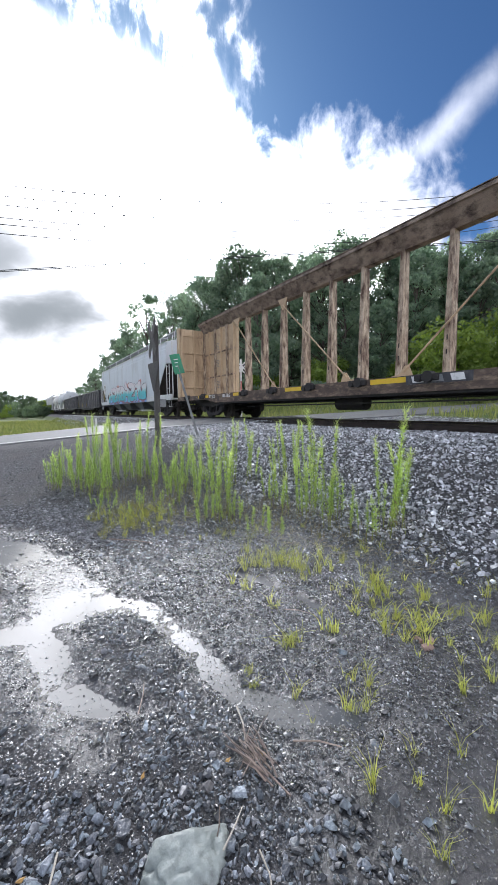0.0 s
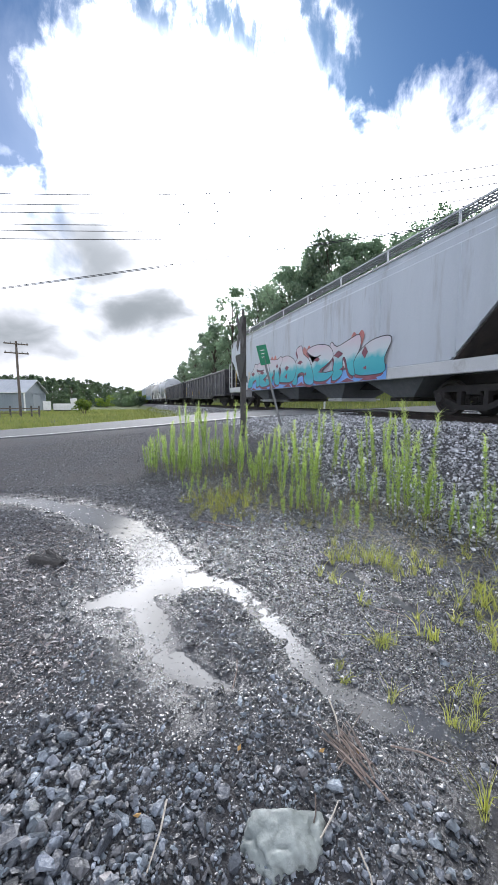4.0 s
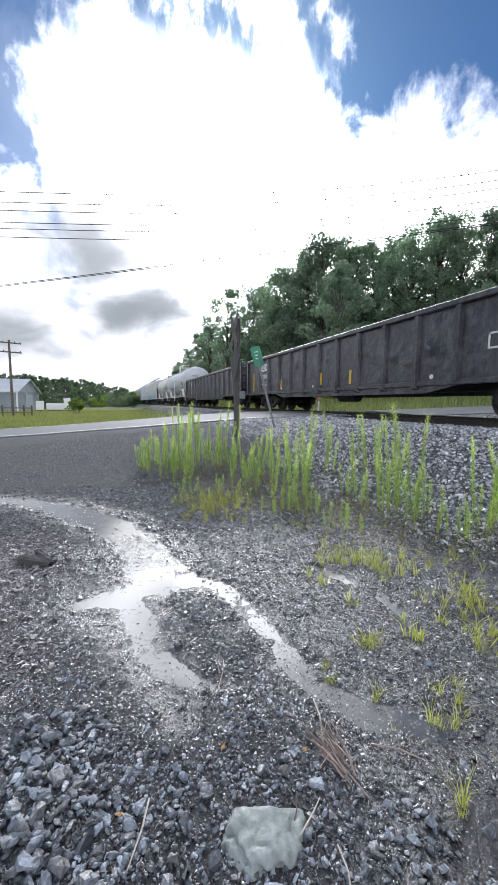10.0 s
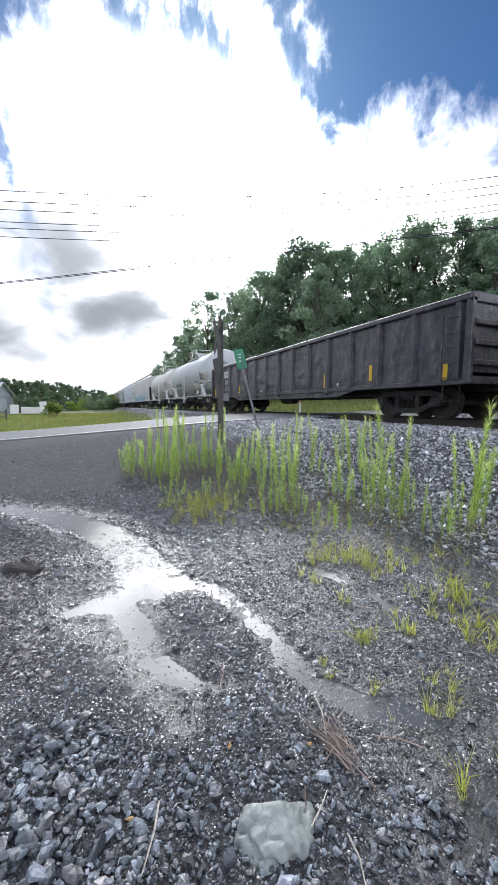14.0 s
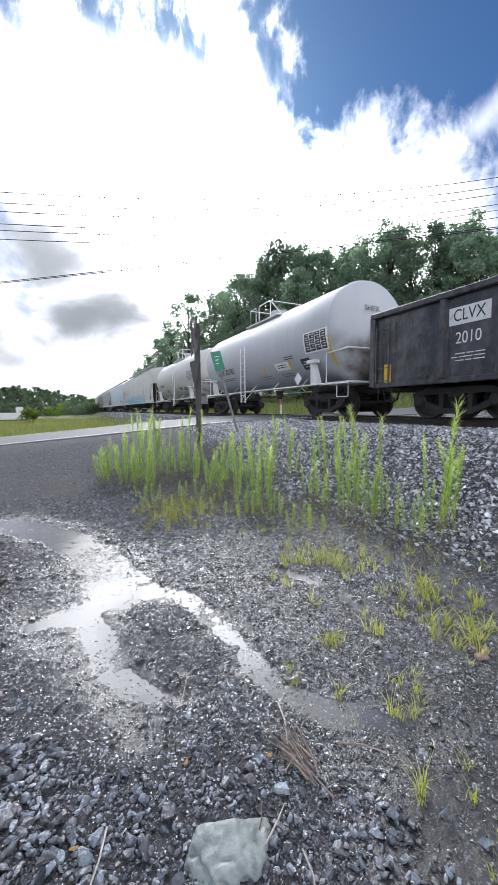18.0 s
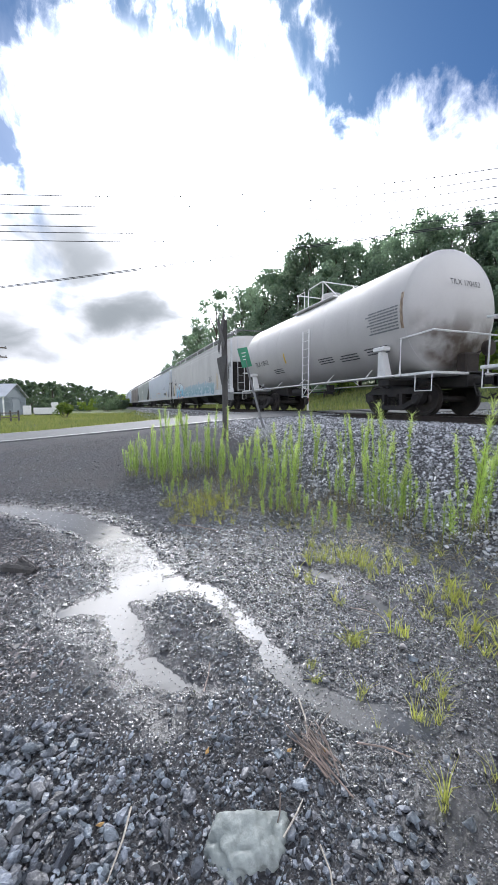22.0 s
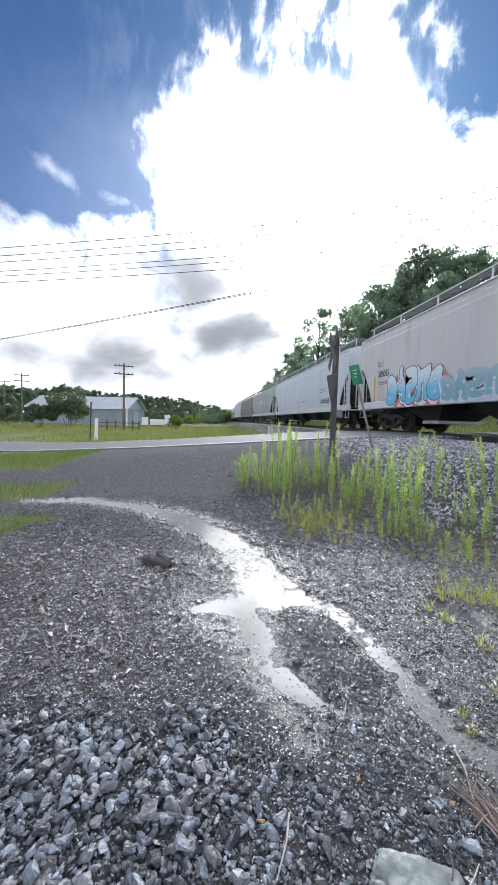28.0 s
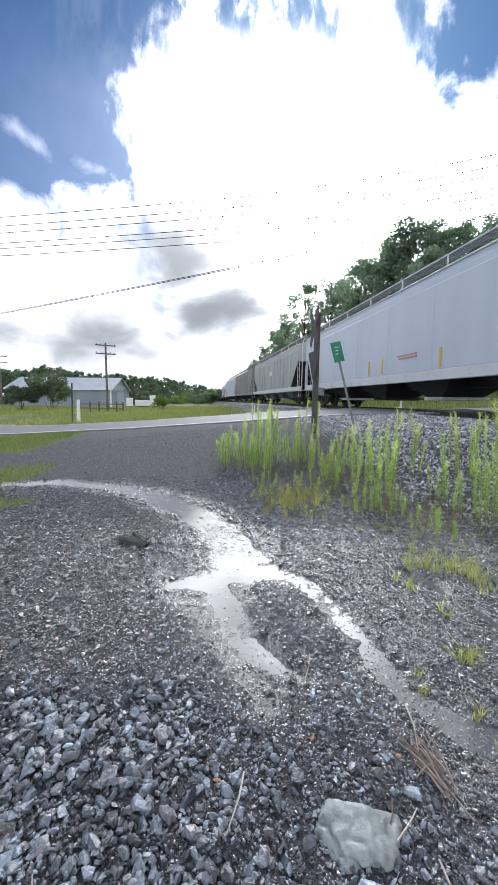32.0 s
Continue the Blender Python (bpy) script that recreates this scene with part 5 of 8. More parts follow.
def bush(x, y, w, h, seed, material, label, leaves=1600, name="bush"):
    rng = np.random.default_rng(seed)
    centres, radii = [], []
    for k in range(14):
        a, r, t = rng.uniform(0, 6.283), w * 0.36 * rng.uniform(0, 1) ** 0.5, rng.uniform(0.25, 0.85)
        centres.append((r * math.cos(a), r * math.sin(a), h * t))
        radii.append(rng.uniform(0.16, 0.28) * min(w, h))
    v, f = leaf_cloud(rng, centres, radii, [leaves // 14] * 14, (0.06, 0.15) if h < 3 else (0.1, 0.22))
    t = thing(name, pose(x, y, float(ground_z(x, y, False)) - 0.05), label, "bush", "bushes")
    stems = Shape()
    for c in centres[::2]:
        stems.tube([(c[0] * 0.15, c[1] * 0.15, 0), (c[0] * 0.6, c[1] * 0.6, c[2] * 0.6), tuple(c)], [0.035, 0.025, 0.01], 5)
    part("stems", stems, BARK, t)
    part("leaves", soup("leaves", v, f, material), material, t)


bush(-4.4, 50, 2.2, 2.3, 1, BUSHLEAF, "small bright green shrub in the meadow")
bush(-17.5, 48, 6.4, 4.8, 2, DARKLEAF, "large dark rounded bush before the barn", 4200)
bush(-20.5, 47, 4.0, 3.2, 3, DARKLEAF, "large dark rounded bush before the barn", 3000)
bush(-26, 50, 4.5, 3.0, 4, DARKLEAF, "dark green bush beside the road")
for i, (x, y, w, h) in enumerate(((26, 15.5, 5, 3.2), (29, 19.5, 6, 4.0), (32, 14, 6, 4.2), (24, 25, 5, 3.0), (22, 31, 5, 3.0), (27, 28, 6, 4.0), (35, 17, 7, 5), (30, 10, 6, 3.4), (20, 40, 4, 2.6), (18, 52, 4, 2.6), (31, 24, 6, 5), (21, 22, 3.4, 2.0),
                                  (37, 10, 7, 4.5), (24.5, 12.5, 6, 5.5), (26.5, 10, 6.5, 6.5), (28, 7.5, 6, 6.5), (24, 36, 5, 4), (19, 62, 4, 3), (16.5, 75, 4, 3), (16, 92, 4, 3))):
    bush(x, y, w, h, 30 + i, BUSHLEAF if i < 9 or 12 < i < 16 else TREELEAF, "overgrown green thicket on the bank behind the track", 2600, "thicket")
for i, (az, d, h) in enumerate(((-2, 105, 3.5), (0.5, 100, 4), (2.5, 108, 3.5), (4.0, 112, 3), (-6, 104, 4), (-8.5, 100, 4), (3.2, 135, 5), (1.5, 140, 5.5))):
    bush(d * math.sin(radians(az)), d * math.cos(radians(az)), 7, h, 60 + i, BUSHLEAF if i % 3 == 0 else FARLEAF, "tall scrub at the far edge of the meadow", 2200, "scrub")


def blades(rng, n, x, y, h, width, lean):
    """Bent grass blades as arrays of quads: two segments each."""
    a = rng.uniform(0, 6.283, n)
    dx, dy = np.cos(a), np.sin(a)
    b = rng.uniform(0, 6.283, n)
    wx, wy = np.cos(b) * width, np.sin(b) * width
    z0 = np.zeros(n)
    k = rng.uniform(0.2, 1.0, n) * lean * h
    rows = []
    for t, wd in ((0, 1.0), (0.55, 0.8), (1.0, 0.12)):
        px, py, pz = x + dx * k * t * t, y + dy * k * t * t, z0 + h * t * (1 - 0.25 * lean * t)
        rows.append((np.stack([px - wx * wd, py - wy * wd, pz], -1), np.stack([px + wx * wd, py + wy * wd, pz], -1)))
    v = np.stack([rows[0][0], rows[0][1], rows[1][0], rows[1][1], rows[2][0], rows[2][1]], 1)
    f = np.array([(0, 1, 3, 2), (2, 3, 5, 4)])
    return v, (f[None] + 6 * np.arange(n)[:, None, None]).reshape(-1, 4)


def build_meadow():
    rng = np.random.default_rng(3)
    n = 30000
    az, d = np.radians(rng.uniform(-36, 8, n)), rng.uniform(17, 75, n) ** 1.0
    x, y = d * np.sin(az), d * np.cos(az)
    keep = (road_u(x, y) > ROAD_W + 0.5) & (x < 5.5) & (np.hypot((x + 20) / 16, (y - 29) / 5) > 0.6)
    x, y, d = x[keep], y[keep], d[keep]
    v, f = blades(rng, len(x), x, y, rng.uniform(0.08, 0.34, len(x)), 0.012 + 0.0006 * d, 0.5)
    v[:, :, 2] += ground_z(x, y, False)[:, None]
    tagged(new("meadow_grass", soup("meadow_grass", v.reshape(-1, 3), f, MEADOW)), "rough yellow-green meadow grass beyond the road", "grass", kind="stuff")
    n = 14000
    x, y = rng.uniform(12.8, 26, n), rng.uniform(2, 60, n)
    keep = (road_u(x, y) > ROAD_W + 0.4) | (road_u(x, y) < -0.5)
    x, y = x[keep], y[keep]
    v, f = blades(rng, len(x), x, y, rng.uniform(0.15, 0.55, len(x)), 0.02, 0.5)
    v[:, :, 2] += ground_z(x, y, False)[:, None]
    tagged(new("bank_grass", soup("bank_grass", v.reshape(-1, 3), f, MEADOW)), "long grass on the bank behind the track", "grass", kind="stuff")
    n = 24000
    x, y = rng.uniform(-8, -2.1, n), rng.uniform(3.5, 15, n)
    keep = rng.random(n) < masks(x, y)[2] * 0.9
    x, y = x[keep], y[keep]
    v, f = blades(rng, len(x), x, y, rng.uniform(0.04, 0.16, len(x)), 0.005, 0.8)
    v[:, :, 2] += ground_z(x, y, False)[:, None]
    tagged(new("verge_grass", soup("verge_grass", v.reshape(-1, 3), f, VERGE)), "short green grass on the yard's verge", "grass", kind="stuff")


build_meadow()


# ---- rolling stock: every car stands on the rails at z = 0 of its own space, y along the track, its seen side towards -x ----
HALF = 1.58
WHEEL_R = 0.44


def wheelset_mesh():
    s = Shape()
    for k in (-1, 1):
        s.turned([(k * 0.665, 0.12), (k * 0.665, 0.475), (k * 0.695, 0.475), (k * 0.70, 0.445), (k * 0.80, 0.435), (k * 0.80, 0.37), (k * 0.765, 0.345), (k * 0.755, 0.19), (k * 0.80, 0.16), (k * 0.80, 0.05)], "x", 28)
    s.turned([(-0.98, 0.075), (-0.80, 0.085), (0.80, 0.085), (0.98, 0.075)], "x", 12)
    for k in (-1, 1):
        for j in range(3):
            a = 2.094 * j
            s.box(k * 0.985 - 0.012, math.cos(a) * 0.045 - 0.014, math.sin(a) * 0.045 - 0.014, k * 0.985 + 0.012, math.cos(a) * 0.045 + 0.014, math.sin(a) * 0.045 + 0.014)
    return s.mesh("wheelset", WHEELMAT, True)


def sideframe_mesh(k):
    """The cast frame on one side of a truck, with its openings and bearing caps."""
    s = Shape()
    x0, x1 = (k * 0.93, k * 1.09)
    lo, hi = min(x0, x1), max(x0, x1)

    def bar(pts, w):
        for (ya, za), (yb, zb) in zip(pts, pts[1:]):
            d = Vector((0, yb - ya, zb - za)).normalized() * (w / 2)
            nrm = Vector((0, -d.z, d.y))
            c = [Vector((0, ya, za)) - d * 0.6 + nrm, Vector((0, yb, zb)) + d * 0.6 + nrm, Vector((0, yb, zb)) + d * 0.6 - nrm, Vector((0, ya, za)) - d * 0.6 - nrm]
            s.loft([[(lo, p.y, p.z) for p in c], [(hi, p.y, p.z) for p in c]])

    bar([(-1.06, 0.55), (-0.72, 0.66), (0.72, 0.66), (1.06, 0.55)], 0.15)
    bar([(-0.98, 0.47), (-0.36, 0.20), (0.36, 0.20), (0.98, 0.47)], 0.13)
    bar([(-0.34, 0.22), (-0.34, 0.64)], 0.11)
    bar([(0.34, 0.22), (0.34, 0.64)], 0.11)
    for y in (-0.89, 0.89):
        s.turned([(k * 0.90, 0.155), (k * 1.10, 0.155), (k * 1.13, 0.12), (k * 1.16, 0.11)], "x", 14, (0, y, 0.44))
    return s.mesh("side_frame", UNDER)


def spring_mesh(side):
    s = Shape()
    for x in (side,):
        for y in (-0.17, 0.0, 0.17):
            pts = []
            for j in range(41):
                a = j * 0.9
                pts.append((x + 0.06 * math.cos(a), y + 0.06 * math.sin(a), 0.27 + 0.0062 * j))
            s.tube(pts, 0.014, 4)
    return s.mesh("springs", UNDER)


def bolster_mesh():
    s = Shape()
    s.box(-1.08, -0.2, 0.50, 1.08, 0.2, 0.66, 0.02)
    s.box(-0.35, -0.3, 0.60, 0.35, 0.3, 0.80, 0.03)
    s.tube([(-0.7, -0.45, 0.30), (0.7, -0.45, 0.30)], 0.035, 6)
    s.tube([(-0.7, 0.45, 0.30), (0.7, 0.45, 0.30)], 0.035, 6)
    return s.mesh("bolster", UNDER)


TRUCK = {"wheelset": wheelset_mesh(), "left": sideframe_mesh(-1), "right": sideframe_mesh(1), "springs_left": spring_mesh(-1.0), "springs_right": spring_mesh(1.0), "bolster": bolster_mesh()}
CARS = []       # (thing, middle at the start)
WHEELS = []     # wheelsets that turn, with their height


def truck(car, y, turning):
    t = part("truck", TRUCK["bolster"], UNDER, car, "heavy dark cast-steel wheel truck")
    t.matrix_local = pose(0, y, 0)
    part("side_frame", TRUCK["left"], UNDER, t)
    part("side_frame", TRUCK["right"], UNDER, t)
    part("springs", TRUCK["springs_left"], UNDER, t)
    part("springs", TRUCK["springs_right"], UNDER, t)
    for k in (-0.89, 0.89):
        w = part("wheelset", TRUCK["wheelset"], WHEELMAT, t, "steel wheels on their axle")
        w.matrix_local = pose(0, k, WHEEL_R)
        if turning:
            WHEELS.append((w, k))


def couplers(car, length, sill_from):
    for k in (-1, 1):
        s = Shape()
        y0, y1 = k * (length / 2 - 0.1), k * (length / 2 + 0.62)
        s.box(-0.09, min(y0, y1), 0.78, 0.09, max(y0, y1), 0.96, 0.02)
        yk = k * (length / 2 + 0.55)
        s.box(-0.17, yk - 0.13, 0.72, 0.17, yk + 0.10, 1.0, 0.05)
        part("coupler", s, UNDER, car)
        h = Shape()
        yb = k * (length / 2 + 0.15)
        h.tube([(-0.3, yb, 0.8), (-0.32, yb + k * 0.12, 0.5), (-0.28, yb + k * 0.35, 0.42), (-0.2, yb + k * 0.5, 0.55)], 0.025, 6)
        part("air_hose", h, UNDER, car)


def ladder(car, material, x, y, z0, z1, width=0.42, rungs=6, axis="y", label=""):
    s = Shape()
    a, b = (Vector((x, y - width / 2, 0)), Vector((x, y + width / 2, 0))) if axis == "y" else (Vector((x - width / 2, y, 0)), Vector((x + width / 2, y, 0)))
    for p in (a, b):
        s.box(p.x - 0.018, p.y - 0.018, z0, p.x + 0.018, p.y + 0.018, z1)
    for k in range(rungs):
        z = z0 + 0.06 + (z1 - z0 - 0.15) * k / (rungs - 1)
        s.tube([(a.x, a.y, z), (b.x, b.y, z)], 0.013, 5)
    return part("ladder", s, material, car, label)


def step_iron(car, material, x, y, z1, w=0.4):
    s = Shape().tube([(x, y - w / 2, z1), (x, y - w / 2, z1 - 0.42), (x, y + w / 2, z1 - 0.42), (x, y + w / 2, z1)], 0.016, 5)
    part("step", s, material, car)


def splash(rng, cy, cz, ry, rz, n=12, spiky=0.3):
    out = []
    for j in range(n):
        a = 2 * math.pi * j / n
        k = 1 + spiky * (rng.random() - 0.5) * 2
        out.append((cy + ry * k * math.cos(a), cz + rz * k * math.sin(a)))
    return out


def rounded(points, per=6):
    """A closed soft outline through the points."""
    out, n = [], len(points)
    for i in range(n):
        p0, p1, p2, p3 = points[i - 1], points[i], points[(i + 1) % n], points[(i + 2) % n]
        for j in range(per):
            t = j / per
            out.append(tuple(0.5 * (2 * p1[c] + (p2[c] - p0[c]) * t + (2 * p0[c] - 5 * p1[c] + 4 * p2[c] - p3[c]) * t * t + (3 * p1[c] - p0[c] - 3 * p2[c] + p3[c]) * t ** 3) for c in (0, 1)))
    return out


GLYPHS = (((-0.5, 0.38), (-0.3, 0.5), (0.1, 0.42), (0.42, 0.2), (0.5, -0.1), (0.3, -0.45), (-0.2, -0.5), (-0.46, -0.42), (-0.38, -0.1)),
          ((-0.5, 0.3), (-0.42, 0.5), (-0.2, 0.38), (0.15, 0.44), (0.45, 0.5), (0.5, 0.2), (0.36, -0.1), (0.45, -0.5), (0.2, -0.42), (0.12, 0), (-0.05, -0.02), (-0.02, -0.45), (-0.3, -0.5), (-0.32, 0)),
          ((-0.5, 0.1), (-0.3, 0.42), (0.2, 0.5), (0.6, 0.4), (0.3, 0.2), (-0.05, 0.2), (0.4, 0), (0.5, -0.25), (0.2, -0.5), (-0.3, -0.48), (-0.5, -0.3), (-0.2, -0.28), (0.08, -0.22), (-0.3, -0.08)),
          ((-0.5, -0.5), (-0.35, 0.1), (-0.05, 0.35), (0.1, 0.62), (0.3, 0.54), (0.22, 0.25), (0.45, 0.05), (0.52, -0.45), (0.25, -0.5), (0.2, -0.2), (-0.1, -0.22), (-0.15, -0.5)))


def wild_shape(rng, k, cy, cz, w, h):
    """A swollen, slanted shape with horns and bays; it spells nothing."""
    s = rng.uniform(-0.25, 0.1)
    flip = -1 if k % 3 == 1 else 1
    pts = [(flip * y + rng.uniform(-0.04, 0.04), z + rng.uniform(-0.04, 0.04)) for y, z in GLYPHS[k % 4]]
    return rounded([(cy + w * (y + s * z), cz + h * z) for y, z in (pts if flip > 0 else pts[::-1])], 3)


def grow(outline, d):
    """The outline pushed out by d along its own normals."""
    area = sum(p[0] * q[1] - q[0] * p[1] for p, q in zip(outline, outline[1:] + outline[:1]))
    d = d if area > 0 else -d
    out = []
    for i, (y, z) in enumerate(outline):
        (ya, za), (yb, zb) = outline[i - 1], outline[(i + 1) % len(outline)]
        r = math.hypot(yb - ya, zb - za) + 1e-6
        out.append((y + (zb - za) / r * d, z - (yb - ya) / r * d))
    return out


def graffiti(car, seed, x, y0, y1, z0, z1, letters, body, hole, back, band, outline=None, band_h=0.4, heart=None):
    """Spray-painted shapes, layer over layer, on the car's side: colour band, clouds, swollen shapes with dark edges and holes."""
    rng = random.Random(seed)
    n = 26
    top = [(y0 + (y1 - y0) * k / n, z0 + band_h * (0.92 + 0.2 * rng.random())) for k in range(n + 1)]
    low = [(y0 + (y1 - y0) * k / n, z0 - 0.01 * rng.random()) for k in range(n + 1)]
    part("graffiti_band", Shape().plate(low[::-1] + top, x - 0.002, 0.003), band, car, "spray-painted colour band along the sill")
    h = z1 - z0
    for k in range(letters // 2 + 1):
        behind = Shape().plate(rounded(splash(rng, y0 + (y1 - y0) * (k + rng.random()) / (letters // 2 + 1), z0 + h * 0.6, 0.5, 0.28 * h, 9, 0.3)), x - 0.004 - 0.0004 * k, 0.0003)
        part("graffiti_cloud", behind, back, car)
    if heart:
        for k in range(3):
            hy, hz = y0 + (y1 - y0) * (0.12 + 0.29 * k), z0 + h * 0.86
            s = Shape().plate(rounded([(hy, hz - 0.34), (hy + 0.34, hz + 0.08), (hy + 0.2, hz + 0.3), (hy, hz + 0.17), (hy - 0.2, hz + 0.3), (hy - 0.34, hz + 0.08)]), x - 0.007, 0.0005)
            part("graffiti_heart", s, heart, car, "red spray-painted heart")
    step = (y1 - y0) / letters
    for k in range(letters):
        size = 0.82 + 0.18 * math.sin(3.1 * (k + 0.5) / letters)
        cy, cz = y0 + step * (k + 0.5), z0 + h * (0.52 + rng.uniform(-0.04, 0.04)) * size + 0.06
        o = wild_shape(rng, k, cy, cz, step * rng.uniform(1.1, 1.3), h * size * rng.uniform(0.8, 0.95))
        lift = x - 0.010 - 0.0022 * k
        g = part("graffiti_shape", Shape().plate(o, lift - 0.0010, 0.0006), body, car, "swollen spray-painted shape blended from colour to white")
        part("outline", Shape().plate(grow(o, 0.028), lift, 0.0008), outline or SP_BLACK, g)
        part("drop_shade", Shape().plate([(y + 0.07, z - 0.09) for y, z in grow(o, 0.01)], lift + 0.0009, 0.0004), hole, g)
        for n in range(2):
            c = splash(rng, cy + rng.uniform(-0.25, 0.25) * step, cz - (0.2 - 0.28 * n + rng.uniform(-0.05, 0.05)) * h, rng.uniform(0.10, 0.17) * step, rng.uniform(0.05, 0.10) * h, 3 + n, 0.35)
            part("spot_rim", Shape().plate(grow(c, 0.022), lift - 0.0014 - 0.0001 * n, 0.0001), outline or SP_BLACK, g)
            part("spot", Shape().plate(c, lift - 0.0017 - 0.0001 * n, 0.0001), hole, g)
    for k in range(letters):
        y = y0 + step * (k + rng.uniform(0.3, 0.7))
        part("wedge", Shape().plate([(y - 0.3 * step, z0 + 0.01), (y + 0.3 * step, z0 + 0.01), (y + rng.uniform(-0.15, 0.15) * step, z0 + band_h * rng.uniform(0.3, 0.6))], x - 0.0062 - 0.0001 * k, 0.0005), hole, car)


def bars(car, material, x, y, z, w, rows, h=0.035, gap=0.085, seed=1, name="small_print"):
    """Writing too small to read: plain bars."""
    rng = random.Random(seed)
    s = Shape()
    for r in range(rows):
        a = y - w / 2
        end = y + w / 2 - rng.uniform(0, 0.25) * w
        while a < end:
            b = min(end, a + rng.uniform(0.12, 0.3))
            s.box(x - 0.004, a, z - r * gap - h, x, b, z - r * gap)
            a = b + 0.035
    part(name, s, material, car)


def stripe(car, y, z0, z1, x, w=0.1, material=None, name="reflector"):
    part(name, Shape().box(x - 0.005, y - w / 2, z0, x, y + w / 2, z1), material or YELLOW, car, "yellow reflective strip")


# ---- covered hopper ----
def hopper(front, rear, paint, label, style="slope", sill_paint=None, turning=True, ribs=False, cut=1.9):
    """front, rear: the ends along the track at the start."""
    length = rear - front
    car = thing("hopper_car", pose(TRACK_X, (front + rear) / 2, RAIL_Z), label, "hopper car", "railway cars of the train")
    CARS.append((car, (front + rear) / 2))
    L = length / 2
    sill_paint = sill_paint or SILLWHITE
    end_in = 0.62 if style == "slope" else 0.22
    ring = [(-1.50, 1.28), (-1.545, 1.32), (-1.575, 2.0), (-1.58, 2.7), (-1.575, 3.4), (-1.57, 3.86), (-1.53, 3.90), (-1.53, 4.06), (-1.495, 4.10), (-1.495, 4.27), (-1.42, 4.33), (-1.10, 4.42), (-0.6, 4.49), (0, 4.51)]
    ring = ring + [(-x, z) for x, z in reversed(ring[:-1])]
    rise = [(0, 3.10), (0.35, 2.85), (cut, 1.28)] if style == "slope" else [(0, 2.95), (0.25, 2.80), (0.55, 2.45), (0.85, 1.95), (1.05, 1.55), (1.15, 1.28)]
    stations = [0.0, 0.2, 0.35, 0.6, 0.9, 1.2, 1.5, cut] if style == "slope" else [0.0, 0.12, 0.25, 0.4, 0.55, 0.7, 0.85, 0.95, 1.05, 1.15]
    ys = [-L + end_in + s for s in stations] + [-L + 4 + k * (length - 8) / 8 for k in range(9)] + [L - end_in - s for s in reversed(stations)]
    rings = []
    for y in ys:
        e = min(y + L - end_in, L - end_in - y)
        zb = float(np.interp(e, [r[0] for r in rise], [r[1] for r in rise]))
        rings.append([(x, y, max(z, zb)) for x, z in ring])
    part("body", Shape().loft(rings), paint, car, "", True)
    n = 7 if not ribs else 14
    for k in range(n):
        y = -L + 2.4 + (length - 4.8) * k / (n - 1)
        w = 0.012 if not ribs else 0.045
        seam = Shape().loft([[(-1.548 - w, y - 0.03, 1.36), (-1.548 - w, y + 0.03, 1.36), (-1.54, y + 0.03, 1.36), (-1.54, y - 0.03, 1.36)],
                   [(-1.578 - w, y - 0.03, 2.0), (-1.578 - w, y + 0.03, 2.0), (-1.56, y + 0.03, 2.0), (-1.56, y - 0.03, 2.0)],
                   [(-1.582 - w, y - 0.03, 2.7), (-1.582 - w, y + 0.03, 2.7), (-1.56, y + 0.03, 2.7), (-1.56, y - 0.03, 2.7)],
                   [(-1.577 - w, y - 0.03, 3.4), (-1.577 - w, y + 0.03, 3.4), (-1.56, y + 0.03, 3.4), (-1.56, y - 0.03, 3.4)],
                   [(-1.572 - w, y - 0.03, 3.85), (-1.572 - w, y + 0.03, 3.85), (-1.56, y + 0.03, 3.85), (-1.56, y - 0.03, 3.85)]])
        part("seam", seam, paint, car)
    top = Shape()
    for k in (-1, 1):
        top.box(min(k * 1.46, k * 1.54), -L + end_in, 4.25, max(k * 1.46, k * 1.54), L - end_in, 4.31, 0.015)
    part("eave_rail", top, sill_paint, car)
    sill = Shape()
    for k in (-1, 1):
        sill.box(min(k * 1.42, k * HALF), -L, 0.98, max(k * 1.42, k * HALF), L, 1.30, 0.015)
    part("side_sill", sill, sill_paint, car)
    part("center_sill", Shape().box(-0.3, -L, 0.78, 0.3, L, 1.05, 0.02), UNDER, car)
    # discharge hoppers under the body
    for k in range(4):
        y = -L + length * (0.235 + 0.1767 * k)
        w = length * 0.082
        s = Shape()
        s.loft([[(-1.42, y - w, 1.3), (1.42, y - w, 1.3), (1.42, y + w, 1.3), (-1.42, y + w, 1.3)], [(-0.75, y - 0.42, 0.48), (0.75, y - 0.42, 0.48), (0.75, y + 0.42, 0.48), (-0.75, y + 0.42, 0.48)]])
        hp = part("discharge_hopper", s, GREYTXT if style == "slope" else UNDER, car, "grimy sloping discharge chute")
        g = Shape().box(-0.82, y - 0.48, 0.36, 0.82, y + 0.48, 0.48, 0.02)
        g.tube([(-1.2, y - 0.2, 0.44), (1.2, y - 0.2, 0.44)], 0.035, 6)
        part("outlet_gate", g, SILLWHITE if k % 2 else UNDER, hp)
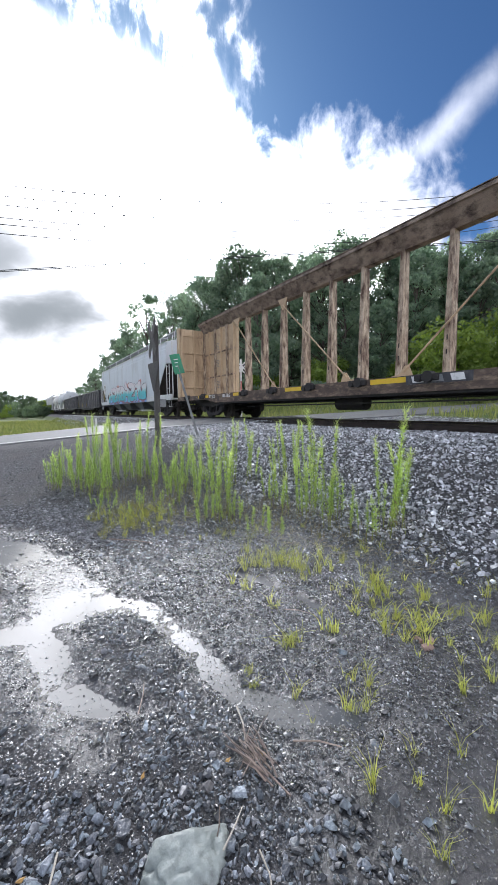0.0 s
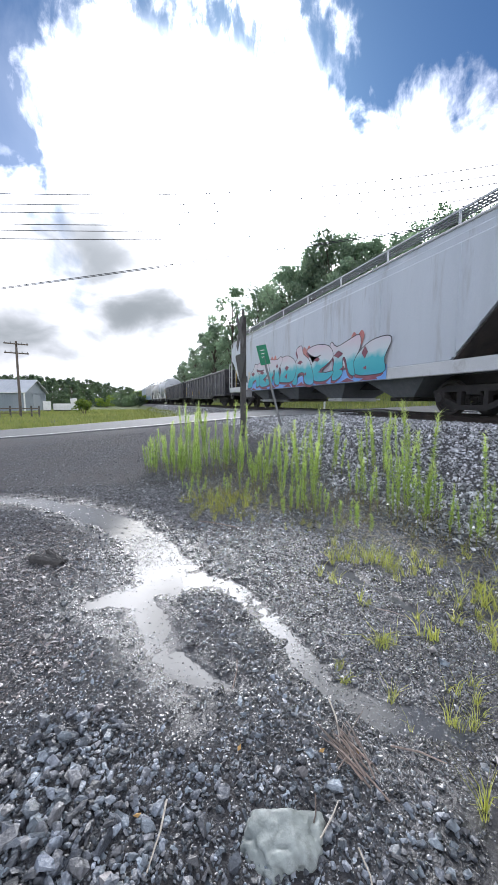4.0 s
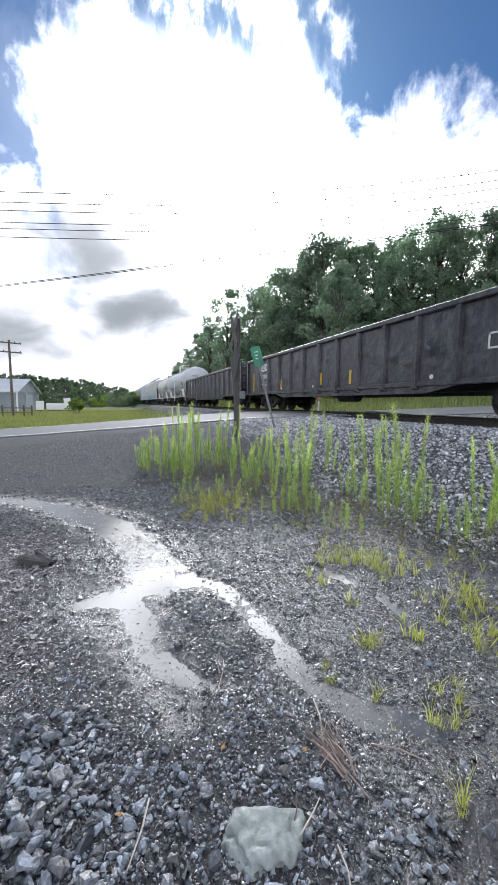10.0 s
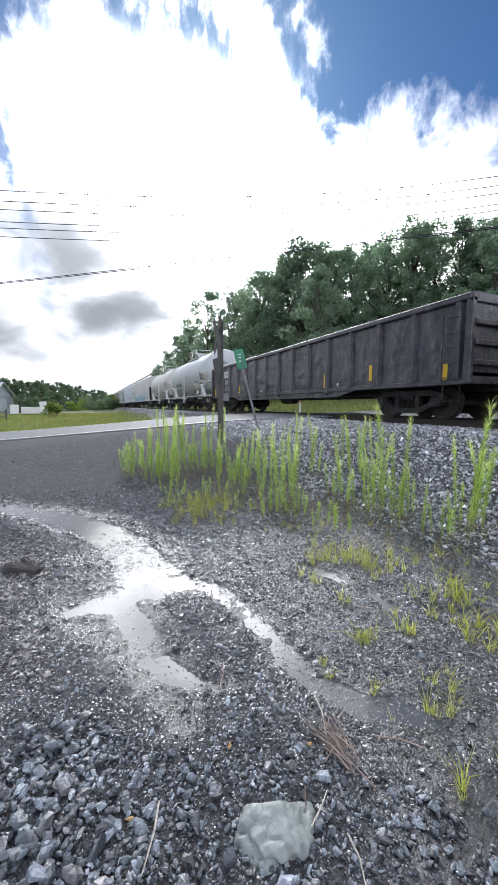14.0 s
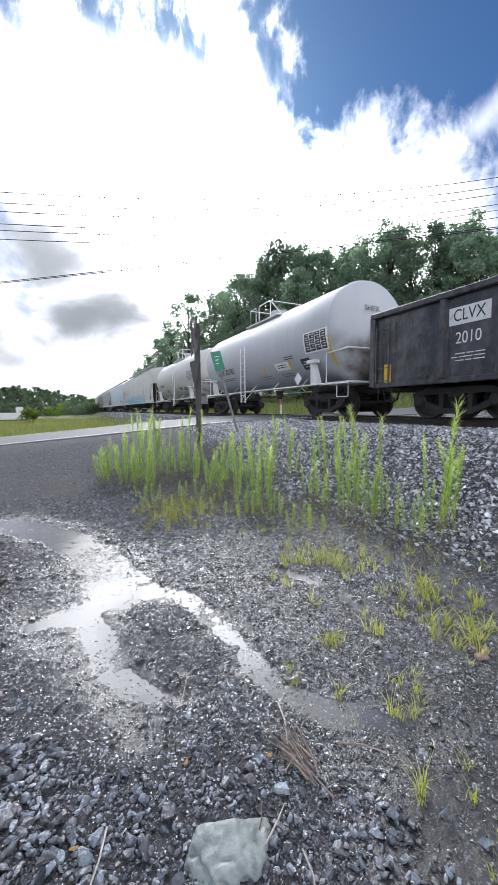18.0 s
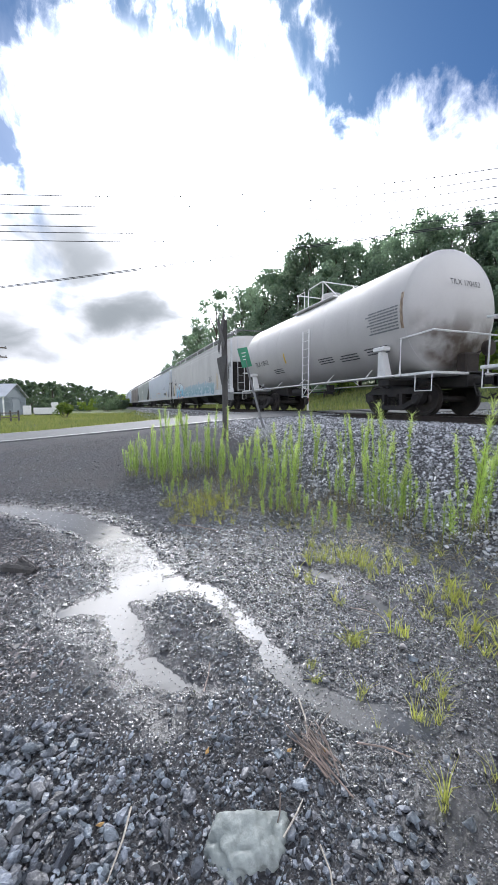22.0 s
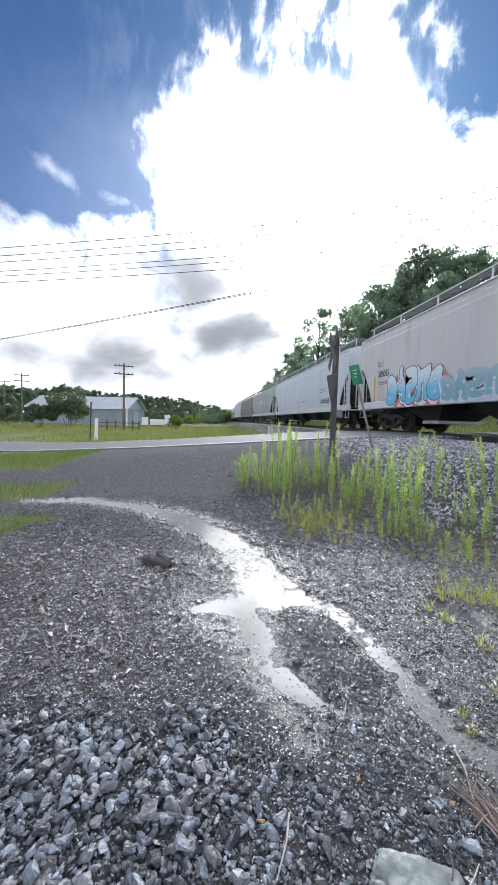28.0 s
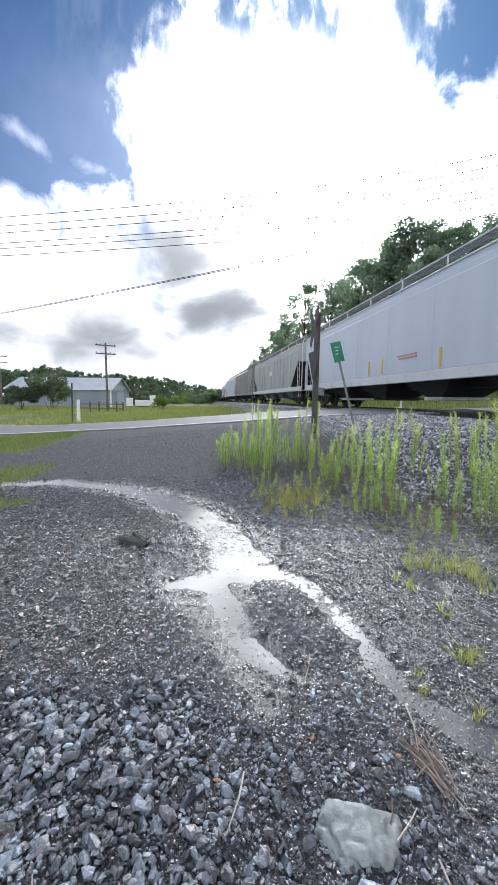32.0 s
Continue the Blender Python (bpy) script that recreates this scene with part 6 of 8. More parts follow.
    # ends
    for k in (-1, 1):
        ye = k * (L - 0.02)
        plat = Shape().box(-1.5, min(ye, ye - k * 0.9), 1.0, 1.5, max(ye, ye - k * 0.9), 1.06, 0.01)
        part("end_platform", plat, sill_paint, car)
        post = Shape()
        yp = k * (L - 0.06)
        if style == "slope":
            post.tube([(-1.42, yp, 1.2), (-1.42, yp, 4.25), (-1.25, yp - k * 0.25, 4.6)], 0.03, 6)
            part("corner_post", Shape().tube([(1.42, yp, 1.2), (1.42, yp, 4.25), (1.25, yp - k * 0.25, 4.6)], 0.03, 6), sill_paint, car)
            post.tube([(-1.42, yp, 3.2), (1.42, yp, 3.2)], 0.025, 6)
        else:
            post.box(-1.56, min(yp, yp - k * 0.14), 1.2, -1.46, max(yp, yp - k * 0.14), 4.28, 0.01)
            part("corner_post", Shape().box(1.46, min(yp, yp - k * 0.14), 1.2, 1.56, max(yp, yp - k * 0.14), 4.28, 0.01), sill_paint, car)
        part("corner_post", post, sill_paint, car)
        slope = Shape()
        slope.tube([(-0.6, yp, 1.05), (-0.6, yp - k * 0.75, 2.3)], 0.05, 6)
        slope.tube([(0.6, yp, 1.05), (0.6, yp - k * 0.75, 2.3)], 0.05, 6)
        part("end_strut", slope, UNDER, car)
        part("air_tank", Shape().turned([(yp - k * 0.8, 0.18), (yp - k * 0.3, 0.18)], "y", 12, (0.4, 0, 1.5)), UNDER, car)
        part("brake_box", Shape().box(-0.9, min(yp - k * 0.3, yp - k * 0.6), 1.06, -0.5, max(yp - k * 0.3, yp - k * 0.6), 1.5, 0.03), UNDER, car)
        ladder(car, sill_paint, -1.60, k * (L - 0.32), 1.15, 2.95 if style == "slope" else 2.6, 0.44, 5)
        ladder(car, sill_paint, -0.95, k * (L + 0.02), 1.15, 4.4, 0.42, 8, "x")
        step_iron(car, sill_paint, -1.5, k * (L - 0.32), 1.02, 0.44)
        # slope sheet in a near-black colour that stands in for the bay's shade
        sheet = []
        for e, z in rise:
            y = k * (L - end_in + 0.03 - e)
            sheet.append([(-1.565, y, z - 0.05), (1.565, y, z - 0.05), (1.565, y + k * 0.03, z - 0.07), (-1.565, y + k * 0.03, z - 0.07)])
        part("slope_sheet", Shape().loft(sheet), BAYSHADE, car, "slope sheet of the end bay, coloured dark as its shade")
        if style != "slope":
            br = Shape().tube([(-1.60, k * (L - 0.25), 2.9), (-1.60, k * (L - 0.25), 1.3)], 0.022, 5)
            part("grab_iron", br, sill_paint, car)
    # roof: hatches, running boards and their posts
    hatch = Shape()
    n = 10
    for k in range(n):
        y = -L + 1.4 + (length - 2.8) * k / (n - 1)
        hatch.box(-0.32, y - 0.62, 4.48, 0.32, y + 0.62, 4.62, 0.03)
    part("roof_hatch", hatch, paint, car)
    for k in (-1, 1):
        board = Shape()
        for q in (0.74, 0.86, 0.98, 1.10):
            board.box(k * q - 0.012, -L + 0.15, 4.82, k * q + 0.012, L - 0.15, 4.85)
        for j in range(int(length / 0.12) - 2):
            y = -L + 0.2 + 0.12 * j
            board.box(min(k * 0.72, k * 1.12), y, 4.85, max(k * 0.72, k * 1.12), y + 0.035, 4.86)
        rb = part("running_board", board, GRATING, car, "dark galvanised walkway grating")
        part("board_edge", Shape().box(min(k * 1.12, k * 1.14), -L + 0.15, 4.825, max(k * 1.12, k * 1.14), L - 0.15, 4.86), sill_paint, rb)
        for j in range(9):
            y = -L + 0.4 + (length - 0.8) * j / 8
            part("bracket", Shape().box(min(k * 1.09, k * 1.12), y - 0.03, 4.38, max(k * 1.09, k * 1.12), y + 0.03, 4.828), sill_paint, rb)
    for y in (-L + 0.22, L - 0.22):
        part("crossover_board", Shape().box(-0.72, y - 0.15, 4.80, 0.72, y + 0.15, 4.82), GRATING, car)
    truck(car, -L + 2.25, turning)
    truck(car, L - 2.25, turning)
    couplers(car, length, 0)
    return car, L


# ---- gondola ----
def gondola(front, rear, label, turning=True, seed=0, marks=(), rib_from=0.25):
    length = rear - front
    car = thing("gondola_car", pose(TRACK_X, (front + rear) / 2, RAIL_Z), label, "gondola car", "railway cars of the train")
    CARS.append((car, (front + rear) / 2))
    L = length / 2
    for k in (-1, 1):
        o = [(-L, 0.82), (-L + 3.6, 0.82), (-L + 4.6, 0.62), (L - 4.6, 0.62), (L - 3.6, 0.82), (L, 0.82), (L, 2.62), (-L, 2.62)]
        s = Shape().plate(o, -1.44 if k < 0 else 1.50, 0.06)
        wall = part("side_wall", s, GONBLACK, car, "dented black steel side")
        for j in range(int((length - 0.5) / 1.19) + 1):
            y = -L + rib_from + 1.19 * j
            e = min(y + L, L - y)
            if y > L - 1.0:
                continue
            zb = float(np.interp(e, [0, 3.6, 4.6], [0.86, 0.86, 0.70]))
            r = Shape()
            x0, x1 = k * 1.49, k * 1.60
            r.loft([[(x0, y - 0.10, zb), (x1, y - 0.06, zb + 0.05), (x1, y + 0.06, zb + 0.05), (x0, y + 0.10, zb)], [(x0, y - 0.10, 2.56), (x1, y - 0.06, 2.56), (x1, y + 0.06, 2.56), (x0, y + 0.10, 2.56)]])
            part("rib", r, GONBLACK, wall)
        rng = np.random.default_rng(seed + k + 5)
        py, pz = np.arange(-L + 0.5, L - 0.3, 0.06), np.linspace(0.98, 2.50, 22)
        Y, Z = np.meshgrid(py, pz)
        bulge = np.zeros(Y.shape)
        for _ in range(330):
            cy, cz, w, h = rng.uniform(-L, L), rng.uniform(1.0, 2.5), rng.uniform(0.05, 0.24), rng.uniform(0.05, 0.20)
            e = np.exp(-((Y - cy + rng.uniform(-0.6, 0.6) * (Z - cz)) / w) ** 2 - ((Z - cz) / h) ** 2)
            bulge = bulge + rng.uniform(-0.02, 0.035) * e
        # smooth where reflectors, numbers and stencils are painted
        plain = ramp01(0.12, 0.3, L - 0.55 - np.abs(Y) + 0.3)
        for m in marks:
            plain = plain * ramp01(0.12, 0.3, np.abs(Y + (front + rear) / 2 - m[0]))
        plain = plain * ramp01(0.62, 0.75, np.abs(Y - L + 2.45)) * ramp01(0.45, 0.6, np.abs(Y + L - 2.75))
        v = np.stack([k * (1.4985 + (0.0045 + np.clip(bulge + 0.004, 0, 0.07)) * plain), Y, Z], -1).reshape(-1, 3)
        a = (np.arange(len(pz) - 1)[:, None] * len(py) + np.arange(len(py) - 1)[None]).ravel()
        me = soup("dented_skin", v, np.stack([a, a + 1, a + len(py) + 1, a + len(py)], -1), GONBLACK)
        me.polygons.foreach_set("use_smooth", [True] * len(me.polygons))
        part("dented_skin", me, GONBLACK, wall)
        chord = Shape().box(min(k * 1.42, k * 1.62), -L, 2.56, max(k * 1.42, k * 1.62), L, 2.70, 0.02)
        part("top_chord", chord, GONBLACK, car)
        low = Shape()
        low.box(min(k * 1.46, k * 1.56), -L, 0.80, max(k * 1.46, k * 1.56), L, 0.92, 0.01)
        part("side_sill", low, GONBLACK, car)
    part("floor", Shape().box(-1.44, -L, 0.98, 1.44, L, 1.06), UNDER, car)
    part("center_sill", Shape().box(-0.3, -L, 0.70, 0.3, L, 0.98, 0.02), UNDER, car)
    load = Shape()
    rows = []
    rng = np.random.default_rng(seed)
    for j in range(25):
        y = -L + 0.3 + (length - 0.6) * j / 24
        rows.append([(x, y, 1.6 + 0.25 * float(hash_noise(x * 2, y, 1.0, seed)) + 0.05 * rng.normal()) for x in np.linspace(-1.4, 1.4, 9)])
    load.loft(rows, caps=False, closed=False)
    part("load", load, UNDER, car)
    for k in (-1, 1):
        y = k * (L - 0.03)
        e = Shape().box(-1.5, y - 0.03, 0.82, 1.5, y + 0.03, 2.62)
        wall = part("end_wall", e, GONBLACK, car)
        for z in (1.2, 1.62, 2.04):
            part("end_rib", Shape().box(-1.48, min(y, y + k * 0.12), z, 1.48, max(y, y + k * 0.12), z + 0.12, 0.02), GONBLACK, wall)
        part("end_cap", Shape().box(-1.6, min(y, y + k * 0.08), 2.5, 1.6, max(y, y + k * 0.08), 2.71, 0.02), GONBLACK, wall)
        post = Shape().box(-1.60, y - 0.08, 0.82, -1.48, y + 0.08, 2.6, 0.015)
        part("corner_post", post, GONBLACK, car)
        ladder(car, GONBLACK, -1.62, k * (L - 0.42), 0.9, 2.35, 0.42, 5)
        step_iron(car, UNDER, -1.52, k * (L - 0.42), 0.86, 0.42)
        truck(car, k * (L - 2.05), turning)
    couplers(car, length, 0)
    brake = Shape().turned([(-0.5, 0.2), (0.5, 0.2)], "y", 12, (-0.8, 0, 0.62))
    part("brake_cylinder", brake, UNDER, car)
    part("brake_rod", Shape().tube([(-1.1, -3.2, 0.62), (-1.1, 3.2, 0.66)], 0.025, 5), UNDER, car)
    # yellow reflectors and round white dots
    for y, z0, z1, *wide in marks:
        stripe(car, y - (front + rear) / 2, z0, z1, -1.505, wide[0] if wide else 0.12)
    for k in range(6):
        y = -L + 1.6 + (length - 3.2) * k / 5
        part("white_dot", Shape().turned([(-1.52, 0.055), (-1.5, 0.055)], "x", 14, (0, y, 1.02)), WHITETXT, car)
    return car, L


# ---- tank car ----
def tank_car(front, rear, paint, label, turning=True, r=1.60, mid_y=0.0):
    length = rear - front
    car = thing("tank_car", pose(TRACK_X, (front + rear) / 2, RAIL_Z), label, "tank car", "railway cars of the train")
    CARS.append((car, (front + rear) / 2))
    L = length / 2
    zc = 1.16 + r
    b = L - 0.30
    prof = [(-b, 0.02)] + [(-b + 0.62 * (1 - math.cos(a)), r * math.sin(a)) for a in (0.25, 0.5, 0.8, 1.1, 1.35)] + [(-b + 0.62, r)]
    half = list(prof)
    mid = [(-b + 0.62 + (2 * b - 1.24) * k / 6, r) for k in range(1, 6)]
    tank = Shape().turned(half + mid + [(-y, q) for y, q in reversed(half)], "y", 56, (0, 0, zc))
    part("tank", tank, paint, car, "", True)
    for y in (-b + 0.62, -b + 0.62 + (2 * b - 1.24) / 3, b - 0.62 - (2 * b - 1.24) / 3, b - 0.62):
        part("weld_seam", Shape().turned([(y - 0.012, r), (y - 0.006, r + 0.006), (y + 0.006, r + 0.006), (y + 0.012, r)], "y", 56, (0, 0, zc)), paint, car, "", True)
    for k in (-1, 1):
        ye = k * L
        sill = Shape().box(-0.32, min(ye, ye - k * 3.2), 0.72, 0.32, max(ye, ye - k * 3.2), 1.12, 0.02)
        part("stub_sill", sill, UNDER, car)
        plat = Shape().box(-1.5, min(ye, ye - k * 1.25), 1.02, 1.5, max(ye, ye - k * 1.25), 1.09, 0.01)
        part("end_platform", plat, WHITE, car)
        rail = Shape()
        yr = ye - k * 0.08
        rail.tube([(-1.47, yr - k * 1.0, 1.09), (-1.47, yr - k * 1.0, 2.0), (-1.47, yr, 2.06), (1.47, yr, 2.06), (1.47, yr - k * 1.0, 2.0), (1.47, yr - k * 1.0, 1.09)], 0.026, 6)
        rail.tube([(0.5, yr, 1.06), (0.5, yr, 2.06)], 0.022, 6)
        part("end_railing", rail, WHITE, car)
        yb = k * (L - 1.75)
        for x in (-1, 1):
            sad = Shape()
            sad.loft([[(x * 1.24, yb - 0.16, 1.04), (x * 1.48, yb - 0.16, 1.06), (x * 1.48, yb + 0.16, 1.06), (x * 1.24, yb + 0.16, 1.04)],
                      [(x * 1.36, yb - 0.08, 1.72), (x * 1.55, yb - 0.08, 1.78), (x * 1.55, yb + 0.08, 1.78), (x * 1.36, yb + 0.08, 1.72)]])
            sad.box(min(x * 1.38, x * 1.62), yb - 0.22, 1.76, max(x * 1.38, x * 1.62), yb + 0.22, 1.88, 0.015)
            part("saddle", sad, WHITE, car, "white-painted support bracket")
        part("bolster_beam", Shape().box(-1.4, yb - 0.2, 0.82, 1.4, yb + 0.2, 0.98, 0.02), UNDER, car)
        step_iron(car, WHITE, -1.48, k * (L - 0.3), 1.05, 0.5)
        truck(car, yb, turning)
    gear = Shape().box(-0.12, -L + 0.22, 1.09, 0.38, -L + 0.52, 1.62, 0.04).turned([(-L + 0.12, 0.20), (-L + 0.24, 0.20)], "y", 16, (0.62, 0, 1.75))
    gear.tube([(0.13, -L + 0.35, 1.5), (0.62, -L + 0.25, 1.75), (0.75, -L + 0.3, 1.1)], 0.03, 6)
    part("hand_brake", gear, RAILSIDE, car, "rusty hand brake gear on the end platform")
    run = Shape()
    for x in (-1.5, 1.5):
        run.tube([(x, -L + 1.2, 1.06), (x, L - 1.2, 1.06)], 0.028, 6)
        for k in range(5):
            y = -L + 2.4 + (length - 4.8) * k / 4
            run.tube([(x, y, 1.06), (x * 0.78, y + 0.1, 1.33)], 0.018, 5)
    part("side_rail", run, WHITE, car)
    ladder(car, WHITE, -1.62, mid_y, 0.55, 3.05, 0.44, 9)
    foot = Shape().tube([(-1.5, mid_y - 0.75, 1.05), (-1.62, mid_y - 0.22, 0.66)], 0.015, 5).tube([(-1.62, mid_y - 0.22, 1.0), (-1.62, mid_y + 0.22, 0.60)], 0.015, 5).tube([(-1.5, mid_y - 0.3, 1.06), (-1.63, mid_y, 1.06)], 0.02, 5)
    part("ladder_brace", foot, WHITE, car)
    ztop = zc + r
    dome = Shape().turned([(ztop - 0.1, 0.42), (ztop + 0.28, 0.42), (ztop + 0.34, 0.36), (ztop + 0.36, 0.05)], "z", 20)
    part("manway", dome, paint, car, "", True)
    for x in (-1.05, 0.75):
        part("top_platform", Shape().box(x, -1.6, ztop - 0.24, x + 0.3, 1.35, ztop - 0.20), WHITE, car)
    guard = Shape()
    for x in (-0.82, 0.82):
        guard.tube([(x, -1.6, ztop - 0.25), (x, -0.7, ztop + 0.52), (x, -0.55, ztop + 0.60), (x, 0.40, ztop + 0.58), (x, 0.45, ztop + 0.50), (x, 0.45, ztop - 0.25)], 0.022, 6)
        guard.tube([(x, -0.6, ztop - 0.25), (x, -0.6, ztop + 0.58)], 0.02, 6)
        guard.tube([(x, 0.75, ztop - 0.25), (x, 0.75, ztop + 0.58), (x, 1.30, ztop + 0.58), (x, 1.30, ztop - 0.25)], 0.02, 6)
    for y in (-0.6, 1.30):
        guard.tube([(-0.82, y, ztop + 0.58), (0.82, y, ztop + 0.58)], 0.02, 6)
    part("top_railing", guard, WHITE, car)
    valve = Shape().turned([(0.72, 0.12), (1.1, 0.18)], "z", 12)
    valve.tube([(-0.5, -1.0, 0.8), (-0.5, 1.6, 0.8)], 0.03, 6)
    valve.turned([(1.2, 0.17), (2.0, 0.17)], "y", 12, (-0.55, 0, 0.85))
    part("bottom_valve", valve, UNDER, car)
    couplers(car, length, 0)
    return car, L, r, zc


def on_tank(zc, r, z):
    """How far out the tank's side stands at a height, with the turn that lies flush on it."""
    a = math.asin(max(-0.99, min(0.99, (z - zc) / r)))
    return -(r + 0.006) * math.cos(a), math.degrees(a)


def tank_words(car, zc, r, text, size, material, y, z, wide=1.0):
    x, a = on_tank(zc, r, z)
    ob = part("lettering", lettering(text, size, material), material, car)
    ob.matrix_local = Matrix.Translation((x - 0.004, y, z)) @ pose(0, 0, 0, 0, a, 0) @ NEARSIDE @ Matrix.Diagonal((wide, 1, 1, 1))


def tank_panel(car, zc, r, y, z, w, h, material, name, label=""):
    """A flat patch wrapped round the tank's side."""
    s = Shape()
    rows = []
    for k in range(7):
        zz = z - h / 2 + h * k / 6
        x, a = on_tank(zc, r, zz)
        rows.append([(x - 0.002, y - w / 2, zz), (x - 0.002, y + w / 2, zz), (x + 0.012, y + w / 2, zz), (x + 0.012, y - w / 2, zz)])
    s.loft(rows)
    return part(name, s, material, car, label)


def tank_print(car, zc, r, y, z, w, rows, seed, material=None, h=0.03, gap=0.075):
    rng = random.Random(seed)
    s = Shape()
    for k in range(rows):
        zz = z - k * gap
        a = y - w / 2
        end = y + w / 2 - rng.uniform(0, 0.2) * w
        while a < end:
            b = min(end, a + rng.uniform(0.06, 0.2))
            x0, x1 = on_tank(zc, r, zz)[0] - 0.006, on_tank(zc, r, zz - h)[0] - 0.006
            s.add([(x0, a, zz), (x0, b, zz), (x1, b, zz - h), (x1, a, zz - h), (x0 + 0.01, a, zz), (x0 + 0.01, b, zz), (x1 + 0.01, b, zz - h), (x1 + 0.01, a, zz - h)],
                  [(0, 1, 2, 3), (7, 6, 5, 4), (0, 4, 5, 1), (1, 5, 6, 2), (2, 6, 7, 3), (3, 7, 4, 0)])
            a = b + 0.025
    part("small_print", s, material or BLACKTXT, car)


# ---- centerbeam flat car ----
def centerbeam(front, rear, label):
    length = rear - front
    car = thing("centerbeam_car", pose(TRACK_X, (front + rear) / 2, RAIL_Z), label, "flat car", "railway cars of the train")
    CARS.append((car, (front + rear) / 2))
    L = length / 2
    part("deck", Shape().box(-1.45, -L, 0.94, 1.45, L, 1.02), RUSTBEIGE, car)
    part("center_sill", Shape().box(-0.35, -L, 0.62, 0.35, L, 0.95, 0.02), UNDER, car)
    for k in (-1, 1):
        o = [(-L, 0.86), (-L + 3.4, 0.86), (-L + 4.4, 0.70), (L - 4.4, 0.70), (L - 3.4, 0.86), (L, 0.86), (L, 1.06), (-L, 1.06)]
        s = Shape().plate(o, -1.5 if k < 0 else HALF, 0.08)
        sill = part("side_sill", s, SILLRUST, car, "grimy brown side sill with worn tan and yellow patches")
        part("dark_panel", Shape().box(min(k * 1.58, k * 1.583), 4.4, 0.86, max(k * 1.58, k * 1.583), L - 2.9, 1.06), SILLRUST, sill, "black-painted stretch of the sill")
        dark = Shape().box(min(k * 1.50, k * 1.52), -L + 4.4, 0.64, max(k * 1.50, k * 1.52), L - 4.4, 0.80)
        part("lower_web", dark, UNDER, car)
        for j in range(12):
            y = -L + 1.4 + (length - 2.8) * j / 11
            if L - 6.2 < y < L - 3.4:
                continue
            w = Shape().turned([(k * 1.50, 0.12), (k * 1.68, 0.12)], "x", 12, (0, y, 1.0)).turned([(k * 1.52, 0.07), (k * 1.70, 0.07)], "x", 10, (0, y + 0.2, 0.97))
            w.box(min(k * 1.5, k * 1.66), y - 0.22, 0.92, max(k * 1.5, k * 1.66), y + 0.30, 1.06, 0.01)
            part("winch", w, UNDER, car, "dark cable winch on the sill")
        for j in range(6):
            y = -L + 2.4 + (length - 2.8) * j / 6
            part("yellow_patch", Shape().box(min(k * 1.582, k * 1.586), y, 0.92, max(k * 1.582, k * 1.586), y + 1.1, 1.04), YELLOW, sill)
    # centre truss: slim posts under a deep, wide top chord
    section = [(-0.44, 4.86), (-0.12, 4.45), (0.12, 4.45), (0.44, 4.86), (0.44, 4.94), (-0.44, 4.94)]
    chord = Shape().loft([[(x, y, z) for x, z in section] for y in (-L + 0.3, L - 0.3)])
    part("top_chord", chord, CHORDRUST, car, "rust-streaked brown top beam")
    for k in (-1, 1):
        part("chord_flange", Shape().box(min(k * 0.442, k * 0.46), -L + 0.3, 4.83, max(k * 0.442, k * 0.46), L - 0.3, 4.92, 0.005), CHORDRUST, car)
        # panelled partition along the middle, next to the bulkhead
        ya, yb = sorted((k * 7.75, k * (L - 0.33)))
        screen = part("partition", Shape().box(-0.10, ya, 1.02, 0.10, yb, 4.46, 0.01), BEIGE, car, "beige panelled partition with rusty seams")
        for j in range(6):
            y = ya + 0.08 + (yb - ya - 0.16) * j / 5
            part("stiffener", Shape().box(-0.20, y - (0.07 if j % 2 else 0.03), 1.02, -0.10, y + (0.07 if j % 2 else 0.03), 4.46, 0.01), RUSTBEIGE if j % 2 else BEIGE, screen)
        for y, z in (((ya + yb) / 2 + 0.25 * k, 3.75), ((ya + yb) / 2 + 0.25 * k, 2.9), ((ya + yb) / 2 + 0.25 * k, 1.85)):
            bars(screen, GREYTXT, -0.104, y, z, 0.55, 5, 0.025, 0.075, 60 + int(z * 10), "faded_print")
        for z in (2.05, 3.25):
            part("rail", Shape().box(-0.16, ya, z, -0.10, yb, z + 0.07, 0.01), RUSTBEIGE, screen)
    part("chord_cap", Shape().box(-0.47, -L + 0.3, 4.942, 0.47, L - 0.3, 4.96), CHORDRUST, car)
    posts = [4.165 + 1.29 * j for j in range(-9, 3)]
    for j, y in enumerate(posts):
        s = Shape()
        s.loft([[(-0.17, y - 0.05, 1.0), (0.17, y - 0.05, 1.0), (0.17, y + 0.05, 1.0), (-0.17, y + 0.05, 1.0)], [(-0.10, y - 0.05, 4.46), (0.10, y - 0.05, 4.46), (0.10, y + 0.05, 4.46), (-0.10, y + 0.05, 4.46)]])
        p = part("post", s, RUSTBEIGE, car, "slim steel post with peeling paint")
        part("flange", Shape().loft([[(-0.20, y - 0.085, 1.0), (-0.17, y - 0.085, 1.0), (-0.17, y + 0.085, 1.0), (-0.20, y + 0.085, 1.0)], [(-0.13, y - 0.055, 4.47), (-0.10, y - 0.055, 4.47), (-0.10, y + 0.055, 4.47), (-0.13, y + 0.055, 4.47)]]), RUSTBEIGE, p)
        for z in (1.62, 1.95):
            part("slot", Shape().box(-0.203 + 0.020 * (z - 1.0), y - 0.022, z, -0.15, y + 0.022, z + 0.13, 0.01), UNDER, p, "dark oval slot in the post")
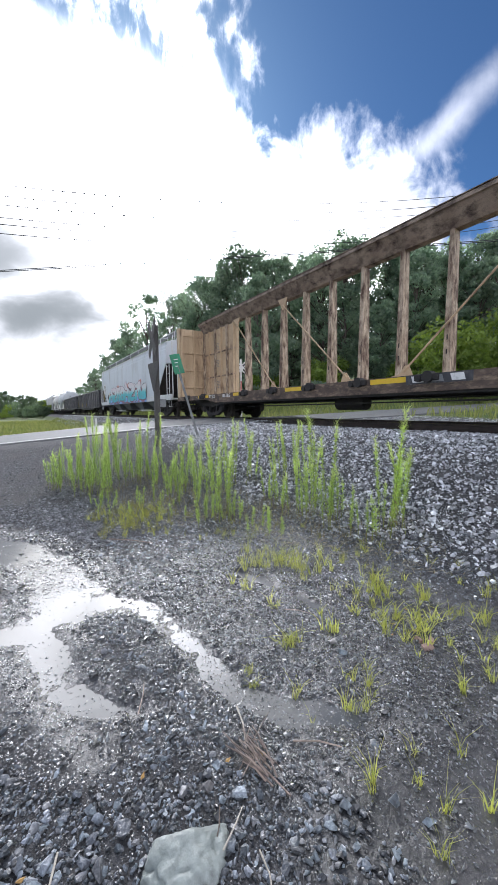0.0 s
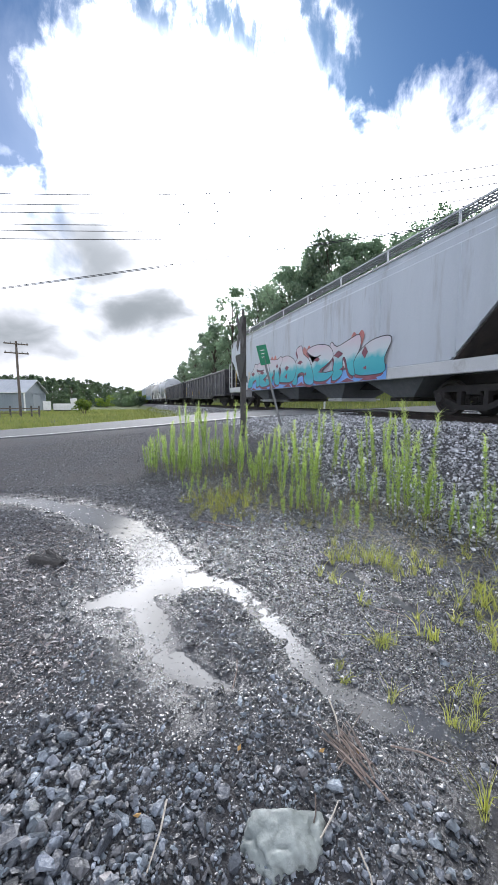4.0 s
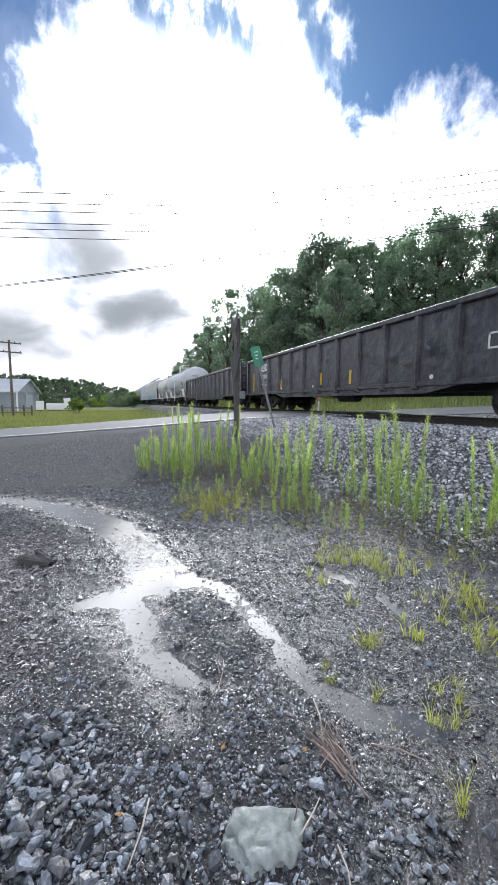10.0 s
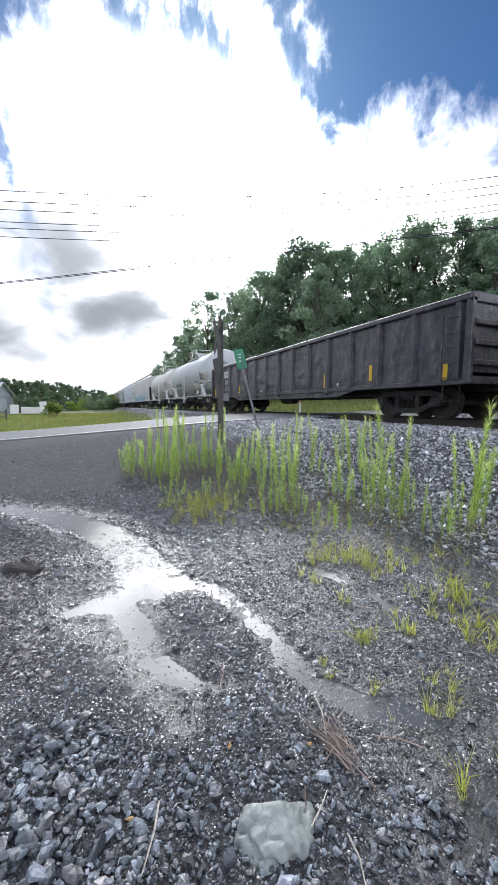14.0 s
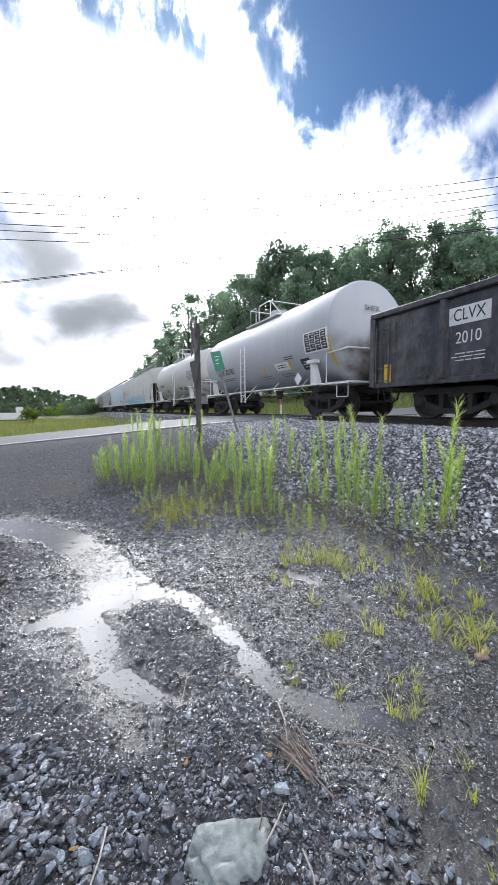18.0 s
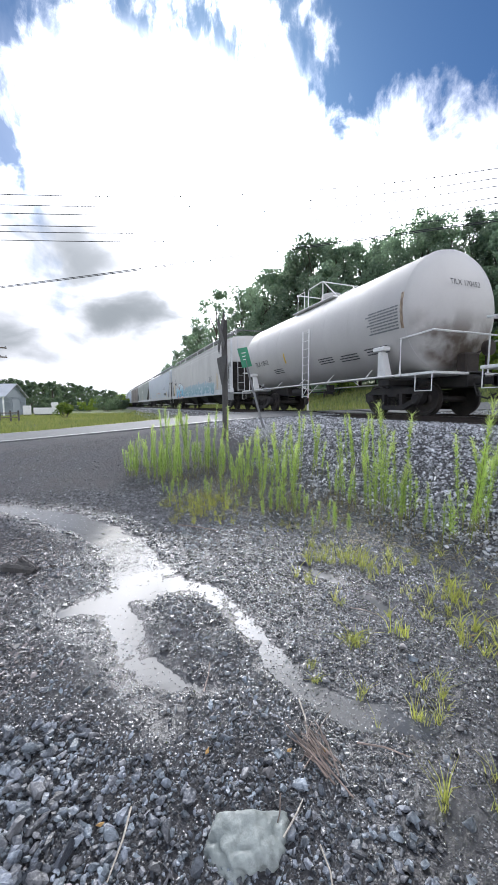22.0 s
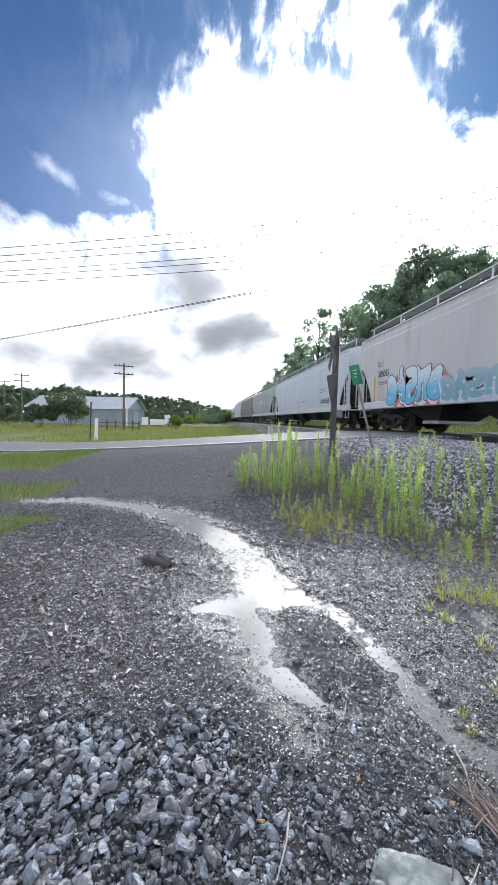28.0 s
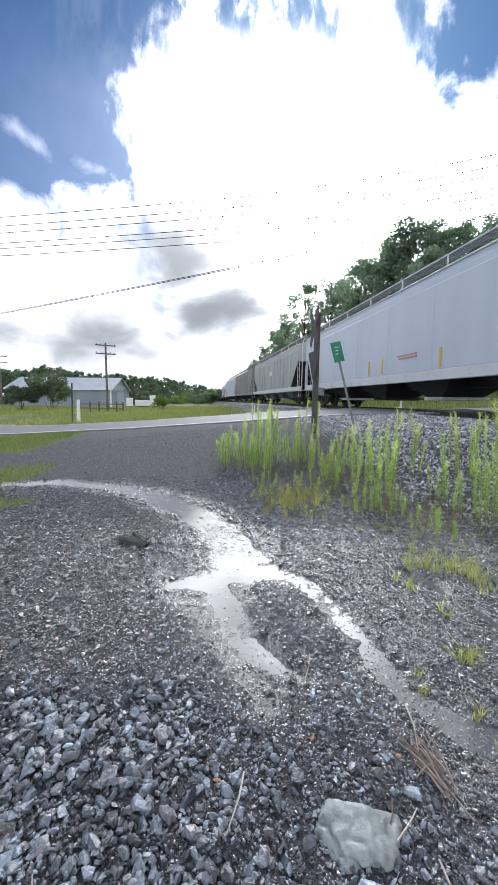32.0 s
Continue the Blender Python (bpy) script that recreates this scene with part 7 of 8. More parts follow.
    for ya, yb in ((4.5, 7.5), (0.72, 4.07), (-1.2, -4.5), (-5.0, -8.0)):
        k = 1 if yb > ya else -1
        part("tension_rod", Shape().tube([(-0.26, ya, 1.3), (-0.24, yb, 4.35)], 0.024, 6), BEIGE, car, "diagonal steel tension rod")
        g = Shape().plate([(ya - 0.42 * k, 1.02), (ya + 0.34 * k, 1.02), (ya + 0.30 * k, 1.12), (ya + 0.14 * k, 1.48), (ya + 0.04 * k, 1.46), (ya - 0.10 * k, 1.26), (ya - 0.40 * k, 1.20)], -0.22, 0.03)
        part("gusset", g, BEIGE, car, "pale triangular gusset plate")
        g = Shape().plate([(yb + 0.2 * k, 4.5), (yb - 0.34 * k, 4.5), (yb - 0.24 * k, 4.2), (yb - 0.08 * k, 4.08)], -0.20, 0.03)
        part("gusset", g, BEIGE, car, "pale triangular gusset plate")
    for k in (-1, 1):
        y = k * (L - 0.22)
        b = Shape().box(-1.5, min(y, y - k * 0.1), 1.0, 1.5, max(y, y - k * 0.1), 4.62)
        wall = part("bulkhead", b, BEIGE, car, "beige steel bulkhead with stiffened panels")
        for j in range(5):
            x = -1.42 + 0.71 * j
            part("stiffener", Shape().box(x - 0.06, min(y - k * 0.1, y - k * 0.2), 1.02, x + 0.06, max(y - k * 0.1, y - k * 0.2), 4.6, 0.01), BEIGE, wall)
        for z in (1.55, 2.45, 3.35, 4.25):
            part("rail", Shape().box(-1.48, min(y - k * 0.1, y - k * 0.17), z, 1.48, max(y - k * 0.1, y - k * 0.17), z + 0.1, 0.01), BEIGE, wall)
        side = Shape().box(-1.57, min(y + k * 0.2, y - k * 0.14), 1.0, -1.5, max(y + k * 0.2, y - k * 0.14), 4.64, 0.01)
        part("bulkhead_side", side, BEIGE, car)
        part("bulkhead_side", Shape().box(1.5, min(y + k * 0.2, y - k * 0.14), 1.0, 1.57, max(y + k * 0.2, y - k * 0.14), 4.64, 0.01), BEIGE, car)
        ladder(car, BEIGE, -1.30, y + k * 0.14, 1.1, 4.3, 0.4, 9, "x")
        step_iron(car, UNDER, -1.5, k * (L - 0.5), 0.95, 0.42)
        truck(car, k * (L - 3.2), True)
    couplers(car, length, 0)
    gear = Shape().turned([(-0.5, 0.2), (0.5, 0.2)], "y", 12, (-0.8, 0, 0.52))
    part("brake_cylinder", gear, UNDER, car)
    part("brake_rod", Shape().tube([(-1.2, -5, 0.5), (-1.2, 5, 0.5)], 0.02, 5), UNDER, car)
    return car, L


# ---- the train, from its head to its tail ----
def build_train():
    car, L = centerbeam(-4.3, 18.55, "rusty beige centerbeam flat car with bulkheads, empty")
    words("TTZX", 0.2, WHITETXT, car, -1.588, L - 4.1, 0.955, 1.2)
    words("86386", 0.2, WHITETXT, car, -1.588, L - 5.42, 0.955, 1.3)
    part("dark_panel", Shape().box(-1.590, -3.6, 0.86, -1.578, -2.2, 1.06), GONBLACK, car, "black-painted stretch of the sill")
    for k in range(3):
        y = -3.32 + 0.42 * k
        part("painted_mark", Shape().plate([(y - 0.15, 0.89), (y + 0.11, 0.89), (y + 0.15, 1.03), (y - 0.11, 1.03)], -1.591, 0.003), GREYTXT if k == 1 else WHITETXT, car)

    car, L = hopper(19.6, 40.15, HOPGREY, "pale grey covered hopper car with bright cyan and blue graffiti", "slope")
    part("number_panel", Shape().box(-1.588, L - 2.72, 2.14, -1.578, L - 1.68, 2.96), WHITETXT, car, "white painted panel behind the black lettering")
    words("ACFX", 0.40, BLACKTXT, car, -1.592, L - 2.18, 2.74, 0.8)
    words("97812", 0.40, BLACKTXT, car, -1.592, L - 2.18, 2.36, 0.75)
    bars(car, GREYTXT, -1.592, L - 2.2, 1.98, 1.1, 2)
    part("stencil_box", Shape().box(-1.585, L - 3.75, 1.5, -1.55, L - 3.35, 1.9), BLACKTXT, car)
    stripe(car, L - 1.55, 1.36, 2.35, -1.585)
    stripe(car, L - 4.1, 1.36, 2.1, -1.585)
    stripe(car, -1.5, 1.36, 2.1, -1.585)
    graffiti(car, 4, -1.60, -L + 4.6, L - 4.3, 1.0, 2.5, 8, SP_BLEND, SP_WINE, SP_PALE, SP_BLUE, None, 0.42, SP_RED)

    car, L = gondola(41.45, 58.85, "battered black gondola car with yellow reflectors", True, 3, ((42.06, 1.02, 2.02), (49.18, 1.0, 1.45), (50.99, 1.05, 1.5), (54.47, 1.0, 1.45), (57.98, 1.0, 1.95)), 0.17)
    part("number_panel", Shape().box(-1.507, L - 2.79, 1.98, -1.50, L - 1.93, 2.34), WHITETXT, car)
    words("CLVX", 0.34, BLACKTXT, car, -1.512, L - 2.36, 2.16, 0.78)
    words("2008", 0.34, WHITETXT, car, -1.505, L - 2.36, 1.70, 0.8)
    bars(car, WHITETXT, -1.505, L - 2.36, 1.40, 0.7, 3, 0.02, 0.07, 8)
    part("stencil_box", Shape().box(-1.507, -L + 2.45, 1.50, -1.50, -L + 3.05, 1.54).box(-1.507, -L + 2.45, 1.80, -1.50, -L + 3.05, 1.84).box(-1.507, -L + 2.45, 1.5, -1.5, -L + 2.49, 1.84).box(-1.507, -L + 2.74, 1.5, -1.5, -L + 2.78, 1.84).box(-1.507, -L + 3.01, 1.5, -1.5, -L + 3.05, 1.84), WHITETXT, car)

    car, L = gondola(60.05, 77.85, "battered black gondola car with yellow reflectors", True, 7, ((60.65, 0.82, 1.28), (63.07, 1.05, 1.5), (65.3, 0.95, 1.4), (68.7, 1.0, 1.4), (73.2, 1.0, 1.4), (77.36, 0.86, 1.38, 0.22)), 0.3)
    part("number_panel", Shape().box(-1.507, L - 2.99, 1.98, -1.50, L - 2.13, 2.34), WHITETXT, car)
    words("CLVX", 0.34, BLACKTXT, car, -1.512, L - 2.56, 2.16, 0.78)
    words("2010", 0.34, WHITETXT, car, -1.505, L - 2.56, 1.70, 0.8)
    bars(car, WHITETXT, -1.505, L - 2.56, 1.40, 0.7, 3, 0.02, 0.07, 9)

    car, L, r, zc = tank_car(78.8, 91.6, TANKWHITE, "grey-white tank car stained with rust at the ends", True, 1.60, 0.6)
    tank_words(car, zc, r, "SHPX 202783", 0.40, BLACKTXT, 2.95, zc - 0.62, 0.95)
    tank_print(car, zc, r, 3.0, zc - 0.92, 1.7, 2, 3, GREYTXT)
    tank_panel(car, zc, r, -4.85, zc - 0.30, 1.3, 0.66, WHITE, "notice_panel", "white notice panel with black print")
    for k in range(4):
        p = tank_panel(car, zc, r, -5.29 + 0.295 * k, zc - 0.30, 0.25, 0.58, BLACKTXT, "print_column", "black column of print")
        p.location.x = -0.006
        rows = Shape()
        for j in range(7):
            z = zc - 0.06 - 0.075 * j
            x = on_tank(zc, r, z)[0] - 0.012
            rows.box(x - 0.003, -5.39 + 0.295 * k, z - 0.012, x + 0.004, -5.39 + 0.295 * k + (0.2, 0.14, 0.19, 0.1)[(j + k) % 4], z + 0.012)
        part("small_print", rows, WHITETXT, p)
    tank_panel(car, zc, r, -4.03, zc - 0.93, 0.52, 0.36, BLACKTXT, "stencil_box")
    tank_print(car, zc, r, -4.03, zc - 0.84, 0.4, 3, 12, WHITETXT, 0.03, 0.08)
    tank_panel(car, zc, r, -2.45, zc - 0.86, 0.98, 0.28, WHITE, "notice_panel")
    tank_print(car, zc, r, -2.4, zc - 0.80, 0.7, 2, 13)
    tank_print(car, zc, r, -3.0, zc - 0.56, 0.8, 2, 15)
    tank_print(car, zc, r, -2.5, zc - 1.12, 0.9, 2, 14, GREYTXT)
    tank_print(car, zc, r, -0.9, zc - 1.10, 0.9, 2, 16, GREYTXT)
    for y in (-5.5, -3.05, -1.0):
        tank_panel(car, zc, r, y, zc + (-0.68 if y < -5 else -0.88), 0.11, 0.9 if y < -5 else 0.38, YELLOW, "reflector", "orange-yellow reflective strip")
    dia = Shape().plate([(-4.2, zc - 1.45), (-3.97, zc - 1.22), (-3.74, zc - 1.45), (-3.97, zc - 1.68)], 0, 0.006)
    d = part("placard", dia, WHITE, car, "white diamond placard")
    x, a = on_tank(zc, r, zc - 0.3)
    d.matrix_local = Matrix.Translation((x - 0.06, 0, 0))
    words_end = part("lettering", lettering("SHPX", 0.26, BLACKTXT), BLACKTXT, car)
    words_end.matrix_local = Matrix.Translation((-0.35, -L + 0.30, zc + 0.55)) @ Matrix(((1, 0, 0, 0), (0, 0, -1, 0), (0, 1, 0, 0), (0, 0, 0, 1))) @ pose(0, 0, 0, -10, 0, 0)

    car, L, r, zc = tank_car(92.75, 105.5, TANKCREAM, "cream-white tank car stained below the manway", True, 1.60, -0.72)
    tank_words(car, zc, r, "TILX 170452", 0.32, BLACKTXT, 3.55, zc - 0.5, 0.85)
    for k, y in enumerate((2.2, -1.6, -2.9, -4.2)):
        tank_print(car, zc, r, y, zc - 0.86 + 0.04 * (k % 2), 0.95, 3, 40 + k, BLACKTXT)
    tank_print(car, zc, r, -4.65, zc + 0.10, 1.25, 8, 50, GREYTXT, 0.035, 0.08)
    tank_panel(car, zc, r, -5.40, zc - 0.06, 0.09, 0.9, RUSTBEIGE, "reflector", "faded orange reflective strip")
    tank_panel(car, zc, r, 1.2, zc - 0.5, 0.09, 0.4, YELLOW, "reflector", "orange-yellow reflective strip")
    e = part("lettering", lettering("TILX 170452", 0.2, BLACKTXT), BLACKTXT, car)
    e.matrix_local = Matrix.Translation((-0.2, -L + 0.30, zc + 0.55)) @ Matrix(((1, 0, 0, 0), (0, 0, -1, 0), (0, 1, 0, 0), (0, 0, 0, 1))) @ pose(0, 0, 0, -10, 0, 0)

    car, L = hopper(107.1, 127.4, HOPCREAM, "warm white covered hopper car with faded blue graffiti along its sill", "bay", None, True, False, 1.7)
    words("TILX", 0.34, GREYTXT, car, -1.592, L - 2.2, 2.88, 0.8)
    words("586065", 0.40, BLACKTXT, car, -1.592, L - 2.5, 2.46, 0.8)
    bars(car, GREYTXT, -1.592, L - 2.5, 2.12, 1.0, 2)
    stripe(car, L - 1.72, 1.3, 2.4, -1.59)
    stripe(car, -L + 2.9, 1.36, 2.4, -1.59)
    bars(car, GREYTXT, -1.592, -L + 4.6, 2.3, 0.9, 5, 0.03, 0.07, 4)
    graffiti(car, 8, -1.60, -L + 3.6, L - 6.5, 1.0, 1.98, 17, SP_GHOST, SP_ICE, SP_ICE, SP_ICE, SP_FADE, 0.4)
    graffiti(car, 13, -1.60, L - 6.4, L - 3.0, 1.0, 2.45, 5, SP_SKY, SP_PALE, SP_RED, SP_RED, None, 0.3)

    car, L = hopper(128.7, 149.3, HOPBLUE, "pale blue-grey covered hopper car with rounded end bays", "bay", None, True, False, 1.6)
    part("stencil_box", Shape().box(-1.592, -L + 3.2, 1.52, -1.55, -L + 3.6, 1.82), BLACKTXT, car)
    bars(car, WHITETXT, -1.594, -L + 3.4, 1.76, 0.3, 2, 0.05, 0.11, 3)
    part("number_panel", Shape().box(-1.592, -L + 3.75, 1.55, -1.55, -L + 4.7, 1.8), GREYTXT, car)
    bars(car, GREYTXT, -1.592, -L + 4.5, 2.5, 1.6, 3, 0.035, 0.1, 6)
    bars(car, SP_RED, -1.592, -L + 9.0, 1.95, 1.3, 2, 0.05, 0.1, 7)
    for y in (-L + 2.6, -L + 7.2, -L + 10.6, 1.4, L - 2.7):
        stripe(car, y, 1.36, 1.95, -1.585)

    car, L = hopper(150.5, 170.3, HOPGREEN, "greenish grey covered hopper car", "slope", None, True, True)
    stripe(car, 0, 1.36, 2.0, -1.6)
    part("painted_mark", Shape().box(-1.63, -0.8, 2.6, -1.6, 0.2, 3.0), WHITETXT, car)
    hopper(171.5, 189.8, HOPBROWN, "brownish grey covered hopper car", "bay", HOPBROWN, False, True, 1.6)
    hopper(191.0, 208.5, HOPBLUE, "pale covered hopper car far down the train", "bay", None, False, True, 1.6)
    tank_car(209.7, 222.5, TANKWHITE, "pale tank car far down the train", False)
    gondola(223.7, 241.3, "dark gondola car at the far end", False, 5)
    gondola(242.5, 260.2, "dark gondola car at the far end", False, 6)


build_train()


# ---- signs, poles, barn and fence ----
def build_crossing_sign():
    x, y = 3.02, 9.15
    z = float(ground_z(x, y))
    t = thing("crossbuck_sign", pose(x, y, z, 0, 0, -6), "weathered level-crossing post with crossed boards, seen from behind", "sign post")
    # local y runs along the boards' plane
    part("post", Shape().box(-0.075, -0.06, -0.3, 0.06, 0.06, 3.05, 0.008), POSTMAT, t)
    part("reflective_strip", Shape().box(0.061, -0.03, 0.1, 0.066, 0.03, 2.2), REFLECT, t, "narrow white reflective strip")
    for a in (45, -45):
        b = part("crossbuck_board", Shape().box(-0.006, -0.58, -0.115, 0.006, 0.58, 0.115, 0.004), POSTMAT, t, "crossed warning board, dark back")
        b.matrix_local = pose(-0.085 - 0.008 * (a > 0), 0, 2.72, a, 0, 0)
    tri = Shape().loft([[(-0.086, -0.42, 2.12), (-0.086, 0.42, 2.12), (-0.086, 0.42, 2.06), (-0.086, 0.05, 1.40), (-0.086, -0.05, 1.40), (-0.086, -0.42, 2.06)],
                        [(-0.080, -0.42, 2.12), (-0.080, 0.42, 2.12), (-0.080, 0.42, 2.06), (-0.080, 0.05, 1.40), (-0.080, -0.05, 1.40), (-0.080, -0.42, 2.06)]])
    p = part("yield_plate", tri, POSTMAT, t, "triangular sign plate, dark back")
    p.matrix_local = pose(0, 0, 0, 0, 0, 6)
    part("small_plate", Shape().box(0.07, -0.02, 1.0, 0.22, -0.01, 1.2), ALU, t)
    x, y = 4.15, 9.2
    z = float(ground_z(x, y))
    s = thing("green_sign", pose(x, y, z, 2, -15, -23), "small green sign on a leaning metal stake", "sign")
    part("stake", Shape().box(-0.03, -0.012, -0.3, 0.03, 0.012, 2.0, 0.004), ALU, s)
    pl = part("plate", Shape().box(-0.17, -0.018, 1.75, 0.17, -0.013, 2.28, 0.002), SIGNGREEN, s)
    pl.matrix_local = pose(0, 0, 0, 0, 0, 38)
    word = Shape()
    for k in range(3):
        word.box(-0.07, -0.021, 2.13 - 0.09 * k, 0.07 - 0.03 * k, -0.018, 2.15 - 0.09 * k)
    part("bars", word, WHITETXT, pl)


build_crossing_sign()


def build_far_crossbuck():
    x, y = 11.4, 18.9
    t = thing("crossbuck_sign", pose(x, y, float(ground_z(x, y, False)), 0, 0, -14), "white crossbuck on a post beyond the tracks", "sign post")
    part("post", Shape().box(-0.05, -0.05, -0.3, 0.05, 0.05, 3.5, 0.008), WHITE, t)
    part("red_stripe", Shape().box(-0.052, -0.056, 0.6, 0.052, -0.052, 2.2), SP_RED, t)
    for a in (42, -42):
        b = part("crossbuck_board", Shape().box(-0.61, -0.012, -0.115, 0.61, 0.0, 0.115, 0.003), WHITE, t, "white crossed warning board")
        b.matrix_local = pose(0, -0.06 - 0.014 * (a > 0), 3.0, 0, a, 0)
        part("bars", Shape().box(-0.42, -0.016, -0.04, -0.14, -0.013, 0.04).box(0.14, -0.016, -0.04, 0.42, -0.013, 0.04), BLACKTXT, b)


build_far_crossbuck()


def utility_pole(x, y, h, arms, label="wooden utility pole with crossarms"):
    z = float(ground_z(x, y, False))
    t = thing("utility_pole", pose(x, y, z, 0, 0, 20), label, "utility pole", "utility poles")
    part("shaft", Shape().tube([(0, 0, -0.5), (0, 0, h)], [0.15, 0.10], 8), POLEWOOD, t)
    for k in range(arms):
        zz = h - 0.35 - 0.95 * k
        a = part("crossarm", Shape().box(-1.1, -0.06, zz, 1.1, 0.06, zz + 0.12), POLEWOOD, t)
        for q in (-1.0, -0.5, 0.5, 1.0):
            part("insulator", Shape().turned([(zz + 0.12, 0.03), (zz + 0.2, 0.05), (zz + 0.26, 0.03)], "z", 8, (q, 0, 0)), GREYTXT, a)


def at_az(az, d):
    return d * math.sin(radians(az)), d * math.cos(radians(az))


utility_pole(*at_az(-12.75, 46), 7.9, 2)
utility_pole(*at_az(-19.0, 88), 8.0, 3)
utility_pole(*at_az(-25.6, 72), 8.4, 2)
utility_pole(*at_az(-27.5, 95), 9.0, 2)


def post(name, az, d, h, r, material, label):
    x, y = at_az(az, d)
    solid(name, Shape().tube([(0, 0, -0.3), (0, 0, h)], [r, r * 0.9], 8), material, pose(x, y, float(ground_z(x, y, False)), 0, 1.5), label, "post")


post("sign_stake", -17.6, 25.5, 2.5, 0.05, POSTMAT, "dark metal stake beside the road")
post("marker_post", -16.8, 25.6, 1.45, 0.12, WHITE, "white marker post beside the driveway")
post("milepost", 9.3, 30, 1.0, 0.06, WHITE, "short white post beside the track")


def build_barn():
    a, b = Vector((-31.5, 67.5, 0)), Vector((-14.0, 64.8, 0))
    d = (b - a).normalized()
    ang = math.degrees(math.atan2(d.y, d.x))
    ln, wd, eave, ridge = (b - a).length, 9.2, 3.15, 5.15
    z = float(ground_z(-20, 66, False)) - 0.05
    t = thing("barn", pose(a.x, a.y, z, 0, 0, ang), "long blue-grey metal barn with a pale metal roof", "barn")
    w = Shape().box(0, 0, 0, ln, wd, eave)
    wall = part("wall", w, BARNWALL, t)
    rb = Shape()
    for k in range(int(ln / 0.35)):
        rb.box(0.35 * k, -0.03, 0.05, 0.35 * k + 0.05, 0.0, eave - 0.02)
    for k in range(int(wd / 0.35)):
        rb.box(ln, 0.35 * k, 0.05, ln + 0.03, 0.35 * k + 0.05, eave - 0.02)
    part("cladding_ribs", rb, BARNWALL, wall)
    for x in (0, ln):
        g = Shape().plate([(0.0, eave), (wd, eave), (wd / 2, ridge)], x, 0.05 if x else -0.05)
        part("gable", g, BARNWALL, t)
    for k in (0, 1):
        y0, y1 = (-0.35, wd / 2) if k == 0 else (wd + 0.35, wd / 2)
        r = Shape().loft([[(-0.4, y0, eave - 0.13), (-0.4, y1, ridge + 0.02), (-0.4, y1, ridge + 0.12), (-0.4, y0, eave - 0.03)],
                          [(ln + 0.4, y0, eave - 0.13), (ln + 0.4, y1, ridge + 0.02), (ln + 0.4, y1, ridge + 0.12), (ln + 0.4, y0, eave - 0.03)]])
        roof = part("roof", r, BARNROOF, t)
        seams = Shape()
        for j in range(int(ln / 0.9)):
            x = 0.9 * j
            seams.loft([[(x, y0, eave - 0.03), (x + 0.05, y0, eave - 0.03), (x + 0.05, y0, eave + 0.02), (x, y0, eave + 0.02)], [(x, y1, ridge + 0.12), (x + 0.05, y1, ridge + 0.12), (x + 0.05, y1, ridge + 0.17), (x, y1, ridge + 0.17)]])
        part("roof_seams", seams, BARNROOF, roof)
    part("corner_trim", Shape().box(ln - 0.12, -0.05, 0, ln + 0.05, 0.12, eave), WHITE, t)
    part("eave_trim", Shape().box(-0.3, -0.36, eave - 0.2, ln + 0.3, -0.30, eave - 0.08), WHITE, t)
    part("door", Shape().box(ln + 0.001, 3.2, 0, ln + 0.05, 6.2, 2.7, 0.01), BARNWALL, t)


build_barn()


def box_thing(name, az, d, w, h, dep, label, category, material=None, tilt=0):
    x, y = at_az(az, d)
    t = thing(name, pose(x, y, float(ground_z(x, y, False)), 0, tilt, -az), label, category)
    part("body", Shape().box(-w / 2, -dep / 2, 0.25, w / 2, dep / 2, 0.25 + h, 0.03), material or WHITE, t)
    part("skid", Shape().box(-w / 2 + 0.1, -dep / 2 + 0.1, 0, w / 2 - 0.1, dep / 2 - 0.1, 0.25), UNDER, t)


box_thing("white_container", -9.6, 66, 1.1, 1.4, 1.2, "white storage container beside the barn", "container")
box_thing("white_trailer", -7.7, 67, 2.7, 1.05, 1.4, "low white trailer parked by the barn", "trailer")
box_thing("white_container", -6.1, 66, 1.0, 1.9, 1.2, "tall white container with an open lid", "container", None, -6)


def build_fence():
    t = thing("fence", pose(0, 0, 0), "weathered grey post-and-rail fence in the grass", "fence")
    pts = [at_az(a, 44 - 0.35 * k) for k, a in enumerate((-16.4, -15.1, -13.9, -12.7, -11.5, -10.6))]
    for k, (x, y) in enumerate(pts):
        z = float(ground_z(x, y, False))
        part("post", Shape().box(x - 0.07, y - 0.07, z - 0.2, x + 0.07, y + 0.07, z + 1.15, 0.01), POSTMAT, t)
        if k:
            x0, y0 = pts[k - 1]
            z0 = float(ground_z(x0, y0, False))
            for h in (0.45, 0.9):
                part("rail", Shape().tube([(x0, y0 - 0.09, z0 + h), (x, y - 0.09, z + h)], 0.05, 4), POLEWOOD, t)


build_fence()


# ---- wires overhead ----
def wire(pts, label, r):
    solid("overhead_wire", Shape().tube(pts, r, 5), CABLE, pose(0, 0, 0), label, "wire", "overhead wires")


def build_wires():
    for h, off in ((11.42, 0.0), (11.0, 0.1), (10.58, 0.0), (10.1, 0.15), (9.75, 0.0), (9.4, 0.1)):
        pts = []
        for k in range(33):
            x = -46 + 2.5 * k
            pts.append((x, 19.9 - 0.345 * x + off, h + (0.0048 if x > 0 else 0.0006) * x * x))
        wire(pts, "thin dark power wire strung along the road", 0.017)
    for off in (0.0, 0.22):
        pts = []
        for k in range(41):
            t = k / 40
            pts.append((-70 + 114 * t, 78.6 - 87.5 * t + off, 10.5 - 4.5 * t * (1 - t)))
        wire(pts, "dark cable of a pair strung across the road", 0.021)


build_wires()


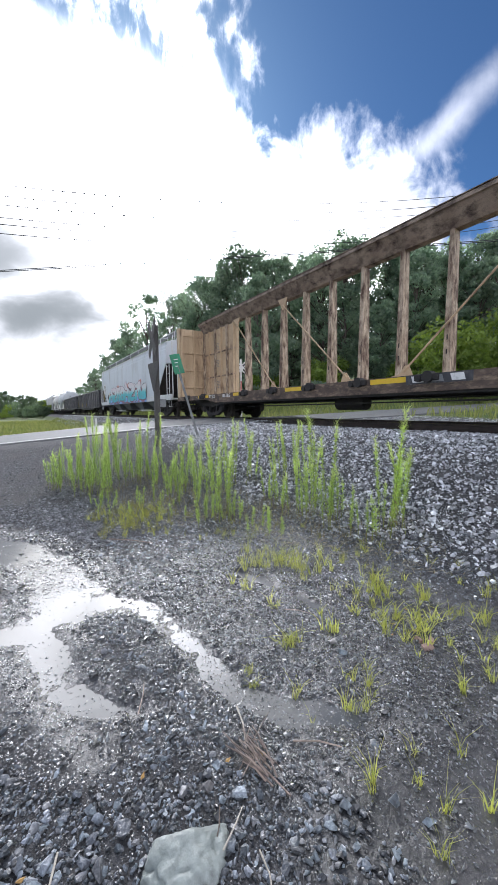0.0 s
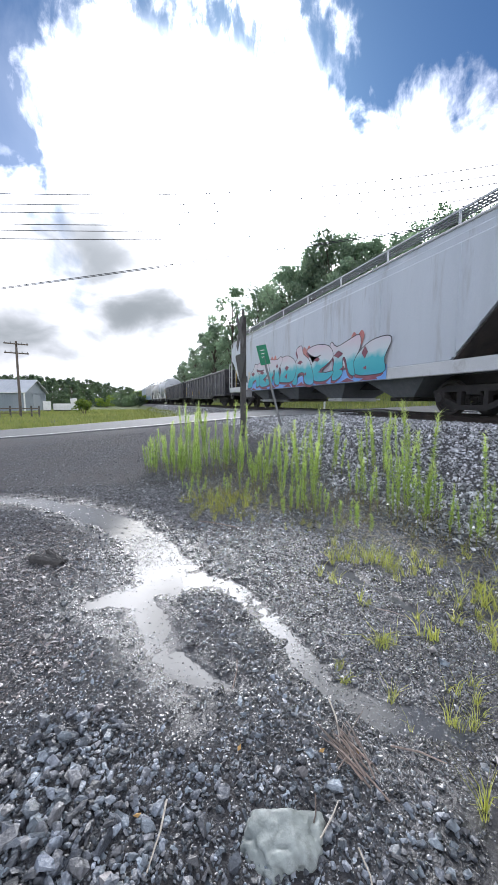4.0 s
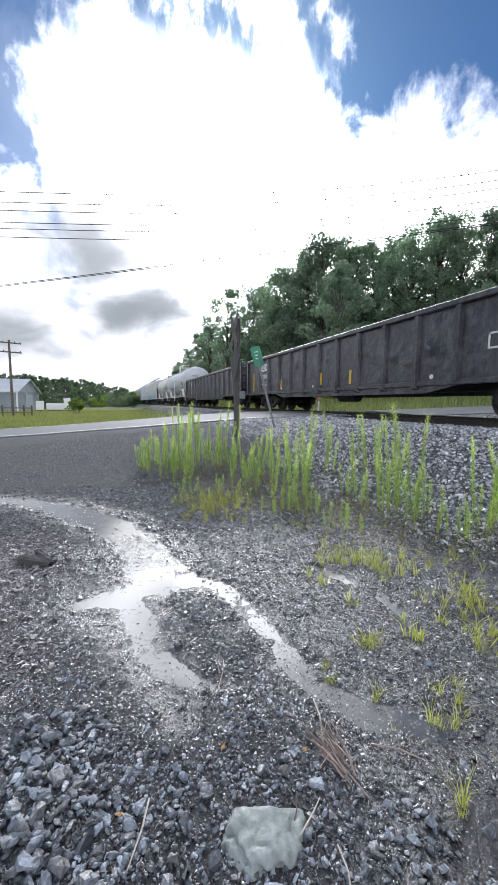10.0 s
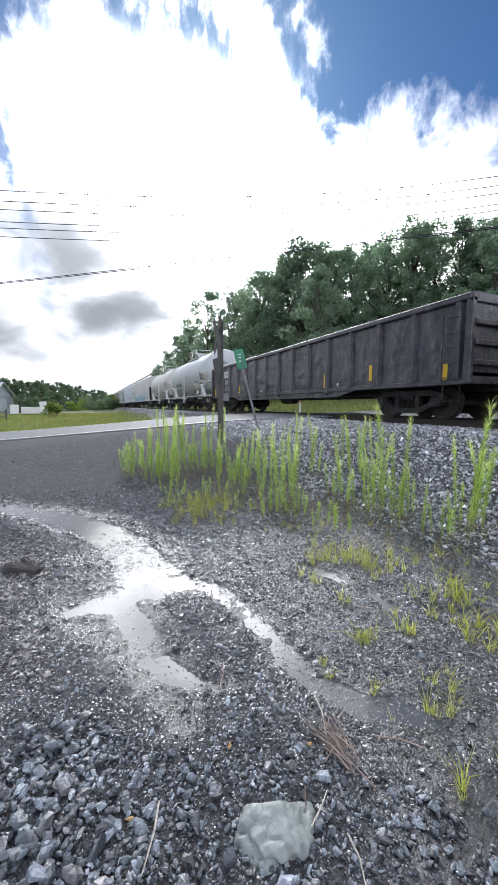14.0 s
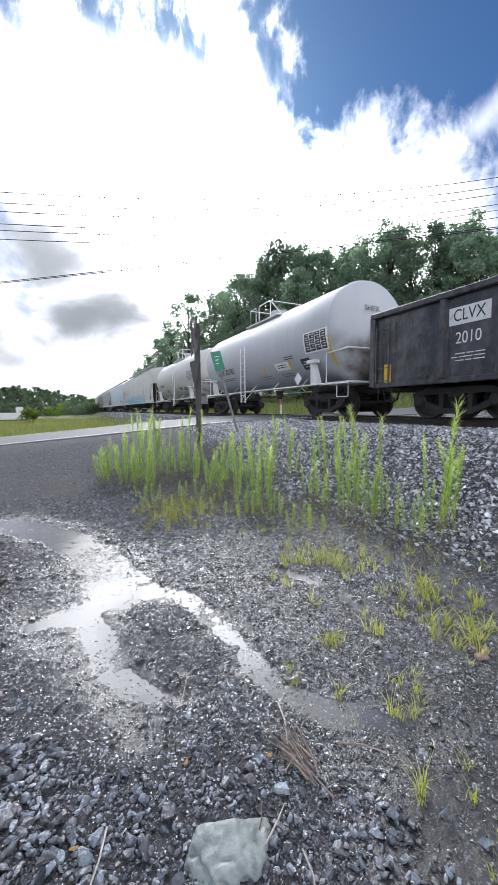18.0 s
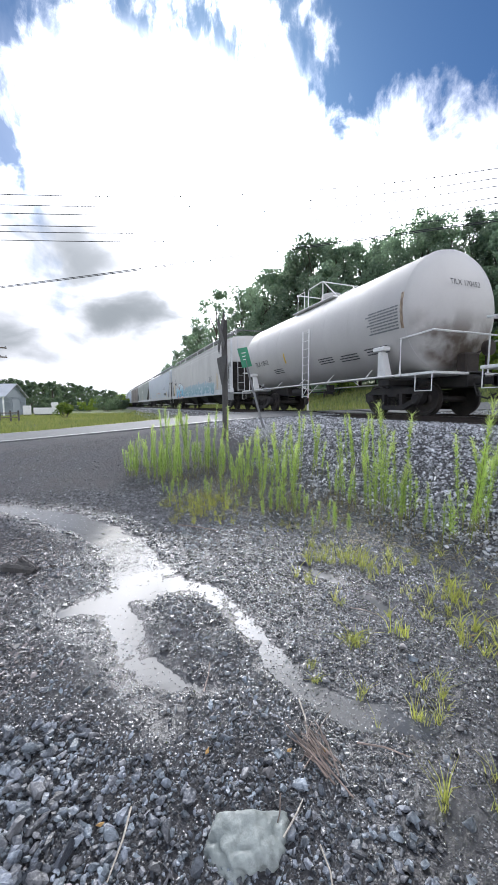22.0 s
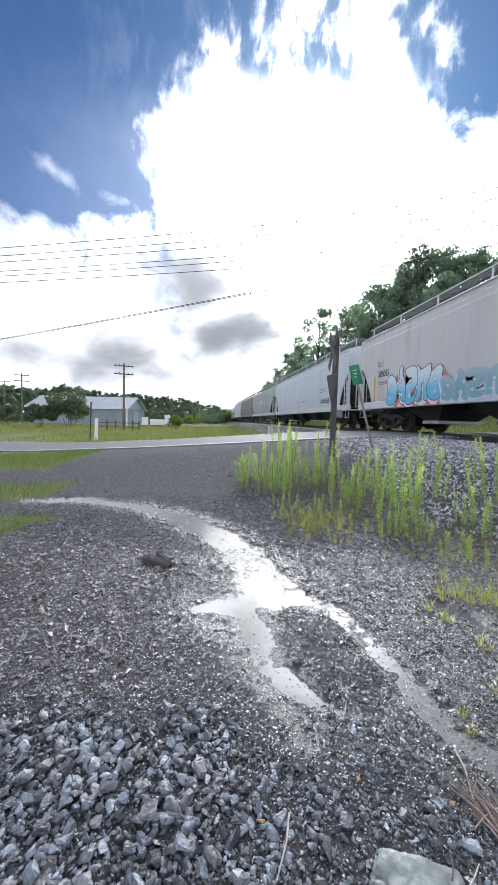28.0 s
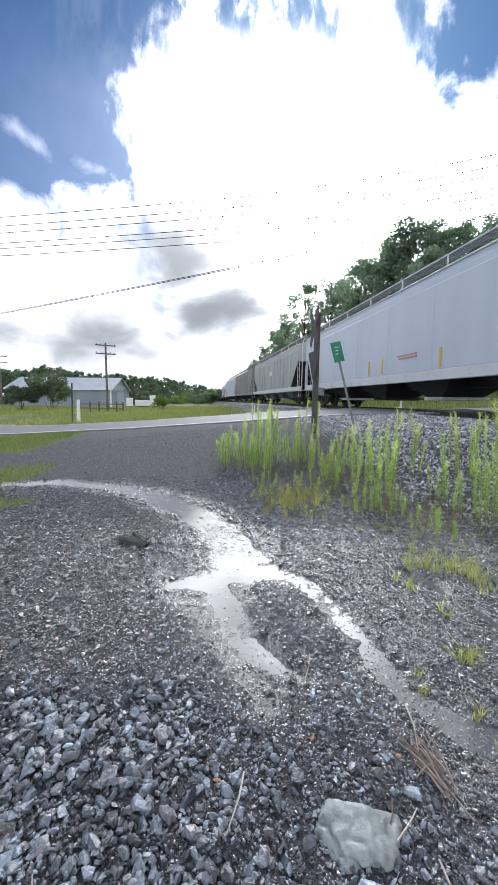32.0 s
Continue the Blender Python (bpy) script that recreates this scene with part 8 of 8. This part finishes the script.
# ---- weeds, tufts, twigs and litter by the puddles ----
def weed_meshes(seed, h, leafy, head):
    """A tall single-stemmed weed: withered below, a column of narrow leaves above; its pale head tapers, or fans out in a spray."""
    rng = np.random.default_rng(seed)
    bend = rng.normal(0, 0.05, 2) * h
    stem = Shape()
    pts = [(bend[0] * t * t, bend[1] * t * t, h * t) for t in (-0.04, 0.25, 0.5, 0.75, 1.0)]
    stem.tube(pts, [0.0042, 0.0036, 0.003, 0.0022, 0.001], 5)

    def leaves(t, ln, up, droop, wide):
        n = len(t)
        a = rng.uniform(0, 6.283, n)
        base = np.stack([bend[0] * t * t, bend[1] * t * t, h * t], -1)
        d = np.stack([np.cos(a) * np.cos(up), np.sin(a) * np.cos(up), np.sin(up)], -1)
        s = np.stack([-np.sin(a), np.cos(a), 0 * a], -1)
        w = (rng.uniform(0.6, 1.2, n) * wide)[:, None]
        m = base + d * ln[:, None] * 0.5
        tip = base + d * ln[:, None] + np.stack([np.cos(a), np.sin(a), -1.2 + 0 * a], -1) * (ln * droop)[:, None]
        return np.stack([base, m + s * w, tip, m - s * w], 1).reshape(-1, 3), np.arange(4 * n).reshape(-1, 4)

    n = int(1.35 * leafy * h)
    t = np.sort(0.17 + 0.70 * rng.random(n) ** 0.85)
    green = leaves(t, (0.028 + 0.036 * np.sin(np.pi * np.clip((t - 0.05) / 0.95, 0, 1)) ** 0.7) * rng.uniform(0.6, 1.4, n), rng.uniform(0.45, 1.2, n), 0.12, 0.0029)
    n = int(leafy * h * 0.42)
    t = np.sort(0.80 + 0.20 * rng.random(n))
    spray = rng.random(n) < head
    ln = np.where(spray, rng.uniform(0.05, 0.13, n), (0.018 + 0.17 * (1.03 - t)) * rng.uniform(0.6, 1.3, n))
    pale = leaves(t, ln, np.where(spray, rng.uniform(0.55, 1.35, n), rng.uniform(0.5, 1.25, n)), 0.10, 0.0024)
    n = int(5 + 7 * h)
    t = 0.03 + 0.27 * rng.random(n)
    dead = leaves(t, rng.uniform(0.03, 0.075, n), rng.uniform(-0.9, 0.6, n), 0.25, 0.0036)
    return stem.mesh("stem", WEEDSTEM), soup("leaves", *green, WEEDLEAF), soup("head", *pale, WEEDTIP), soup("withered_leaves", *dead, WITHERED)


def build_weeds():
    heights = (1.0, 1.12, 1.25, 1.35, 0.9, 1.06, 0.55, 0.45, 0.65)
    kinds = [weed_meshes(70 + k, h, n, head) for k, (h, n, head) in enumerate(zip(heights, (290, 270, 240, 250, 300, 230, 260, 220, 270), (0.8, 0.45, 1.0, 0.3, 0.7, 0.5, 0.4, 0.1, 0.2)))]
    rng = random.Random(21)
    spots = []
    # the tallest stems, eastwards along the ballast and westwards to the road, each with lower ones about it
    east = ((2.38, 4.58, 1.14), (2.42, 4.85, 1.13), (3.17, 5.55, 1.23), (3.55, 5.49, 1.16), (3.19, 4.56, 0.54), (3.12, 4.17, 0.79), (3.96, 5.18, 1.04), (4.05, 5.07, 1.03), (4.13, 4.92, 1.0), (3.13, 3.72, 0.75), (3.14, 3.6, 0.89),
            (3.56, 3.81, 1.37), (3.35, 3.62, 0.9), (3.24, 3.19, 1.31), (3.1, 3.06, 0.71), (3.43, 3.26, 0.65), (3.24, 2.86, 0.55), (3.21, 2.53, 0.51), (3.44, 2.47, 1.43), (3.6, 2.63, 0.93), (3.73, 2.53, 0.91), (3.59, 2.38, 1.03))
    west = ((0.46, 7.43, 0.67), (0.56, 7.38, 0.71), (0.68, 7.49, 0.83), (0.84, 7.28, 0.93), (0.93, 6.82, 0.81), (1.07, 7.06, 1.31), (1.06, 6.47, 1.39), (1.4, 7.64, 1.24), (1.43, 7.19, 0.8), (1.66, 7.54, 1.32), (1.83, 7.46, 0.92), (1.88, 7.04, 0.91),
            (2.15, 7.34, 1.31), (2.04, 7.12, 0.93), (2.07, 6.41, 0.75), (2.19, 6.37, 0.89), (1.98, 5.46, 0.71), (2.16, 5.69, 0.78), (2.41, 5.88, 0.94), (2.73, 6.36, 0.8), (2.03, 4.54, 1.06), (2.87, 5.78, 1.05), (1.16, 6.74, 1.02), (0.9, 7.12, 0.99))
    for x, y, h in west:
        spots.append((x, y, h))
        for _ in range(5):
            spots.append((x + rng.gauss(0.03, 0.15), y + rng.gauss(-0.08, 0.22), h * rng.uniform(0.38, 0.92)))
    for x, y, h in east:
        spots.append((x, y, h))
        for _ in range(3 if y > 3.5 else 2):
            spots.append((x + rng.gauss(0, 0.09), y + rng.gauss(0.03, 0.10), h * rng.uniform(0.5, 0.95)))
    # low growth before them, thinning towards the puddles
    for _ in range(48):
        t, w = rng.random(), rng.random()
        x, y = 0.62 + 1.75 * t + 0.75 * w * (1 - 0.4 * t), 5.6 - 2.7 * t + 0.9 * w
        spots.append((x, y, rng.uniform(0.14, 0.38)))
    for x, y, h in spots:
        k = rng.randrange(6) if h > 0.72 else 6 + rng.randrange(3)
        s = h / heights[k]
        w = new("weed", kinds[k][0])
        w.matrix_world = pose(x, y, float(ground_z(x, y)), rng.uniform(-7, 7), rng.uniform(-7, 7), rng.uniform(0, 360)) @ Matrix.Diagonal((0.35 + 0.65 * s, 0.35 + 0.65 * s, s, 1))
        tagged(w, "tall yellow-green weed with narrow leaves and a pale tip" if h > 0.72 else "low yellow-green weed, withered near the ground", "weed", "weeds beside the track")
        part("leaves", kinds[k][1], WEEDLEAF, w)
        part("head", kinds[k][2], WEEDTIP, w)
        part("withered_leaves", kinds[k][3], WITHERED, w)
    # dead stalks and straw on the dark earth below
    r = np.random.default_rng(22)
    n = 1100
    t, w = r.random(n), r.random(n)
    x, y = 0.55 + 2.3 * t + (0.3 + 1.3 * w) * (1 - 0.35 * t), 6.3 - 4.0 * t + 1.2 * w
    v, f = blades(r, n, x, y, r.uniform(0.04, 0.2, n) * np.where(r.random(n) < 0.12, 2.0, 1.0), 0.0022, 0.6)
    v[:, :, 2] += ground_z(x, y)[:, None]
    tagged(new("dead_stalks", soup("dead_stalks", v.reshape(-1, 3), f, WITHERED)), "brown dead stalks standing below the weeds", "stalks", kind="stuff")
    n = 1900
    t, w = r.random(n), r.random(n)
    x, y = 0.7 + 2.4 * t + (0.1 + 1.3 * w) * (1 - 0.3 * t), 5.6 - 4.2 * t + 1.2 * w
    a, ln = r.uniform(0, 6.283, n), r.uniform(0.02, 0.09, n)
    d = np.stack([np.cos(a) * ln, np.sin(a) * ln, r.uniform(-0.1, 0.25, n) * ln], -1)
    s = np.stack([-np.sin(a), np.cos(a), 0 * a], -1) * 0.002
    c = np.stack([x, y, ground_z(x, y) + 0.016], -1)
    v = np.stack([c - d - s, c + d - s * 0.4, c + d + s * 0.4, c - d + s], 1).reshape(-1, 3)
    tagged(new("straw_litter", soup("straw_litter", v, np.arange(4 * n).reshape(-1, 4), STRAW)), "pale straw lying on the dark earth", "straw", kind="stuff")


build_weeds()


def build_tufts():
    rng = np.random.default_rng(31)

    def bunch(n, r, lo, hi, wide, lean, material):
        x, y = rng.normal(0, r, n), rng.normal(0, r, n)
        v, f = blades(rng, n, x, y, rng.uniform(lo, hi, n), wide * rng.uniform(0.6, 1.3, n), lean)
        return soup("grass_tuft", v.reshape(-1, 3), f, material)

    fine = [bunch(n, r, 0.06, 0.24, 0.0017, 0.6, GRASSLEAF) for n, r in ((16, 0.018), (24, 0.02), (30, 0.022), (20, 0.018))]
    sparse = [bunch(n, 0.007, 0.06, 0.20, 0.0016, 0.75, GRASSLEAF) for n in (9, 13, 7)]
    broad = [bunch(n, r, 0.06, 0.22, 0.0038, 0.95, GRASSLEAF) for n, r in ((9, 0.016), (13, 0.02), (16, 0.022), (7, 0.012))]
    dry = [bunch(n, r, 0.05, 0.22, 0.0017, 0.55, STUBBLE) for n, r in ((20, 0.02), (28, 0.022), (26, 0.02), (14, 0.02))]
    rosette = [bunch(n, 0.025, 0.05, 0.13, 0.0024, 1.5, GRASSLEAF) for n in (40, 30)]
    r = random.Random(8)
    spots = []

    def around(kinds, points, n, spread, lo, hi):
        for x, y in points:
            for k in range(n):
                spots.append((kinds, x + (r.gauss(0, spread) if k else 0), y + (r.gauss(0, spread) if k else 0), r.uniform(lo, hi)))

    # bright broad blades on the wet bank, fine upright grass along the small pools, thin tufts in the mud
    around(broad, ((2.39, 1.87), (2.43, 1.79), (1.97, 1.66), (2.07, 1.53), (2.17, 1.68), (2.21, 1.5), (2.05, 1.32), (2.36, 1.68), (2.18, 1.29), (2.45, 1.25), (2.05, 1.17), (1.69, 1.60), (2.18, 0.92), (2.46, 2.03), (2.3, 1.75), (2.14, 1.47), (2.55, 1.5), (2.3, 1.4)), 3, 0.12, 0.5, 1.0)
    around(broad, ((1.35, 0.81), (1.25, 0.73), (2.97, 1.28), (2.33, 2.34), (2.62, 1.62), (2.7, 1.95)), 1, 0.0, 0.5, 0.9)
    around(fine, ((1.78, 2.74), (1.84, 2.70), (1.90, 2.64), (1.97, 2.60), (2.02, 2.55), (2.08, 2.48), (2.2, 2.6), (1.95, 2.85)), 2, 0.14, 0.6, 1.1)
    around(sparse, ((1.72, 2.80), (1.80, 2.72), (1.88, 2.66), (1.96, 2.60), (2.04, 2.52), (2.12, 2.44), (1.68, 2.70), (2.25, 2.5), (1.5, 2.45)), 3, 0.15, 0.8, 1.4)
    around(sparse, ((1.53, 2.1), (2.06, 2.0), (2.14, 1.97), (1.44, 1.28), (1.59, 1.25), (1.51, 1.17), (1.37, 1.08), (1.31, 1.13), (1.11, 1.17), (1.17, 1.34), (1.32, 1.10), (1.47, 1.12), (1.86, 0.87), (2.06, 0.83)), 2, 0.025, 0.55, 0.95)
    around(sparse, ((1.11, 0.83), (1.50, 0.71), (1.25, 0.62), (1.10, 0.54), (1.37, 0.54), (1.07, 0.80)), 2, 0.012, 0.65, 1.0)
    around(rosette, ((1.33, 1.66), (1.40, 1.68)), 1, 0.0, 1.0, 1.25)
    around(rosette, ((1.03, 1.60), (1.0, 1.51), (1.53, 2.05)), 1, 0.0, 0.5, 0.7)
    for _ in range(64):
        t, w = r.random(), r.random()
        spots.append((dry if r.random() < 0.6 else fine, 0.62 + 0.55 * t + 0.7 * w, 5.2 - 1.15 * t + 0.5 * w, r.uniform(0.55, 1.15)))
    for _ in range(52):
        t, w = r.random(), r.random()
        spots.append((dry if r.random() < 0.75 else fine, 0.75 + 0.75 * t * w + 0.6 * w + r.gauss(0, 0.1), 4.35 - 0.2 * t + 1.2 * w + r.gauss(0, 0.12), r.uniform(0.5, 1.1)))
    for _ in range(44):
        t, w = r.random(), r.random()
        spots.append((dry if r.random() < 0.55 else fine, 1.2 + 1.2 * t + 1.1 * w, 4.1 - 1.9 * t + 0.7 * w, r.uniform(0.4, 0.9)))
    for _ in range(34):
        spots.append((fine if r.random() < 0.6 else broad, r.uniform(1.9, 3.4), r.uniform(0.9, 2.6), r.uniform(0.4, 0.9)))
    for kinds, x, y, s in spots:
        if float(pool(x, y)) > 0.35:
            continue
        t = new("grass_tuft", kinds[r.randrange(len(kinds))])
        t.matrix_world = pose(x, y, float(ground_z(x, y)) - 0.005, 0, 0, r.uniform(0, 360)) @ Matrix.Diagonal((s, s, s, 1))
        label = {id(fine): "thin upright tuft of yellow-green grass", id(sparse): "few thin yellow-green blades in wet mud", id(broad): "bright yellow-green tuft of broad bent blades", id(dry): "tuft of dull half-dry grass below the weeds", id(rosette): "low spreading green rosette in wet gravel"}[id(kinds)]
        tagged(t, label, "grass", "grass tufts")


build_tufts()


def build_litter():
    rng = random.Random(17)
    pile = thing("twig_pile", pose(0.735, 1.165, float(ground_z(0.735, 1.165)) + 0.005, 0, 0, -9), "heap of reddish dead twigs beside the boulder", "twigs")
    for k in range(30):
        a = rng.uniform(-0.32, 0.32) + (1.75 if k % 9 else 0.7)
        ln = rng.uniform(0.05, 0.17) if k > 2 else 0.30
        x, y = 0.03 + rng.uniform(-0.06, 0.06), rng.uniform(-0.08, 0.06)
        z = 0.014 + 0.0014 * k
        c, s = math.cos(a) * ln / 2, math.sin(a) * ln / 2
        part("twig", Shape().tube([(x - c, y - s, z), (x + rng.uniform(-0.01, 0.01), y, z + 0.01), (x + c, y + s, z + rng.uniform(-0.01, 0.015))], [0.0042, 0.0036, 0.002] if k % 3 else [0.0026, 0.0022, 0.0014], 5), TWIG, pile)
    for k, (p, q, r) in enumerate((((0.83, 1.40), (0.76, 1.20), 0.004), ((0.05, 1.20), (-0.03, 1.02), 0.004), ((0.55, 1.04), (0.47, 0.93), 0.003), ((0.50, 0.92), (0.62, 1.0), 0.003), ((0.60, 0.86), (0.56, 0.72), 0.003),
                                 ((0.95, 1.12), (1.10, 0.98), 0.004), ((-0.6, 1.0), (-0.58, 0.9), 0.003), ((1.55, 1.95), (1.68, 1.82), 0.003), ((0.78, 4.1), (1.15, 3.75), 0.006), ((0.42, 1.62), (0.5, 1.8), 0.003))):
        z0, z1 = float(ground_z(*p)), float(ground_z(*q))
        pale = k in (0, 1, 3, 4)
        solid("twig", Shape().tube([(*p, z0 + 0.03), ((p[0] + q[0]) / 2 + 0.01, (p[1] + q[1]) / 2, (z0 + z1) / 2 + 0.035), (*q, z1 + 0.025)], [r, r * 0.9, r * 0.6], 5), DRYTWIG if pale else TWIG, pose(0, 0, 0), "pale bare twig lying on the gravel" if pale else "dark bare twig lying on the gravel", "twig", "loose twigs")
    leafm = Shape().add([(-0.014, 0, 0.003), (0, -0.008, 0.0), (0.015, 0, 0.006), (0, 0.008, 0.0), (0, 0, 0.004), (-0.014, 0, 0.001), (0, -0.008, -0.002), (0.015, 0, 0.004), (0, 0.008, -0.002)],
                        [(0, 1, 4), (1, 2, 4), (2, 3, 4), (3, 0, 4), (5, 8, 7, 6)]).mesh("fallen_leaf", LEAFLITTER)
    for x, y in ((-0.05, 1.19), (1.94, 1.35), (2.05, 1.42), (0.80, 1.13), (0.66, 1.18), (2.3, 1.5), (2.1, 1.3), (0.35, 1.3)):
        ob = new("fallen_leaf", leafm)
        ob.matrix_world = pose(x, y, float(ground_z(x, y)) + 0.028, rng.uniform(-15, 15), rng.uniform(-15, 15), rng.uniform(0, 360))
        tagged(ob, "small dry brown leaf on the wet ground", "leaf", "fallen leaves")
    for k, (x, y, w) in enumerate(((2.03, 1.17, 0.04), (2.10, 1.19, 0.03), (2.05, 1.24, 0.028))):
        solid("brick_fragment", Shape().loft([[(-w, -w * 0.5, -0.02), (w * 0.9, -w * 0.6, -0.02), (w, w * 0.5, -0.02), (-w * 0.8, w * 0.6, -0.02)], [(-w * 0.8, -w * 0.4, 0.024), (w * 0.8, -w * 0.5, 0.016), (w * 0.85, w * 0.4, 0.028), (-w * 0.7, w * 0.5, 0.02)]]),
              REDSTONE, pose(x, y, float(ground_z(x, y)), 6 * k, -5, 50 * k - 20), "broken reddish piece of brick in the mud", "brick", "brick fragments")
    x, y = -0.74, 3.52
    log = thing("broken_tie", pose(x, y, float(ground_z(x, y)) + 0.012, 2, 3, -40), "two dark splintered pieces of broken timber lying on gravel", "timber")
    for k, (ln, w, h) in enumerate(((0.32, 0.075, 0.06), (0.27, 0.06, 0.05))):
        rings = []
        for j in range(9):
            t = j / 8
            a, c = rng.uniform(0.8, 1.1), 0.55 if j in (0, 8) else 1.0
            px = ln * (t - 0.5)
            rings.append([(px + rng.uniform(-0.02, 0.02), y0 * w * a * c + rng.uniform(-0.004, 0.004), z0 * h * a * c + rng.uniform(-0.003, 0.004)) for y0, z0 in ((-0.5, 0), (0.5, 0), (0.52, 0.55), (0.3, 1.0), (0.05, 0.86), (-0.2, 1.02), (-0.5, 0.7))])
        piece = part("piece", Shape().loft(rings), POSTMAT, log)
        piece.matrix_local = pose(0.0, 0.02, 0.0, 4, -3, 8) if k == 0 else pose(0.03, 0.09, 0.012, -6, 4, -16)


build_litter()


# ---- what moves: the train rolls past at an even pace, its wheels turning ----
def rolled(t):
    return 3.867 * t + 0.00388 * t * t - 0.0000589 * t ** 3


def motions():
    times = [2.0 * k for k in range(17)]
    for car, middle in CARS:
        rows = []
        for t in times:
            x, y, h = rail_path(middle - rolled(t))
            rows.append((t, pose(x, y, RAIL_Z, 0, 0, math.degrees(h))))
        walk(car, rows)
    turns = [32.0 * k / 216 for k in range(217)]
    for w, k in WHEELS:
        walk(w, [(t, pose(0, k, WHEEL_R, math.degrees(rolled(t) / WHEEL_R), 0, 0)) for t in turns])


motions()
